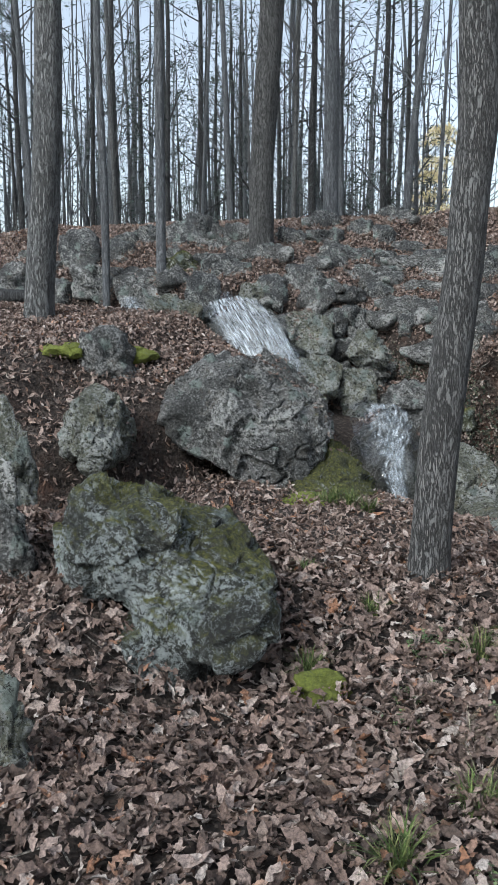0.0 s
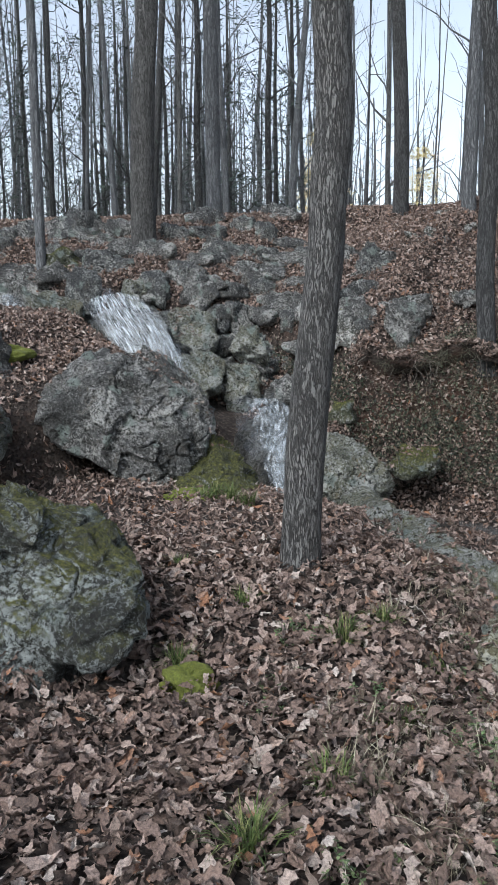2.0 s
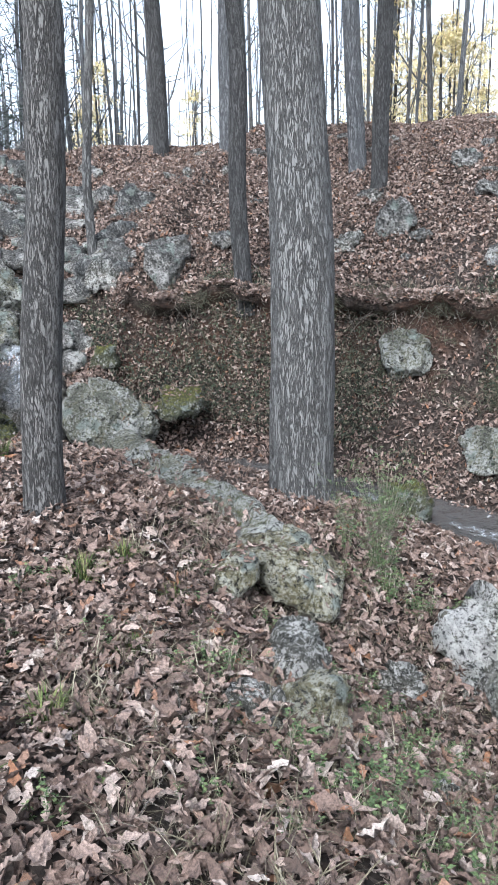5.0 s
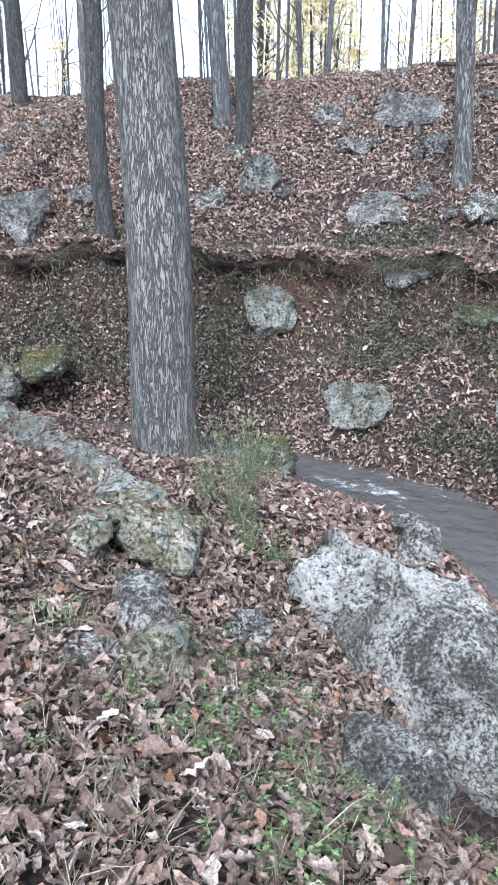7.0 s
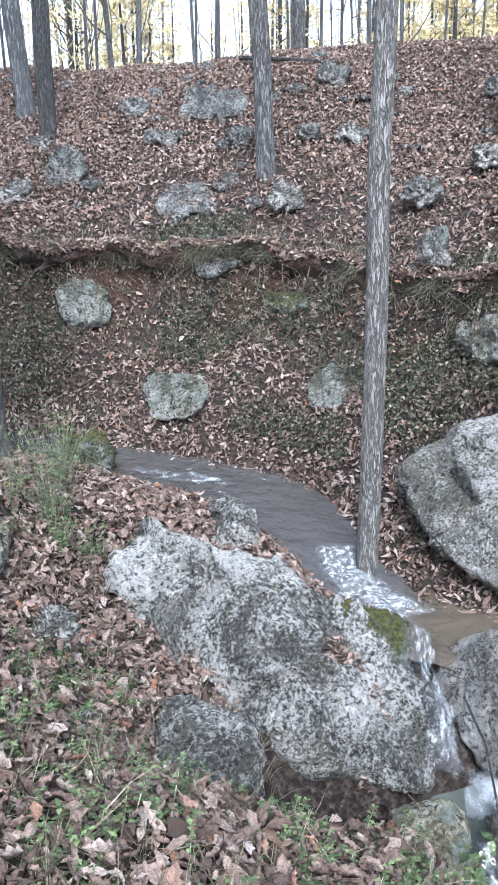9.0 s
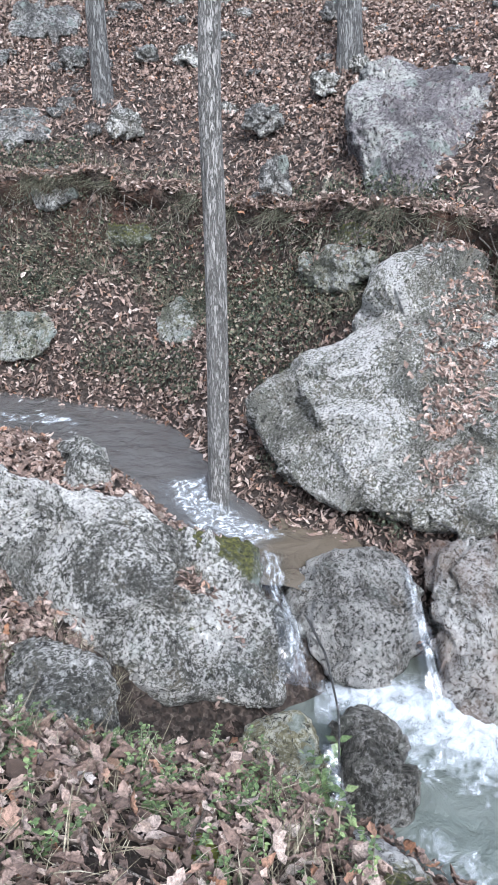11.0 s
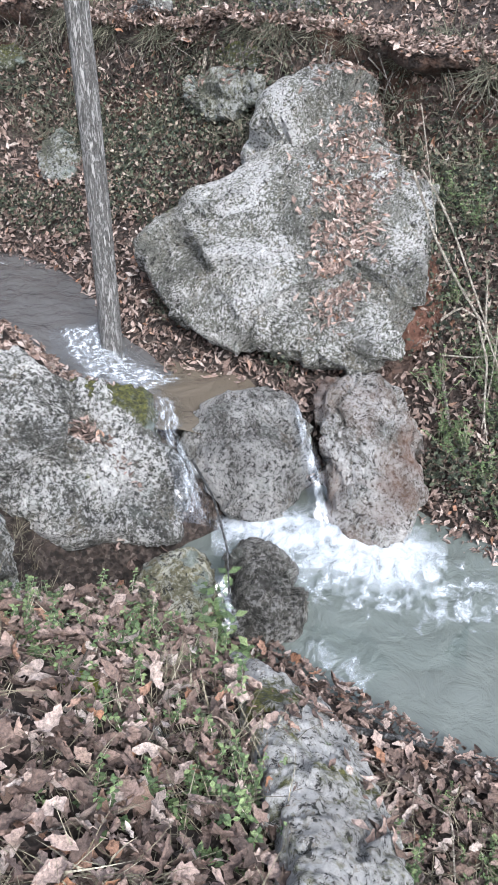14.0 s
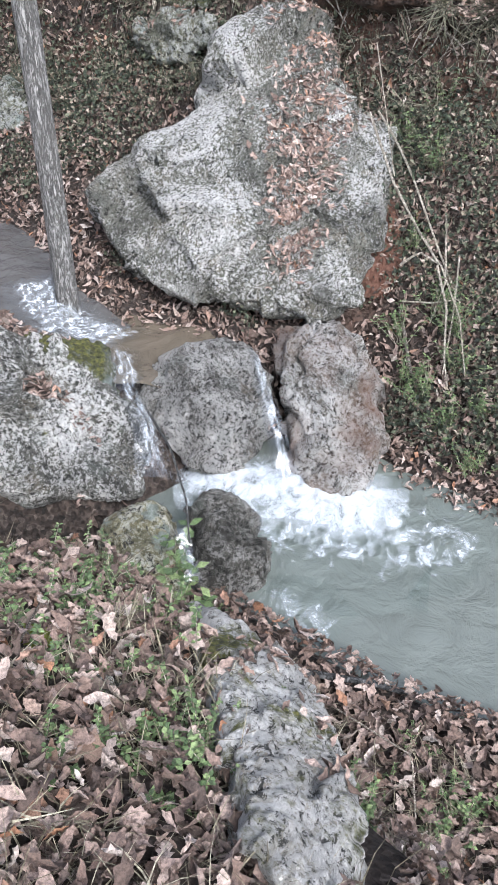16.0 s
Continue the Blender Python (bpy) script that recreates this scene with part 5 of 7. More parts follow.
rock("rock", (8.28, 4.17, 1.99), (0.10, 0.06, 0.08), ROCK_PALE, 85, "pale stone on the leafy slope", -44, sub=3)
rock("rock", (9.22, 5.10, 2.59), (0.14, 0.08, 0.10), ROCK_GREY, 86, "dark grey lichened rock on the leafy slope", -57, sub=3)
rock("rock", (2.24, 2.64, -0.32), (0.09, 0.06, 0.06), ROCK_PALE, 89, "small pale stone among leaves", -48, sub=4)
rock("rock", (2.03, 2.02, -0.43), (0.07, 0.05, 0.05), ROCK_PALE, 90, "small white stone among leaves", -49, sub=4)
rock("rock", (2.36, 1.39, -0.72), (0.08, 0.05, 0.05), ROCK_PALE, 91, "small white stone among green weeds", -48, sub=4)
rock("rock", (1.80, 1.67, -0.62), (0.08, 0.05, 0.04), ROCK_PALE, 92, "small white stone among green weeds", -38, sub=4)
rock("rock", (3.32, 2.95, -0.55), (0.09, 0.06, 0.21), ROCK_PALE, 93, "small pale stone beside the brook", -47, sub=4)
rock("rock", (1.99, 0.43, -0.35), (0.04, 0.03, 0.03), ROCK_PALE, 98, "small white stone among leaves", -66, sub=4)

# ---- more stones on the slopes ----
pick = np.random.RandomState(66)
stone_kinds = [rock("stone", (0, 0, -40), size, mat, 200 + k, label, sub=3) for k, (size, mat, label) in enumerate((((0.11, 0.08, 0.07), ROCK_PALE, "small pale stone on the leafy slope"), ((0.14, 0.1, 0.08), ROCK_GREY, "small grey stone on the leafy slope"), ((0.1, 0.1, 0.06), ROCK_GREY, "flat grey stone on the leafy slope"), ((0.26, 0.2, 0.2), ROCK_DARK, "dark lichened rock below the crest"), ((0.3, 0.22, 0.18), ROCK_GREY, "grey lichened rock below the crest")))]
for k in range(250):
    crag_zone = k < 150
    x, y = (pick.uniform(-3.6, 3.2), pick.uniform(9.8, 13.2)) if k < 95 else (pick.uniform(0.5, 2.7), pick.uniform(8.9, 11.6)) if crag_zone else (pick.uniform(2.5, 10.0), pick.uniform(3.0, 12.5))
    i, s = across(np.array([x]), np.array([y]))
    if s[0] < (LINE[i[0], 3] + 0.2 if crag_zone else LINE[i[0], 9] + 0.1) or s[0] > LINE[i[0], 11]:
        continue
    m = stone_kinds[pick.randint(3, 5) if crag_zone else pick.randint(0, 3)]
    t = copy_thing(m, pose(x, y, land1(x, y) + 0.02, pick.uniform(-12, 12), pick.uniform(-12, 12), pick.uniform(0, 360)))
    t.scale = (pick.uniform(0.55, 1.35), pick.uniform(0.6, 1.3), pick.uniform(0.6, 1.2))
    tagged(t, group="stones of the slope")
for m in stone_kinds:
    bpy.data.objects.remove(m)

# ---- trees that can be told apart ----
def standing(x, y, points, r0, r1, mat, seed, label, **more):
    return tree((x, y, land1(x, y)), points, r0, r1, mat, seed, label, **more)


standing(0.99, 4.47, [(0.03, 0, 0.5), (0.06, 0, 1.0), (0.12, 0, 1.6), (0.155, 0, 1.95), (0.15, 0, 2.2), (0.2, 0, 2.5), (0.175, 0, 2.85), (0.16, 0, 3.3), (0.1, 0.1, 6), (0.3, 0.2, 11)], 0.115, 0.05, BARK_BROWN, 21, "slender crooked brown-grey tree rising from the leaves", flare=0.3)
standing(3.17, 5.36, [(-0.06, 0.02, 0.65), (-0.1, 0.03, 1.5), (-0.12, 0.04, 2.7), (-0.15, 0.05, 4.0), (-0.2, 0.1, 9), (-0.1, 0, 15)], 0.245, 0.1, BARK_GREY, 22, "large straight oak with grey furrowed bark beside the brook", sides=40, step=0.06, flare=0.22)
standing(3.83, 8.45, [(-0.05, 0.01, 0.82), (-0.04, 0.01, 1.42), (0.0, 0, 2.3), (-0.03, 0, 2.84), (-0.11, 0, 3.5), (0, 0, 8), (0.2, 0, 12)], 0.1, 0.04, BARK_DARK, 23, "thin dark crooked tree on the bank")
standing(6.17, 10.15, [(-0.04, 0, 1.26), (-0.1, 0, 2.5), (-0.2, 0, 14)], 0.12, 0.05, BARK_HAZY, 24, "straight grey tree on the slope")
standing(6.03, 9.27, [(0.0, 0, 1.04), (0.05, 0, 2.4), (0.4, 0, 13)], 0.105, 0.05, BARK_DARK, 25, "straight dark tree on the slope")
standing(7.05, 6.47, [(-0.02, 0.02, 1.05), (-0.05, 0.04, 1.6), (-0.2, 0.1, 12)], 0.1, 0.05, BARK_GREY, 26, "young grey tree on the leafy slope")
standing(4.57, 2.85, [(0.01, 0, 1.0), (0.02, 0, 2.0), (0.0, 0, 2.65), (0.02, 0, 2.95), (0.05, 0, 3.5), (0.2, 0, 9), (0.2, 0, 12)], 0.072, 0.035, BARK_PALE, 27, "slim pale grey tree standing in the brook's edge", flare=0.25)
standing(8.53, 4.4, [(-0.03, 0.03, 0.66), (-0.04, 0.04, 1.2), (-0.1, 0, 13)], 0.125, 0.06, BARK_GREY, 28, "grey tree high on the leafy slope")
standing(-2.23, 8.68, [(0.08, 0, 1.04), (0.21, 0, 2.7), (0.26, 0, 3.4), (0.6, 0, 13)], 0.15, 0.08, BARK_GREY, 29, "straight tree with pale grey bark above the boulders")
standing(0.17, 11.83, [(0.02, 0, 1.07), (0.09, 0, 2.94), (0.1, 0, 3.8), (0.2, 0, 14)], 0.175, 0.08, BARK_BROWN, 30, "stout tree among the rocks above the waterfall")
standing(1.31, 13.16, [(-0.01, 0, 1.78), (-0.05, 0, 3.4), (0, 0, 14)], 0.12, 0.06, BARK_HAZY, 31, "straight tree at the crest")
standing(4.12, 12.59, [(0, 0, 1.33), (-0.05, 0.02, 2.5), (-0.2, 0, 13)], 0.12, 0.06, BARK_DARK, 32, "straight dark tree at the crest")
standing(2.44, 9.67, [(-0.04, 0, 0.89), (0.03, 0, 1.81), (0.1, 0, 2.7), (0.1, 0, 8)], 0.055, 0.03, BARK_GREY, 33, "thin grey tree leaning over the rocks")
standing(4.86, 11.63, [(0.02, 0, 1.44), (0.03, 0, 2.56), (0.1, 0, 13)], 0.1, 0.05, BARK_HAZY, 34, "straight grey tree on the slope")
standing(-1.2, 11.46, [(0, 0, 1.53), (0, 0, 3.3), (0.1, 0, 12)], 0.065, 0.03, BARK_HAZY, 35, "thin grey tree above the brook")
standing(-1.94, 11.22, [(0, 0, 1.76), (-0.03, 0, 3.49), (0.1, 0, 12)], 0.055, 0.03, BARK_HAZY, 36, "thin grey tree above the brook")

# ---- the wood behind the crest ----
rng = np.random.RandomState(77)
kinds = []
for k in range(8):
    bend = rng.uniform(-0.5, 0.5, 2)
    kinds.append(tree((0, 0, -50), [(bend[0] * 0.3, bend[1] * 0.3, 2.5), (bend[0], bend[1], 7), (0, 0, 15)], 0.1, 0.03, (BARK_HAZY, BARK_DARK, BARK_GREY, BARK_HAZY)[k % 4], 90 + k, "bare tree in the wood beyond the crest", crown=13, start=0.1, reach=2.6, sides=9, step=0.4, flare=0.2, ridge=0.0, group="trees of the wood"))


def beyond_crest(x, y, slack=0.5):
    i, s = across(np.array([x]), np.array([y]))
    return s[0] > LINE[i[0], 11] - slack


# bearings (degrees from ahead, to the right) and distance within the wood
spots = []
while len(spots) < 165:
    bear, far = radians(rng.uniform(-26, 80)), 14 + 34 * rng.uniform(0, 1) ** 1.2
    x, y = far * math.sin(bear), far * math.cos(bear)
    if beyond_crest(x, y) and all((x - a) ** 2 + (y - b) ** 2 > 0.45 for a, b in spots):
        spots.append((x, y))
for x, y in spots:
    t = copy_thing(kinds[rng.randint(8)], pose(x, y, land1(x, y) - 0.1, rng.uniform(-2, 2), rng.uniform(-2, 2), rng.uniform(0, 360)))
    t.scale = (rng.choice([0.3, 0.42, 0.58, 0.78, 1.05], p=[0.36, 0.28, 0.2, 0.11, 0.05]),) * 2 + (rng.uniform(0.8, 1.2),)
for k in kinds:
    for o in list(k.children_recursive) + [k]:
        bpy.data.objects.remove(o)


def spray_points(n, seed, tall, wide, low):
    """Places for foliage in a loose, uneven, tiered crown."""
    r = np.random.RandomState(seed)
    tiers = np.sort(r.uniform(low, tall, 26))
    h = tiers[r.randint(26, size=n)]
    az = (h * 7.3 + r.choice(5, n) * 1.256) + r.normal(scale=0.22, size=n)
    reach = wide * (1.05 - h / tall) ** 0.7 * r.uniform(0.1, 1.0, n) ** 0.7
    return np.stack([reach * np.cos(az), reach * np.sin(az), h - 0.18 * reach + r.normal(scale=0.06, size=n)], 1)


def foliage(points, size, seed, tip):
    """Small leaf or needle blades round points."""
    r = np.random.RandomState(seed)
    n = len(points)
    a, b = r.normal(size=(n, 3)), r.normal(size=(n, 3))
    a[:, 2] *= tip
    b[:, 2] *= tip
    a /= np.linalg.norm(a, axis=1)[:, None]
    b /= np.linalg.norm(b, axis=1)[:, None]
    s = size * r.uniform(0.6, 1.4, (n, 1))
    v = np.stack([points - a * s, points + b * s * 0.2, points + a * s, points - b * s * 0.2], 1).reshape(-1, 3)
    return v, np.arange(4 * n).reshape(-1, 4)


def leafy_tree(mat, seed, tall, wide, low, blades, size, label, tip=0.4):
    t = tree((0, 0, -50), [(0, 0, tall * 0.5), (0.1, 0, tall)], 0.1, 0.02, BARK_DARK, seed, label, crown=14, start=0.12, reach=wide, sides=9, step=0.4, flare=0.2, ridge=0.0)
    v, f = foliage(spray_points(blades, seed, tall, wide, low), size, seed, tip)
    c = new("foliage", mesh_from("foliage", v, f, mat))
    c.parent = t
    return t


pines = [leafy_tree(NEEDLE, 120 + k, 13, 2.8, 2.0, 2600, 0.085, "dark evergreen among the bare trees") for k in range(3)]
# yellow leaf colour stands in for sun on the trees beyond the crest
young = [leafy_tree(SUN_YELLOW, 140 + k, 9, 2.4, 0.4, 3000, 0.11, "leafy tree with sunlight painted as yellow into its leaves", 1.0) for k in range(2)]
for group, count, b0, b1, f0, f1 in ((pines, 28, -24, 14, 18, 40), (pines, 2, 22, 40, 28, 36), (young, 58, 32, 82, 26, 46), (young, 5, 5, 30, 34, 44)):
    for _ in range(count):
        bear, far = radians(rng.uniform(b0, b1)), rng.uniform(f0, f1)
        x, y = far * math.sin(bear), far * math.cos(bear)
        t = copy_thing(group[rng.randint(len(group))], pose(x, y, land1(x, y) - 0.1, 0, 0, rng.uniform(0, 360)))
        t.scale = (rng.uniform(0.7, 1.2),) * 2 + (rng.uniform(0.7, 1.1),)
for k in pines + young:
    for o in list(k.children_recursive) + [k]:
        bpy.data.objects.remove(o)

# the far wood: slender poles and twigs, too many to count, haze in their bark colour
r = np.random.RandomState(123)
poles = []
for k in range(700):
    bear, far = radians(r.uniform(-28, 16) if k < 500 else r.uniform(16, 84)), r.uniform(36, 75)
    x, y = far * math.sin(bear), far * math.cos(bear)
    foot = np.array([x, y, 1.2])
    lean = r.normal(scale=0.5, size=2)
    tall = r.uniform(6, 17)
    line = foot + np.linspace(0, 1, 4)[:, None] * np.array([lean[0], lean[1], tall])
    line[1:3, :2] += r.normal(scale=0.15, size=(2, 2))
    w = r.uniform(0.03, 0.12)
    poles.append(tube(line, np.linspace(w, w * 0.35, 4), 4, 1))
    for _ in range(7):
        u = r.uniform(0.15, 1.0)
        a, long = r.uniform(0, 6.283), r.uniform(0.6, 2.4)
        p0 = foot + u * np.array([lean[0], lean[1], tall])
        p1 = p0 + np.array([math.cos(a) * long, math.sin(a) * long, r.uniform(0.1, 1.2) * long])
        poles.append(tube(np.array([p0, (p0 + p1) / 2 + r.normal(scale=0.08, size=3), p1]), [0.03, 0.02, 0.012], 3, 1))
v, f = join(poles)
tagged(new("far_wood", mesh_from("far_wood", v, f, BARK_HAZY)), "dense wood of bare slender trees far behind, greyed as by haze", "trees", kind="stuff")

# ---- water ----
def fray_map(me, rows, cols, loops):
    """How far each spot lies from the edges of its strip, 0 to 1, across and along."""
    a, b = 1 - np.abs(np.linspace(-1, 1, cols)), 1 - np.abs(np.linspace(-1, 1, rows))
    both = np.stack([np.repeat(a[None], rows, 0), np.repeat(np.clip(b * 4, 0, 1)[:, None], cols, 1)], -1).reshape(-1, 2)
    me.uv_layers.new(name="edge").data.foreach_set("uv", both[loops].ravel())


def ribbon(name, points, widths, mat, label, cols=14, step=0.03, wave=0.012, seed=1, belly=0.0, category="water"):
    """A strip of water along points (x, y, z), as wide as widths."""
    p = np.asarray(points, float)
    cum = np.r_[0, np.cumsum(np.linalg.norm(np.diff(p, axis=0), axis=1))]
    n = max(6, int(cum[-1] / step))
    u = np.linspace(0, cum[-1], n)
    q = np.stack([np.interp(u, cum, p[:, k]) for k in range(3)], 1)
    wd = np.interp(u, cum, widths)
    k = max(3, n // 14) | 1
    pad = np.pad(q, ((k // 2, k // 2), (0, 0)), mode="reflect", reflect_type="odd")
    q = np.stack([np.convolve(pad[:, j], np.ones(k) / k, "valid") for j in range(3)], 1)
    way = np.gradient(q, axis=0)
    side = np.stack([-way[:, 1], way[:, 0], 0 * u], 1)
    side /= np.linalg.norm(side, axis=1)[:, None] + 1e-9
    c = np.linspace(-1, 1, cols)
    v = q[:, None] + side[:, None] * (c[None, :, None] * wd[:, None, None])
    up = np.cross(way, -side)
    up /= np.linalg.norm(up, axis=1)[:, None] + 1e-9
    up[up[:, 2] < 0] *= -1
    grid = v.reshape(-1, 3)
    rough = wave * fractal(grid * np.array([7, 7, 3.0]) + seed, 4, seed, 0.6).reshape(n, cols)
    rough = rough + belly * (1 - c[None] ** 2)
    v = v + up[:, None] * rough[..., None]
    a = (np.arange(n - 1)[:, None] * cols + np.arange(cols - 1)[None]).ravel()
    me = mesh_from(name, v.reshape(-1, 3), np.stack([a, a + 1, a + cols + 1, a + cols], 1), mat)
    uv = me.uv_layers.new(name="flow")
    uvs = np.stack([np.repeat((c[None] * wd[:, None] * 0.5), 1, 0), np.repeat(u[:, None], cols, 1)], -1).reshape(-1, 2)
    loops = np.zeros(len(me.loops), int)
    me.loops.foreach_get("vertex_index", loops)
    uv.data.foreach_set("uv", uvs[loops].ravel())
    fray_map(me, n, cols, loops)
    return tagged(new(name, me), label, category, kind="structure")


def sheet(name, left, right, mat, label, bulge=0.0, wave=0.015, rows=60, cols=26, seed=1):
    """A fall of water stretched between its two edges."""
    def along(p):
        p = np.asarray(p, float)
        cum = np.r_[0, np.cumsum(np.linalg.norm(np.diff(p, axis=0), axis=1))]
        u = np.linspace(0, cum[-1], rows)
        q = np.stack([np.interp(u, cum, p[:, k]) for k in range(3)], 1)
        pad = np.pad(q, ((5, 5), (0, 0)), mode="reflect", reflect_type="odd")
        return np.stack([np.convolve(pad[:, k], np.ones(11) / 11, "valid") for k in range(3)], 1), cum[-1]
    (a, la), (b, lb) = along(left), along(right)
    c = np.linspace(0, 1, cols)
    v = a[:, None] * (1 - c)[None, :, None] + b[:, None] * c[None, :, None]
    dr = np.gradient(v, axis=0)
    dc = np.gradient(v, axis=1)
    n = np.cross(dr, dc)
    n /= np.linalg.norm(n, axis=2)[..., None] + 1e-9
    n[n[..., 2] < 0] *= -1
    flat = v.reshape(-1, 3)
    lift = wave * fractal(flat * 8 + seed, 4, seed, 0.6).reshape(rows, cols) + bulge * (1 - (2 * c[None] - 1) ** 2)
    v = v + n * lift[..., None]
    k = (np.arange(rows - 1)[:, None] * cols + np.arange(cols - 1)[None]).ravel()
    me = mesh_from(name, v.reshape(-1, 3), np.stack([k, k + 1, k + cols + 1, k + cols], 1), mat)
    wide = np.linalg.norm(b - a, axis=1).mean()
    uvs = np.stack([np.repeat(c[None] * wide, rows, 0), np.repeat(np.linspace(0, (la + lb) / 2, rows)[:, None], cols, 1)], -1).reshape(-1, 2)
    uv = me.uv_layers.new(name="flow")
    loops = np.zeros(len(me.loops), int)
    me.loops.foreach_get("vertex_index", loops)
    uv.data.foreach_set("uv", uvs[loops].ravel())
    fray_map(me, rows, cols, loops)
    return tagged(new(name, me), label, "waterfall", kind="structure")


ribbon("water_upper_brook", [(-7, 12.2, 1.70), (-2.4, 10.6, 1.56), (-1.2, 10.2, 1.53), (-0.5, 9.9, 1.5)], [0.4, 0.4, 0.4, 0.4], BROOK_WATER, "shallow brook running between rocks above the falls", wave=0.02)
sheet("water_upper_cascade", [(-1.68, 10.46, 1.74), (-1.55, 10.2, 1.62), (-1.5, 9.95, 1.48)], [(-1.4, 10.46, 1.75), (-1.3, 10.2, 1.62), (-1.28, 9.95, 1.48)], STRONG, "small white step in the brook above the falls", bulge=0.03)
sheet("water_feed", [(-0.40, 10.58, 1.84), (-0.39, 10.14, 1.63)], [(-0.22, 10.58, 1.84), (-0.18, 10.14, 1.63)], STRONG, "narrow rush of water feeding the upper waterfall")
sheet("water_upper_fall", [(-0.62, 10.03, 1.60), (-0.58, 9.70, 1.45), (-0.44, 9.37, 1.23), (-0.24, 9.10, 1.0), (-0.05, 9.0, 0.8)], [(0.22, 10.03, 1.63), (0.45, 9.65, 1.45), (0.6, 9.3, 1.22), (0.7, 8.92, 0.98), (0.74, 8.8, 0.75)], FALL, "white waterfall spreading over a broad dark rock", bulge=0.18)
sheet("water_lower_fall", [(1.10, 8.85, 0.55), (1.08, 8.5, 0.38), (1.13, 8.05, 0.12), (1.33, 7.52, -0.19), (1.38, 7.2, -0.32)], [(1.6, 8.84, 0.52), (1.78, 8.41, 0.36), (1.70, 7.97, 0.1), (1.56, 7.52, -0.15), (1.5, 7.2, -0.32)], VEIL, "white waterfall tumbling over a dark rock", bulge=0.1, wave=0.025)
sheet("water_lower_run", [(1.40, 8.75, 0.57), (1.45, 8.35, 0.45), (1.36, 8.0, 0.22), (1.2, 7.7, 0.02), (1.36, 7.2, -0.28)], [(1.62, 8.75, 0.55), (1.77, 8.38, 0.44), (1.62, 7.98, 0.2), (1.48, 7.62, -0.03), (1.5, 7.2, -0.28)], STRONG, "white stream winding down the lower waterfall", bulge=0.06, wave=0.03)
mid = LINE[(LINE[:, 1] < 7.7) & (LINE[:, 1] > 2.35) & (LINE[:, 0] > 1.4)]
ribbon("water_brook", [(x, y, w - 0.02 * max(0, k - len(mid[::12]) + 4)) for k, (x, y, w) in enumerate(mid[::12, :3])], mid[::12, 3] * np.interp(np.arange(len(mid[::12])), [0, len(mid[::12]) - 5, len(mid[::12]) - 1], [1.4, 1.4, 1.0]), BROOK_WATER, "shallow grey brook with small ripples below the bank", wave=0.012, cols=18)
sheet("water_cascade", [(4.42, 3.28, -0.83), (4.26, 3.1, -0.9), (4.13, 2.82, -0.97), (4.28, 2.4, -1.02)], [(4.74, 3.06, -0.83), (4.62, 2.8, -0.89), (4.62, 2.52, -0.97), (4.66, 2.25, -1.02)], RAPID, "foaming cascade between mossy stones", bulge=0.03, wave=0.02)
ribbon("water_basin", [(4.7, 2.8, -1.03), (4.58, 2.5, -1.04), (4.52, 2.2, -1.05), (4.5, 1.95, -1.06), (4.48, 1.62, -1.1)], [0.2, 0.42, 0.47, 0.34, 0.18], BASIN_WATER, "brown shallow basin above two small falls", wave=0.016)
sheet("water_left_fall", [(4.24, 2.34, -0.88), (3.99, 2.08, -0.99), (3.82, 1.81, -1.06), (3.61, 1.65, -1.23)], [(4.39, 2.16, -1.02), (4.10, 1.93, -1.08), (3.94, 1.70, -1.14), (3.75, 1.50, -1.28)], VEIL, "white fall between the slab and a wet boulder", bulge=0.02)
sheet("water_right_fall", [(4.62, 1.56, -0.94), (4.37, 1.35, -1.03), (4.18, 1.17, -1.20), (4.02, 1.04, -1.39)], [(4.66, 1.48, -0.95), (4.37, 1.20, -1.09), (4.19, 1.02, -1.26), (4.11, 0.86, -1.39)], VEIL, "white fall beside the rust-stained boulder", bulge=0.02)
sheet("water_trickle", [(3.24, 1.14, -1.08), (3.09, 0.99, -1.22)], [(3.29, 1.10, -1.09), (3.15, 0.94, -1.24)], VEIL, "thin trickle between two rocks at the pool")
ribbon("water_pool", [(4.1, 2.1, -1.5), (4.0, 0.9, -1.5), (3.8, 0.0, -1.5), (3.9, -0.8, -1.5), (4.1, -1.6, -1.52), (5.5, -7, -1.9)], [0.5, 0.85, 0.95, 0.9, 0.8, 0.6], POOL_WATER, "milky green pool below the small falls", wave=0.006, cols=40)
ribbon("water_foam", [(3.85, 1.6, -1.46), (4.05, 1.35, -1.44), (4.1, 1.0, -1.44), (4.2, 0.65, -1.45), (4.3, 0.38, -1.47)], [0.16, 0.28, 0.38, 0.36, 0.24], CHURN, "white foam churning where the falls meet the pool", wave=0.012, belly=0.05)
ribbon("water_foam_edge", [(3.75, 1.5, -1.487), (3.9, 1.1, -1.487), (4.05, 0.6, -1.487), (4.2, 0.15, -1.487), (4.15, -0.1, -1.487)], [0.3, 0.5, 0.62, 0.5, 0.3], LACE, "thin lace of foam spreading over the pool", wave=0.004)
ribbon("water_foam_eddy", [(3.45, 0.8, -1.487), (3.42, 0.55, -1.487), (3.38, 0.35, -1.487)], [0.14, 0.24, 0.14], LACE, "small eddy of foam at the pool's edge", wave=0.008)
ribbon("water_ripple", [(4.3, 5.3, -0.7), (4.6, 4.8, -0.735), (4.75, 4.4, -0.755)], [0.16, 0.26, 0.16], LACE, "broken ripples on the brook", wave=0.012)
ribbon("water_ripple_upper", [(3.9, 6.3, -0.645), (4.15, 5.9, -0.67)], [0.12, 0.18], LACE, "broken ripples on the brook", wave=0.012)

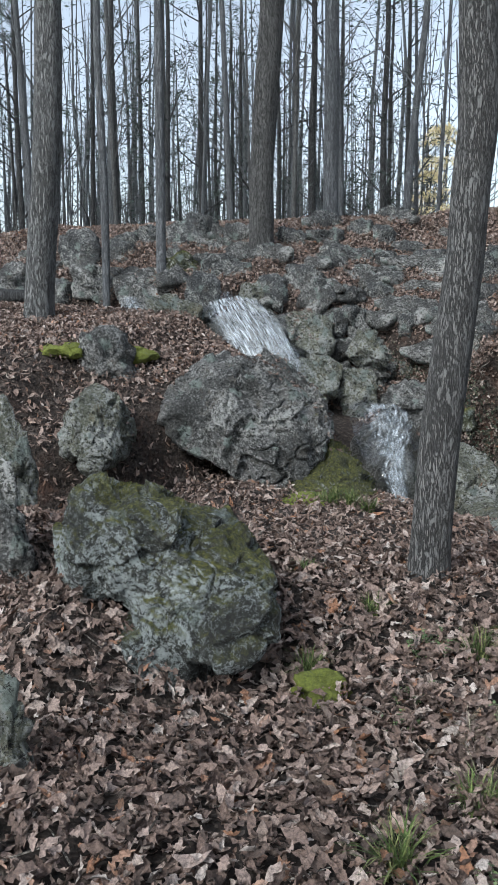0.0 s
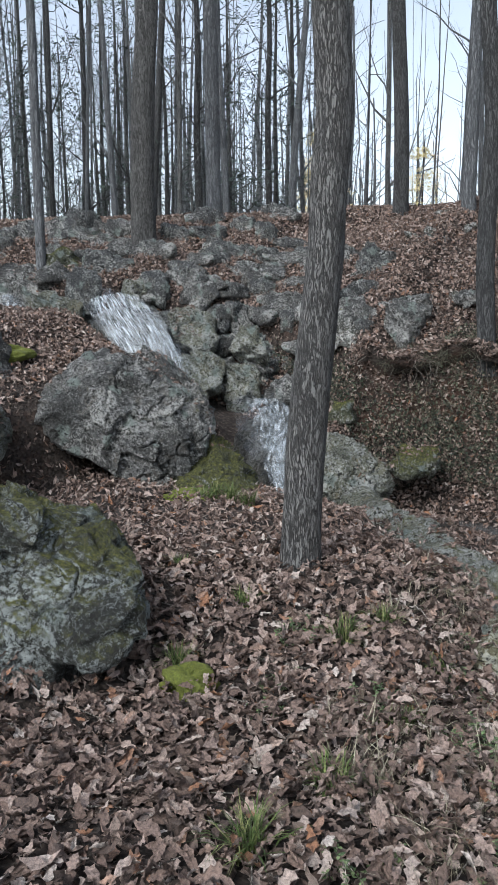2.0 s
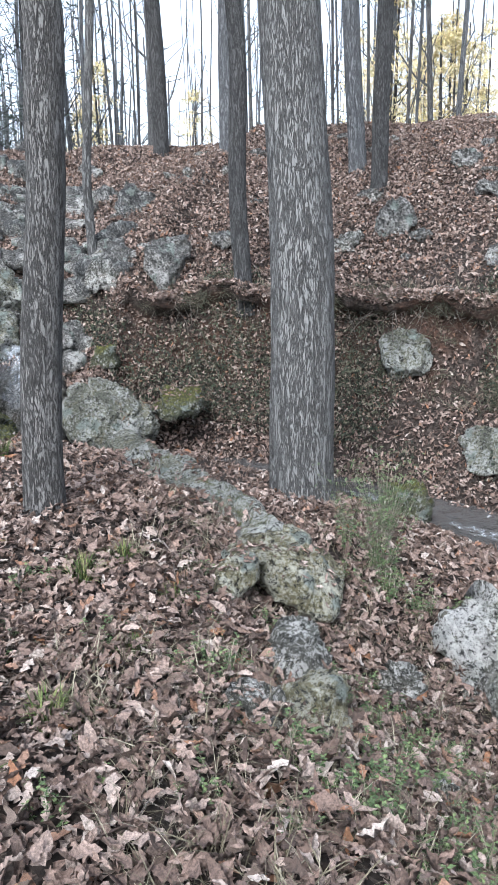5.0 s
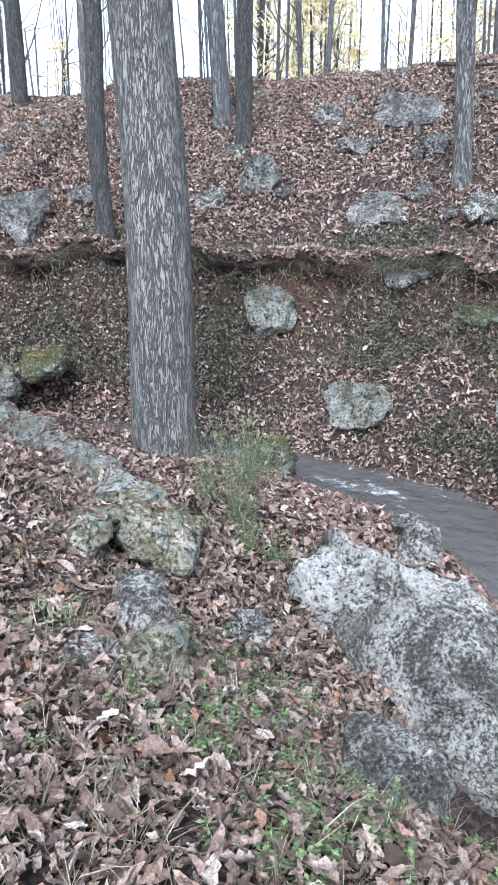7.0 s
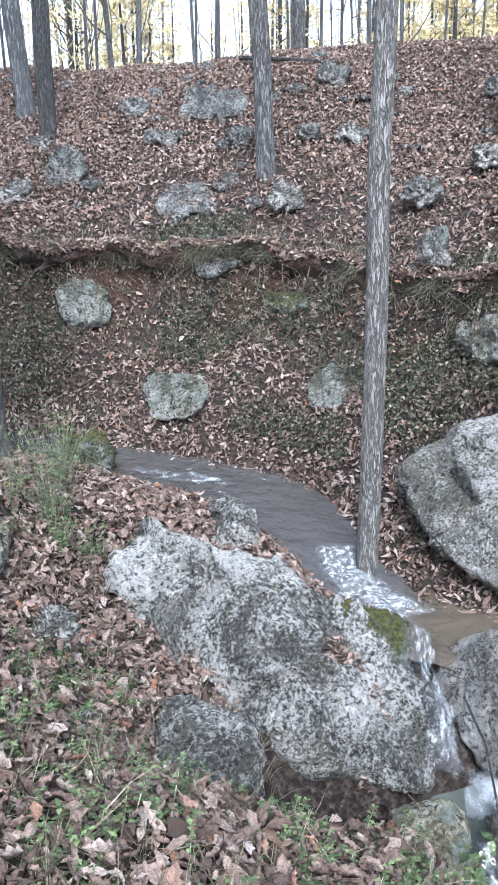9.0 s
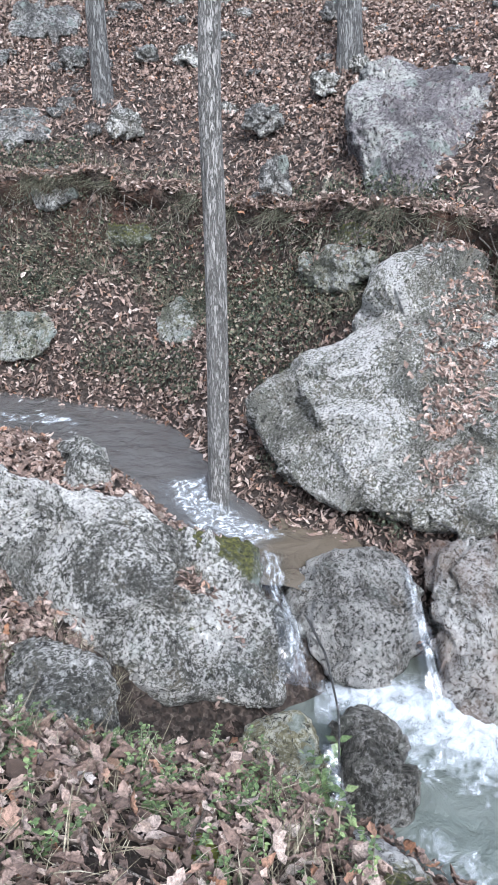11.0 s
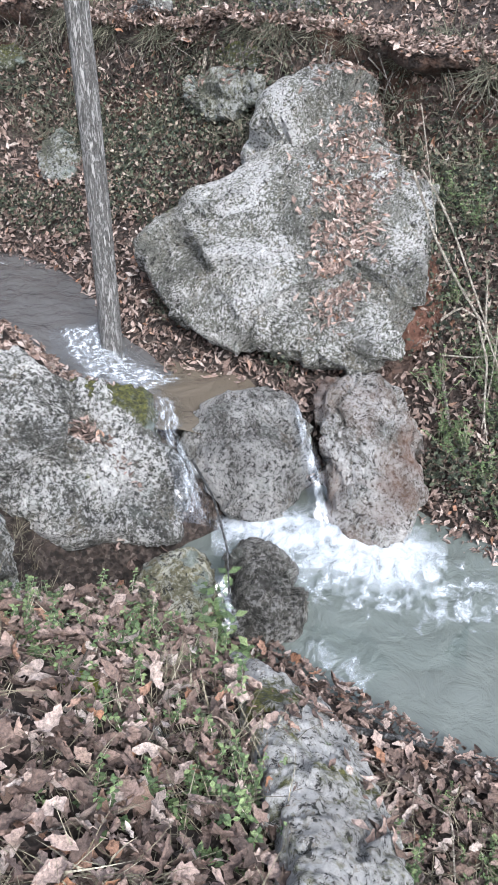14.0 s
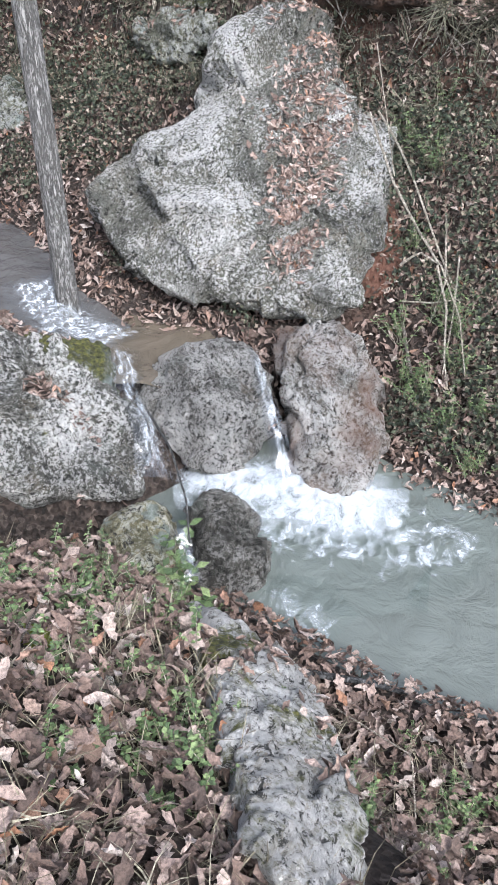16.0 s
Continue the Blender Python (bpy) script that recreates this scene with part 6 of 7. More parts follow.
# ---- fallen leaves ----
def oak_leaf(points, seed):
    """A lobed leaf 1 long, with a rib, a little curled as it dried: vertices and triangles."""
    r = np.random.RandomState(seed)
    n = points
    t = np.linspace(0, 1, n)
    half = r.uniform(0.17, 0.3) * np.sin(np.pi * (0.06 + 0.86 * t ** r.uniform(0.8, 1.4))) ** 0.8
    half *= 1 + r.uniform(0.04, 0.24) * np.where(np.arange(n) % 2, 1, -1)
    half[0], half[-1] = 0.015, 0.04
    curl, fold = r.uniform(-0.6, 1.2), r.uniform(-0.2, 1.1) + (r.uniform(0, 1) < 0.45) * 0.8
    rib = np.stack([t - 0.5, r.uniform(-0.15, 0.15) * np.sin(t * np.pi), curl * (t - r.uniform(0.3, 0.7)) ** 2], 1)
    left, right = rib.copy(), rib.copy()
    for edge, sign in ((left, 1), (right, -1)):
        a = fold * r.uniform(0.4, 1.0) + r.normal(scale=0.35, size=n)
        edge[:, 0] += 0.04 * np.where(np.arange(n) % 2, 1, -0.5) * (half > 0.1)
        edge[:, 1] += sign * half * np.cos(a) * r.uniform(0.8, 1.15, n)
        edge[:, 2] += half * np.sin(a)
    v = np.concatenate([rib, left, right])
    f = []
    for i in range(n - 1):
        f += [(i, i + 1, n + i + 1), (i, n + i + 1, n + i), (i, 2 * n + i + 1, i + 1), (i, 2 * n + i, 2 * n + i + 1)]
    return v, np.array(f)


def scatter(name, shapes, x, y, z, size, tip, mat, label, category, seed, kind="stuff", smooth=False, lean=None):
    """Many small pieces of a few shapes as one mesh."""
    r = np.random.RandomState(seed)
    n = len(x)
    pick = r.randint(len(shapes), size=n)
    vs, fs, off = [], [], 0
    yaw, tx, ty = r.uniform(0, 2 * np.pi, n), r.normal(scale=tip, size=n), r.normal(scale=tip, size=n)
    cz, sz, cx, sx, cy, sy = np.cos(yaw), np.sin(yaw), np.cos(tx), np.sin(tx), np.cos(ty), np.sin(ty)
    for k, (v, f) in enumerate(shapes):
        i = np.nonzero(pick == k)[0]
        if not len(i):
            continue
        p = v[None] * size[i][:, None, None]
        p = np.stack([p[..., 0] * cy[i][:, None] + p[..., 2] * sy[i][:, None], p[..., 1], -p[..., 0] * sy[i][:, None] + p[..., 2] * cy[i][:, None]], -1)
        p = np.stack([p[..., 0], p[..., 1] * cx[i][:, None] - p[..., 2] * sx[i][:, None], p[..., 1] * sx[i][:, None] + p[..., 2] * cx[i][:, None]], -1)
        p = np.stack([p[..., 0] * cz[i][:, None] - p[..., 1] * sz[i][:, None], p[..., 0] * sz[i][:, None] + p[..., 1] * cz[i][:, None], p[..., 2]], -1)
        if lean is not None:
            g = np.stack([lean[0][i], lean[1][i]], 1)
            m = np.linalg.norm(g, axis=1) + 1e-6
            g /= m[:, None]
            a = p[..., 0] * g[:, 0][:, None] + p[..., 1] * g[:, 1][:, None]
            c, s = 1 / np.sqrt(1 + m ** 2), m / np.sqrt(1 + m ** 2)
            fall = (c - 1)[:, None] * a - s[:, None] * p[..., 2]
            p = np.stack([p[..., 0] + fall * g[:, 0][:, None], p[..., 1] + fall * g[:, 1][:, None], p[..., 2] * c[:, None] + a * s[:, None]], -1)
        p += np.stack([x[i], y[i], z[i]], 1)[:, None]
        vs.append(p.reshape(-1, 3))
        fs.append((f[None] + off + np.arange(len(i))[:, None, None] * len(v)).reshape(-1, f.shape[1]))
        off += len(i) * len(v)
    return tagged(new(name, mesh_from(name, np.concatenate(vs), np.concatenate(fs), mat, smooth)), label, category, kind=kind)


def slope(x, y):
    """Gradient of the ground, kept within reason."""
    h = 0.07
    return [np.clip((land(x + h * (k == 0), y + h * (k == 1)) - land(x - h * (k == 0), y - h * (k == 1))) / (2 * h), -1.6, 1.6) for k in (0, 1)]


def dry_spots(n, box, seed, margin=0.0):
    """Random places in a box of the plan that are out of the water."""
    r = np.random.RandomState(seed)
    x, y = r.uniform(box[0], box[1], n), r.uniform(box[2], box[3], n)
    i, s = across(x, y)
    ok = np.abs(s) > LINE[i, 3] + margin
    return x[ok], y[ok]


# the bare crest of the pale ledge
LEDGE = [(2.66, 0.60), (2.56, 0.33), (2.47, 0.10), (2.31, -0.06), (2.13, -0.2), (1.95, -0.28)]
LEAVES_FINE = [oak_leaf(8, s) for s in range(30)]
LEAVES_COARSE = [oak_leaf(4, s) for s in range(10)]
LEAVES_FAR = []
for k in range(8):
    q = np.random.RandomState(k + 40)
    LEAVES_FAR.append((np.array([(-0.5, 0, q.uniform(-0.1, 0.15)), (q.uniform(-0.15, 0.15), q.uniform(0.2, 0.36), q.uniform(0, 0.3)), (0.5, 0, q.uniform(-0.1, 0.2)), (q.uniform(-0.15, 0.15), -q.uniform(0.2, 0.36), q.uniform(0, 0.3))]), np.array([(0, 2, 1), (0, 3, 2)])))
r = np.random.RandomState(5)
for nm, box, dens, shapes, lo, hi, sd in (("leaf_litter", (-1.8, 3.4, -1.2, 5.2), 1300, LEAVES_FINE, 0.035, 0.115, 1), ("leaf_litter", (-2.5, 7.5, -1.5, 7.5), 760, LEAVES_COARSE, 0.035, 0.1, 2), ("leaf_litter", (-5.5, 11.5, 1.0, 14.5), 1900, LEAVES_FAR, 0.03, 0.08, 3), ("leaf_litter", (1.5, 8.5, -1.0, 9.0), 900, LEAVES_FAR, 0.03, 0.075, 6)):
    n = int((box[1] - box[0]) * (box[3] - box[2]) * dens)
    x, y = dry_spots(n, box, sd, -0.02)
    if sd == 1:
        keep = (np.hypot(x - 0.6, y + 0.35) > 0.85) & ((x > 0.9) | (y > 1.0)) & (x > -0.45 * y - 0.1)
        for (ax, ay), (bx, by) in zip(LEDGE, LEDGE[1:]):
            k = np.clip(((x - ax) * (bx - ax) + (y - ay) * (by - ay)) / ((bx - ax) ** 2 + (by - ay) ** 2), 0, 1)
            keep &= np.hypot(x - ax - k * (bx - ax), y - ay - k * (by - ay)) > 0.12
        x, y = x[keep], y[keep]
    if sd == 2:
        keep = ~((x > -2.2) & (x < 3.4) & (y > -1.2) & (y < 5.2)) & ~((x < -2.2) & (y < 7)) & ~((x > 7) & (y < 1))
        x, y = x[keep], y[keep]
    if sd == 3:
        keep = ~((x > -2.5) & (x < 7.5) & (y < 7.5)) & ~((x < -2.5) & (y < 7))
        x, y = x[keep], y[keep]
    if sd == 6:
        i, s = across(x, y)
        keep = (s > LINE[i, 3]) & (s < LINE[i, 9] + 0.1)
        x, y = x[keep], y[keep]
    keep = (np.hypot(x - 3.12, y - 1.95) > 0.5) & (np.hypot(x - 2.85, y - 1.62) > 0.3)
    x, y = x[keep], y[keep]
    tilt = slope(x, y)
    z = land(x, y) + r.uniform(0.0, 0.085 if sd == 1 else 0.06, len(x)) * np.sqrt(1 + tilt[0] ** 2 + tilt[1] ** 2)
    scatter(nm, shapes, x, y, z, lo + (hi - lo) * r.beta(1.3, 2.2, len(x)), 0.55 if sd == 1 else 0.85, DRY_LEAF, "thick carpet of curled brown oak leaves", "leaves", sd, smooth=True, lean=tilt)

# thinner litter over the rest of the near wood floor
x, y = dry_spots(110000, (-7.0, 4.5, -6.0, 8.0), 17, 0.1)
covered = (x > -1.8) & (x < 3.4) & (y > -1.2) & (y < 5.2) & (np.hypot(x - 0.6, y + 0.35) > 0.85) & ((x > 0.9) | (y > 1.0)) & (x > -0.45 * y - 0.1)
shelf = np.min([np.hypot(x - a, y - b) for a, b in LEDGE], axis=0) < 0.25
keep = ~covered & ~shelf & ~((x > -2.5) & (y > 5.2))
x, y = x[keep], y[keep]
scatter("leaf_litter", LEAVES_FAR, x, y, land(x, y) + r.uniform(0.01, 0.05, len(x)), r.uniform(0.04, 0.1, len(x)), 0.6, DRY_LEAF, "carpet of brown oak leaves on the wood floor", "leaves", 18, smooth=True, lean=slope(x, y))

# leaves caught on the boulders
from mathutils.bvhtree import BVHTree
caught = []
for ob in [o for o in scene.objects if o.name.startswith("boulder") and o.data.materials[0] in (ROCK_GREEN, ROCK_GREY, ROCK_MOSS, ROCK_SPOTTED, ROCK_LEDGE)]:
    me = ob.data
    tree_of = BVHTree.FromPolygons([ob.matrix_world @ v.co for v in me.vertices], [p.vertices[:] for p in me.polygons])
    box = np.array([ob.matrix_world @ Vector(c) for c in ob.bound_box])
    lo, hi = box.min(0), box.max(0)
    for _ in range(int(1000 * (hi[0] - lo[0]) * (hi[1] - lo[1]))):
        x, y = r.uniform(lo[0], hi[0]), r.uniform(lo[1], hi[1])
        hit = tree_of.ray_cast(Vector((x, y, hi[2] + 1)), Vector((0, 0, -1)))
        if hit[0] is None:
            continue
        nz = hit[1].z
        drift = fractal(np.array([[x * 2.2, y * 2.2, 0.5]]), 3, 61)[0]
        if nz > 0.72 and drift > (0.0 if me.materials[0] == ROCK_LEDGE else 0.3):
            caught.append((x, y, hit[0].z + 0.006, -hit[1].x / nz, -hit[1].y / nz))
c = np.array(caught)
scatter("leaf_litter", LEAVES_COARSE, c[:, 0], c[:, 1], c[:, 2], r.uniform(0.03, 0.065, len(c)), 0.25, DRY_LEAF, "brown leaves caught in the hollows of the boulders", "leaves", 4, smooth=True, lean=[c[:, 3], c[:, 4]])

# leaves drifted into the gully of the humped boulder
hump = next(o for o in scene.objects if "humped" in o.get("label", ""))
tree_of = BVHTree.FromPolygons([hump.matrix_world @ v.co for v in hump.data.vertices], [p.vertices[:] for p in hump.data.polygons])
drift = []
for _ in range(1500):
    u = r.uniform(0, 1)
    x = np.interp(u, [0, 0.5, 1], [6.58, 5.76, 5.14]) + r.normal(scale=0.2 - 0.13 * u)
    y = np.interp(u, [0, 0.5, 1], [2.03, 1.75, 1.53]) + r.normal(scale=0.2 - 0.13 * u)
    hit = tree_of.ray_cast(Vector((x, y, 3)), Vector((0, 0, -1)))
    if hit[0] is not None and hit[1].z > 0.2:
        drift.append((hit[0].x, hit[0].y, hit[0].z + 0.006, -hit[1].x / hit[1].z, -hit[1].y / hit[1].z))
c = np.array(drift)
scatter("leaf_litter", LEAVES_COARSE, c[:, 0], c[:, 1], c[:, 2], r.uniform(0.035, 0.075, len(c)), 0.35, DRY_LEAF, "brown leaves drifted into the boulder's gully", "leaves", 14, smooth=True, lean=[c[:, 3], c[:, 4]])

# leaves and roots on the lip of the bank
r = np.random.RandomState(505)
c = lip_spots[r.randint(len(lip_spots), size=16000)] + np.c_[r.normal(scale=0.05, size=(16000, 2)), r.uniform(0.01, 0.06, 16000)]
scatter("leaf_litter", LEAVES_COARSE, c[:, 0], c[:, 1], c[:, 2], r.uniform(0.03, 0.075, len(c)), 0.6, DRY_LEAF, "brown leaves lying along the lip of the bank", "leaves", 15, smooth=True)
roots = []
for q, side in LIPS:
    for _ in range(len(q) // 2):
        k = r.randint(len(q))
        a = np.r_[q[k] - side[k] * r.uniform(0.02, 0.2), 0]
        a[2] = land1(*(q[k] + side[k] * 0.1)) - r.uniform(0.0, 0.12)
        fall = r.uniform(0.08, 0.4)
        b = np.array([*(r.normal(scale=0.12, size=2) - side[k] * r.uniform(0.0, 0.12)), -fall])
        u = np.linspace(0, 1, 5)[:, None]
        roots.append(tube(a + b * u + np.r_[r.normal(scale=0.05, size=2), 0] * np.sin(u * 3.1), np.linspace(r.uniform(0.002, 0.008), 0.0015, 5), 4, 1))
v, f = join(roots)
tagged(new("roots", mesh_from("roots", v, f, TWIG)), "fine roots and dead stems dangling from the bank's lip", "roots", kind="stuff")

# ---- undergrowth ----
def blade_mesh(n, tall, lean, width, seed):
    """A tuft of bent grass blades."""
    r = np.random.RandomState(seed)
    vs, fs = [], []
    for k in range(n):
        az, out, h = r.uniform(0, 6.283), lean * r.uniform(0.2, 1.2), tall * r.uniform(0.5, 1.1)
        base = r.normal(scale=0.025, size=2)
        go = np.array([np.cos(az), np.sin(az)])
        sd = np.array([-go[1], go[0]]) * width * r.uniform(0.6, 1.3)
        for u in (0, 0.4, 0.75, 1.0):
            p = base + go * out * u ** 1.7
            z = h * (u - 0.45 * u ** 3 * out / lean)
            w = sd * (1 - u) ** 0.7
            vs += [(p[0] - w[0], p[1] - w[1], z), (p[0] + w[0], p[1] + w[1], z)]
        b = k * 8
        fs += [(b + i, b + i + 1, b + i + 3, b + i + 2) for i in (0, 2, 4)]
    return np.array(vs), np.array(fs)


def tuft(name, n, tall, lean, width, mat, seed, label, category="grass"):
    v, f = blade_mesh(n, tall, lean, width, seed)
    ob = new(name, mesh_from(name, v, f, mat))
    ob.location = (0, 0, -60)
    return tagged(ob, label, category, "grass tufts")


def weed_mesh(stems, tall, leaf, seed):
    """Soft stems with pairs of pointed leaves."""
    r = np.random.RandomState(seed)
    lv, lf, sv = [], [], []
    n = 0
    for _ in range(stems):
        az, out = r.uniform(0, 6.283), r.uniform(0.1, 0.9)
        h = tall * r.uniform(0.5, 1.1)
        foot = np.r_[r.normal(scale=0.035, size=2), -0.01]
        u = np.linspace(0, 1, 7)[:, None]
        line = foot + u * np.array([np.cos(az) * out * h, np.sin(az) * out * h, h]) + u ** 2 * np.array([0, 0, -0.2 * h * out])
        sv.append(tube(line, np.linspace(0.0022, 0.001, 7), 3, 1))
        for i in range(2, 7):
            for side in (0, 1, 2):
                a = az + side * 2.1 + i * 1.2 + r.normal(scale=0.3)
                s = leaf * r.uniform(0.6, 1.25)
                d = np.array([np.cos(a), np.sin(a), r.uniform(-0.2, 0.6)])
                q = np.array([-np.sin(a), np.cos(a), 0]) * 0.32
                c = line[i]
                lv += [c, c + (d * 0.45 + q) * s, c + (d + (0, 0, -0.15)) * s, c + (d * 0.45 - q) * s]
                lf.append((n, n + 1, n + 2, n + 3))
                n += 4
    return np.array(lv), np.array(lf), sv


def weed(name, stems, tall, leaf, mat, seed, label):
    lv, lf, sv = weed_mesh(stems, tall, leaf, seed)
    v, f = join([(lv, lf), *sv])
    me = mesh_from(name, v, f, mat)
    me.materials.append(VINE)
    me.polygons.foreach_set("material_index", (np.arange(len(f)) >= len(lf)).astype(np.int32))
    ob = new(name, me)
    ob.location = (0, 0, -60)
    return tagged(ob, label, "plant", "green weeds")


rng = np.random.RandomState(31)
tufts = [tuft("grass_tuft", 90, 0.22, 0.17, 0.0045, GRASS, 1, "tuft of green grass among brown leaves"), tuft("grass_tuft", 80, 0.17, 0.15, 0.0045, GRASS, 2, "low tuft of green grass among brown leaves")]
for x, y, k, s in ((0.27, 3.5, 0, 0.9), (0.75, 2.42, 1, 1.0), (0.42, 2.08, 0, 1.0), (0.64, 4.01, 1, 0.8), (0.32, 4.44, 1, 0.8), (1.08, 3.59, 0, 0.9), (0.82, 6.42, 0, 1.0), (0.71, 6.6, 0, 1.0), (0.6, 6.5, 1, 1.0), (0.95, 6.3, 1, 1.0), (1.31, 3.74, 0, 0.8), (1.43, 3.27, 1, 0.8), (1.12, 2.79, 1, 0.7)):
    t = copy_thing(tufts[k], pose(x, y, land1(x, y), 0, 0, rng.uniform(0, 360)))
    t.scale = (s, s, s)
weeds = [weed("weed", 8, 0.13, 0.018, GREEN_LEAF, k, "low green weed with small pointed leaves") for k in range(3)]
tall_weeds = [weed("weed", 20, 0.28, 0.022, GREEN_LEAF, 10 + k, "bushy green weed with pointed leaves") for k in range(2)]
places = []
for cx, cy, n, sp in ((2.33, 2.84, 4, 0.2), (2.45, 2.1, 7, 0.22), (2.57, 2.67, 4, 0.15), (1.45, 1.4, 6, 0.35), (1.64, 2.39, 5, 0.22), (2.23, 1.35, 9, 0.3), (2.45, 1.1, 9, 0.25), (1.75, 1.3, 9, 0.35), (2.0, 2.33, 4, 0.2), (2.29, 0.9, 8, 0.25), (2.1, 0.55, 5, 0.2), (1.9, 0.26, 6, 0.15), (2.0, 0.08, 5, 0.12), (2.6, 1.4, 8, 0.22), (2.4, -0.3, 6, 0.2), (3.1, 3.9, 5, 0.25), (1.3, 3.4, 5, 0.4), (0.9, 3.2, 4, 0.5), (2.0, 1.8, 7, 0.3), (1.1, 2.4, 3, 0.4), (2.75, 1.6, 8, 0.2), (2.9, 1.1, 8, 0.15), (2.5, 1.75, 6, 0.15), (2.7, -0.45, 10, 0.18), (2.2, 2.9, 5, 0.25), (1.95, 2.05, 6, 0.25), (2.0, 2.6, 6, 0.2), (1.7, 1.85, 6, 0.25), (1.65, 1.5, 5, 0.2), (2.3, 1.65, 6, 0.2), (1.5, 2.7, 4, 0.25)):
    places += [(cx + rng.normal(scale=sp), cy + rng.normal(scale=sp)) for _ in range(max(2, (3 * n) // 2))]
for x, y in places:
    t = copy_thing(weeds[rng.randint(3)], pose(x, y, land1(x, y), 0, 0, rng.uniform(0, 360)))
    t.scale = (rng.uniform(0.6, 1.2),) * 3
for x, y, s in ((2.5, 2.2, 0.7), (3.0, 4.1, 1.0), (2.9, 3.85, 1.1), (2.8, 4.2, 0.9), (3.05, 3.7, 0.9), (5.1, 0.6, 1.1), (5.2, 0.75, 1.0), (4.95, 0.4, 0.9), (4.75, 0.2, 0.8), (2.7, 1.35, 0.7), (1.75, 2.45, 0.6), (2.85, 1.25, 0.8), (5.4, 0.9, 1.1), (5.6, 0.72, 1.0), (5.3, 0.5, 1.0), (5.05, 0.25, 0.9), (5.75, 1.0, 0.9), (6.3, 1.3, 1.0), (6.5, 1.15, 1.1)):
    t = copy_thing(tall_weeds[rng.randint(2)], pose(x, y, land1(x, y), 0, 0, rng.uniform(0, 360)))
    t.scale = (s, s, s)
bramble = weed("bramble", 13, 0.45, 0.062, GREEN_LEAF, 21, "leafy green bramble growing before the fall")
t = copy_thing(bramble, pose(3.12, 1.08, land1(3.12, 1.08), 0, 0, 40))
# feathery shrub in front of the oak
shrub = weed("shrub", 34, 0.85, 0.042, GREEN_LEAF, 33, "feathery green shrub beside the oak's foot")
t = copy_thing(shrub, pose(2.95, 4.0, land1(2.95, 4.0), 0, 0, 0))
t.scale = (0.55, 0.55, 1.0)
for x, y, a, w, h in ((3.45, 4.75, 90, 0.5, 0.8), (3.2, 4.35, 200, 0.5, 0.85), (3.3, 4.55, 130, 0.4, 0.7), (3.0, 4.5, 30, 0.35, 0.7), (5.5, 0.6, 70, 0.5, 0.5), (6.1, 1.0, 10, 0.6, 0.5)):
    t = copy_thing(shrub, pose(x, y, land1(x, y), 0, 0, a))
    t.scale = (w, w, h)
for k in tufts + weeds + tall_weeds + [bramble, shrub]:
    for o in list(k.children_recursive) + [k]:
        bpy.data.objects.remove(o)

# evergreen creeper over the bank, thick in patches
SMALL = [(np.array([(-0.5, 0, 0), (0, 0.3, 0.08), (0.5, 0, -0.05), (0, -0.3, 0.08)]), np.array([(0, 1, 2, 3)])), (np.array([(-0.5, 0, 0), (-0.1, 0.36, 0.1), (0.5, 0, -0.1), (-0.1, -0.36, 0.1)]), np.array([(0, 1, 2, 3)]))]
r = np.random.RandomState(8)
x, y = r.uniform(1.5, 9.0, 360000), r.uniform(-1.5, 10.0, 360000)
i, s = across(x, y)
clump = fractal(np.stack([x * 1.5, y * 1.5, x * 0], 1), 3, 21)
lip = LINE[i, 9]
over = 0.35 * smooth01(0.0, 0.5, fractal(np.stack([x * 1.1, y * 1.1, x * 0], 1), 2, 88)) - 0.06
on_bank = (s > LINE[i, 3] + 0.25) & (s < lip + over) & (clump + 0.5 * smooth01(0.6, 1.0, s / lip) + 0.25 * (y < 1.2) > -0.02)
x, y = x[on_bank], y[on_bank]
scatter("creeper", SMALL, x, y, land(x, y) + r.uniform(0.02, 0.2, len(x)) + 0.1 * np.clip(clump[on_bank], 0, 1), r.uniform(0.018, 0.045, len(x)), 0.9, IVY_LEAF, "dark evergreen creeper trailing over the bank", "creeper", 3, lean=slope(x, y))
# straw-coloured grass hanging from the bank's lip
blades = [blade_mesh(9, 0.2, 0.2, 0.003, 40 + k) for k in range(4)]
x, y = r.uniform(3.0, 9.0, 16000), r.uniform(-1.5, 9.5, 16000)
i, s = across(x, y)
keep = (np.abs(s - LINE[i, 9] + 0.1) < 0.3) & (fractal(np.stack([x * 2, y * 2, x * 0], 1), 2, 33) > -0.1)
x, y = x[keep], y[keep]
scatter("hanging_grass", blades, x, y, land(x, y) + 0.05, r.uniform(0.6, 1.3, len(x)), 0.9, HANGING, "dry grass hanging from the lip of the bank", "grass", 6)
x, y = dry_spots(1500, (0.8, 3.2, -0.8, 4.5), 60, 0.3)
keep = fractal(np.stack([x, y, x * 0], 1), 2, 44) > -0.1
x, y = x[keep], y[keep]
scatter("dry_grass", blades, x, y, land(x, y), r.uniform(0.5, 1.0, len(x)), 0.35, STRAW, "thin dry grass among the leaves", "grass", 7)

# tufts that droop over the lip
droop = tuft("hanging_tuft", 60, 0.24, 0.22, 0.0028, HANGING, 9, "dry grass tuft drooping over the bank's lip")
for k in range(120):
    q, side = LIPS[r.randint(len(LIPS))]
    i = r.randint(len(q))
    x, y = q[i] - side[i] * r.uniform(-0.05, 0.15)
    top = land1(*(q[i] + side[i] * 0.1)) + r.uniform(0.0, 0.06)
    t = copy_thing(droop, pose(x, y, top, r.uniform(95, 135), 0, math.degrees(math.atan2(-side[i][0], side[i][1])) + r.uniform(-35, 35)))
    t.scale = (r.uniform(0.6, 1.3),) * 3
bpy.data.objects.remove(droop)

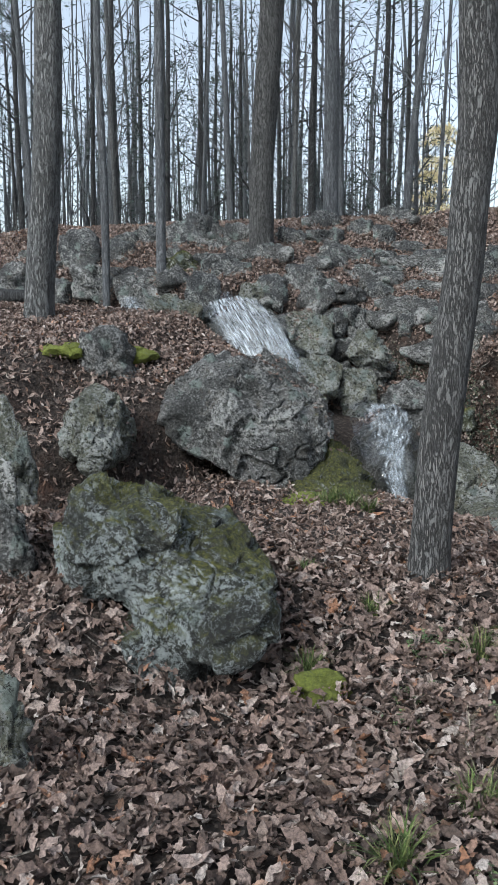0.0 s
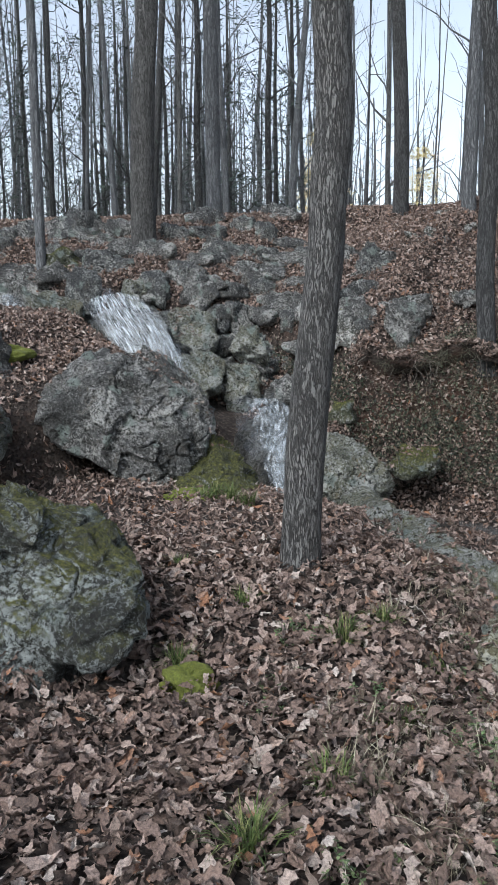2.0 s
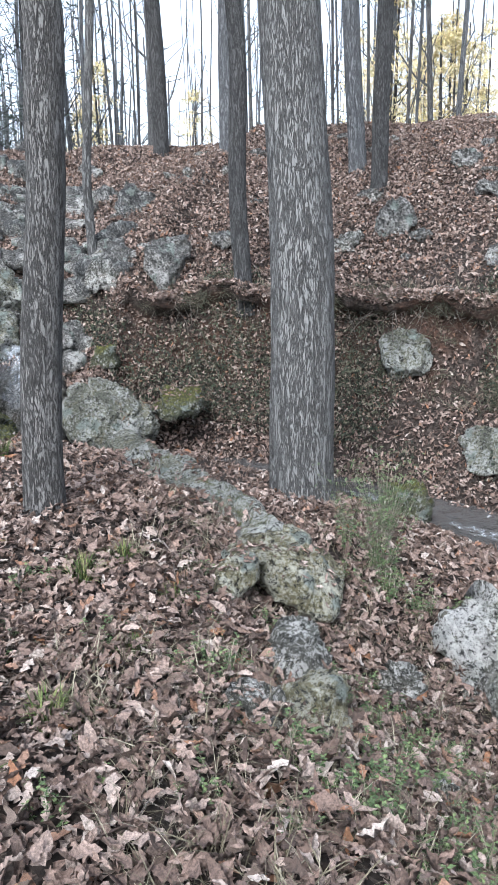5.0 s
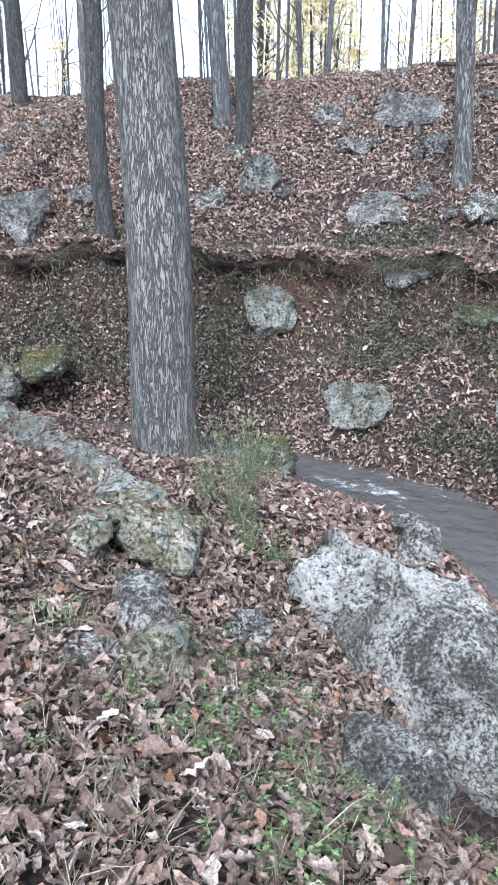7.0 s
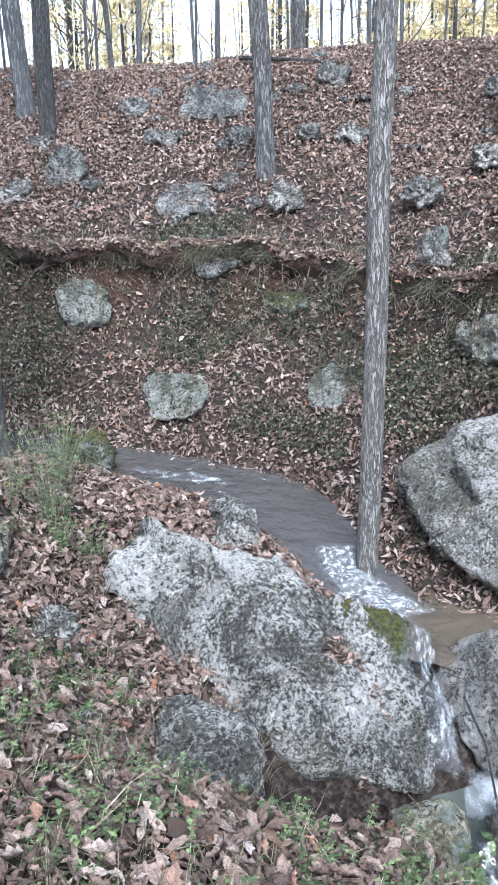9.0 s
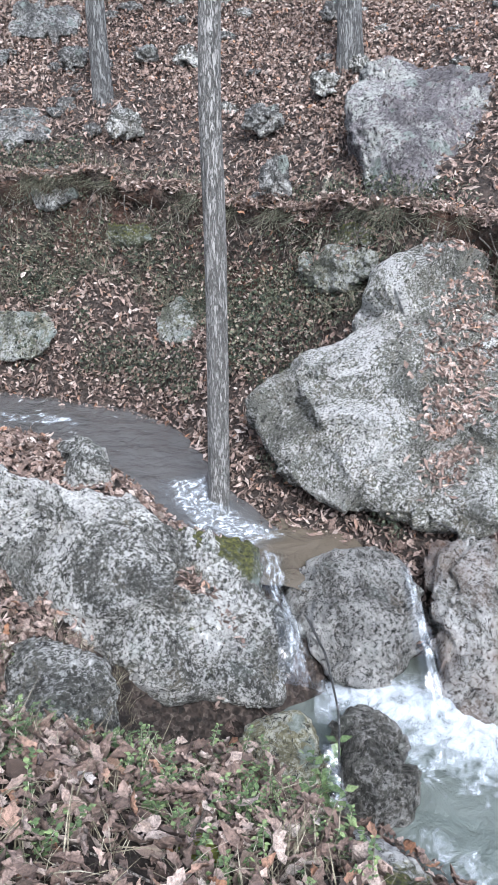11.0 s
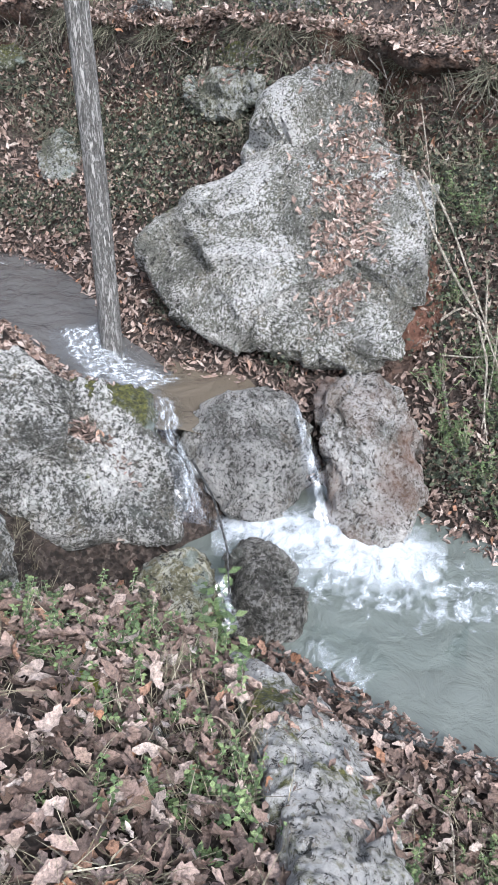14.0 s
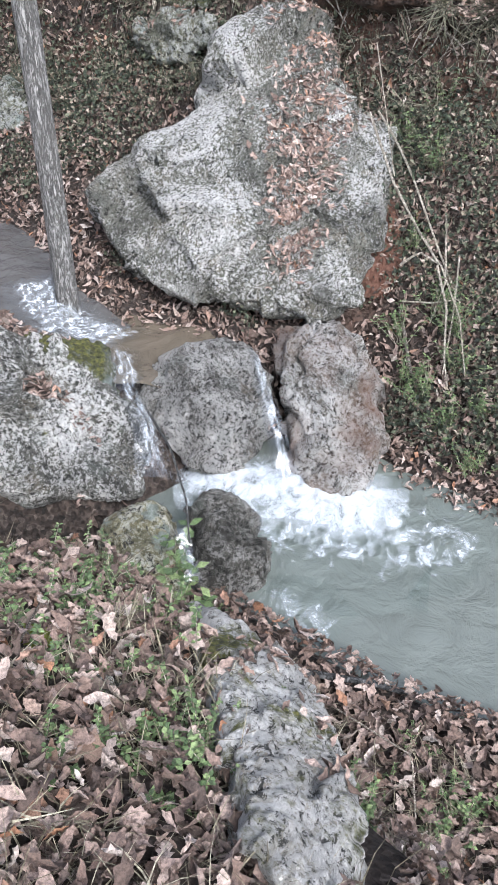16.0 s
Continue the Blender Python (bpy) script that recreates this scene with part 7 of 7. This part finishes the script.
# ---- dead wood ----
def stick(name, points, r0, r1, mat, label, category="branch", sides=8, seed=1):
    line = spine(points, 0.04, 0.012, seed)
    v, f = tube(line, np.linspace(r0, r1, len(line)), sides, seed, 0.12)
    return tagged(new(name, mesh_from(name, v, f, mat)), label, category)


def lying(name, xy, r0, r1, mat, label, lift=0.0, seed=1, **more):
    return stick(name, [(x, y, land1(x, y) + r0 + lift + h) for x, y, h in xy], r0, r1, mat, label, seed=seed, **more)


lying("fallen_log", [(-3.9, 10.0, 0.02), (-3.0, 9.85, 0.05), (-2.45, 9.95, 0.05)], 0.09, 0.075, BARK_DARK, "dark fallen log beside the brook", category="log", sides=14)
lying("fallen_branch", [(8.9, 9.0, 0.1), (9.1, 8.1, 0.05), (9.45, 7.3, 0.02)], 0.03, 0.012, BARK_DARK, "dark fallen branch on the crest")
lying("fallen_branch", [(0.53, 3.7, 0.01), (0.64, 3.55, 0.02), (0.85, 3.4, 0.01)], 0.012, 0.005, TWIG, "dead stick lying on the leaves")
lying("fallen_branch", [(1.08, 3.35, 0.01), (1.14, 3.13, 0.02)], 0.016, 0.012, TWIG, "short dead stick on the leaves")
lying("fallen_branch", [(1.2, 2.75, 0.02), (1.17, 2.4, 0.03), (1.12, 2.1, 0.01)], 0.008, 0.004, TWIG, "thin dead stick on the leaves")
lying("fallen_branch", [(2.15, 2.35, 0.02), (2.35, 2.6, 0.05), (2.62, 2.75, 0.05)], 0.012, 0.006, TWIG, "dead stick leaning on the slab")
lying("exposed_root", [(6.75, 3.5, 0.12), (6.6, 3.45, 0.1), (6.45, 3.3, 0.03), (6.3, 3.45, 0.0)], 0.025, 0.012, VINE, "pale root hanging out of the bank", category="root", seed=3)
lying("vine", [(6.14, 1.45, 0.28), (5.93, 1.2, 0.3), (5.81, 1.0, 0.25), (5.7, 0.8, 0.2), (5.6, 0.6, 0.1)], 0.008, 0.006, VINE, "pale dry vine hanging down the bank", category="vine")
lying("vine", [(5.9, 0.85, 0.15), (5.62, 0.72, 0.18), (5.5, 0.75, 0.05)], 0.007, 0.005, VINE, "pale dry vine looped on the bank", category="vine", seed=5)
lying("vine", [(5.75, 0.7, 0.2), (5.5, 0.62, 0.2), (5.2, 0.55, 0.1)], 0.006, 0.004, VINE, "pale dry vine hanging down the bank", category="vine", seed=7)
lying("fallen_branch", [(5.5, 0.95, 0.03), (5.25, 0.75, 0.05), (5.0, 0.5, 0.02)], 0.012, 0.008, TWIG, "dead stick beside the pool", seed=9)
lying("fallen_branch", [(3.02, 0.35, 0.05), (3.1, 0.1, 0.05), (3.2, -0.1, 0.03)], 0.018, 0.008, BARK_DARK, "wet dark stick at the pool's edge", seed=11)
lying("vine", [(2.95, 0.2, 0.02), (2.8, -0.2, 0.14), (2.6, -0.3, 0.05), (2.45, -0.2, 0.03)], 0.004, 0.003, VINE, "thin pale runner arching over the leaves", category="vine", seed=12)
stick("vine", [(5.81, 1.36, 0.14), (5.63, 1.11, -0.19), (5.48, 0.89, -0.38), (5.37, 0.70, -0.53)], 0.009, 0.007, VINE, "pale dry vine hanging down the bank", category="vine", seed=21)
stick("vine", [(5.37, 0.70, -0.53), (5.25, 0.58, -0.72), (5.04, 0.50, -0.93), (4.96, 0.44, -1.05)], 0.008, 0.004, VINE, "pale dry vine dangling over the bank", category="vine", seed=22)
stick("vine", [(5.37, 0.70, -0.53), (5.23, 0.51, -0.76), (5.03, 0.38, -1.01)], 0.006, 0.003, VINE, "thin pale vine dangling over the bank", category="vine", seed=23)
stick("vine", [(5.36, 0.94, -0.58), (5.42, 0.85, -0.50), (5.37, 0.70, -0.53)], 0.007, 0.005, VINE, "pale dry vine looped on the bank", category="vine", seed=24)
stick("vine", [(5.23, 0.85, -0.73), (5.26, 0.66, -0.71), (5.32, 0.55, -0.69)], 0.005, 0.003, VINE, "thin pale vine lying on the bank", category="vine", seed=25)
stick("vine", [(6.18, 1.50, 0.45), (5.95, 1.34, 0.21), (5.65, 1.12, -0.16)], 0.004, 0.003, VINE, "thin pale vine on the bank", category="vine", seed=26)
stick("fallen_branch", [(3.37, 1.31, -0.56), (3.34, 1.18, -0.70), (3.26, 1.06, -0.89), (3.17, 1.00, -1.06)], 0.006, 0.004, BARK_DARK, "thin dark dead stem among the bramble", seed=27)
bits = []
for k in range(620):
    near = k < 400
    x, y = (r.uniform(-2, 3.0), r.uniform(0.3, 5.0)) if near else (r.uniform(2.5, 9), r.uniform(2, 10))
    i, s = across(np.array([x]), np.array([y]))
    if abs(s[0]) < LINE[i[0], 3] + 0.1:
        continue
    a, L = r.uniform(0, 6.283), r.uniform(0.08, 0.4)
    px = np.array([x + np.cos(a) * L * u for u in (-0.5, 0, 0.5)])
    py = np.array([y + np.sin(a) * L * u for u in (-0.5, 0, 0.5)])
    pz = land(px, py) + r.uniform(0.03, 0.06, 3)
    bits.append(tube(np.stack([px + r.normal(scale=0.02 * L, size=3), py, pz], 1), [0.004, 0.003, 0.0015], 4, 1))
v, f = join(bits)
tagged(new("twigs", mesh_from("twigs", v, f, TWIG)), "scattered dead twigs on the leaf litter", "twigs", kind="stuff")

# ---- moss cushions ----
for x, y, w, h in ((0.3, 3.4, 0.14, 0.1), (-1.2, 7.9, 0.3, 0.08), (-1.7, 7.6, 0.25, 0.07), (0.45, 6.6, 0.25, 0.06), (2.05, 0.75, 0.07, 0.03)):
    v, f = rock_shape((w, w * 0.8, h), 4, int(w * 1000), boxy=2.2, cuts=3, rough=0.03, grain=0.015)
    m = new("moss_cushion", mesh_from("moss_cushion", v, f, MOSS))
    m.location = (x, y, land1(x, y))
    tagged(m, "bright green moss cushion among the leaves", "moss")

# ---- the nearest fallen leaves, each by itself ----
r = np.random.RandomState(91)
leaf_meshes = [mesh_from("leaf", v, f, DRY_LEAF_SINGLE) for v, f in LEAVES_FINE]
x, y = dry_spots(420, (0.2, 2.2, 0.0, 3.2), 92, 0.1)
for i in range(min(300, len(x))):
    ob = new("leaf", leaf_meshes[r.randint(len(leaf_meshes))])
    ob.parent = ground
    ob.matrix_world = pose(x[i], y[i], land1(x[i], y[i]) + 0.045, r.normal(scale=20), r.normal(scale=20), r.uniform(0, 360))
    ob.scale = (r.uniform(0.07, 0.13),) * 3
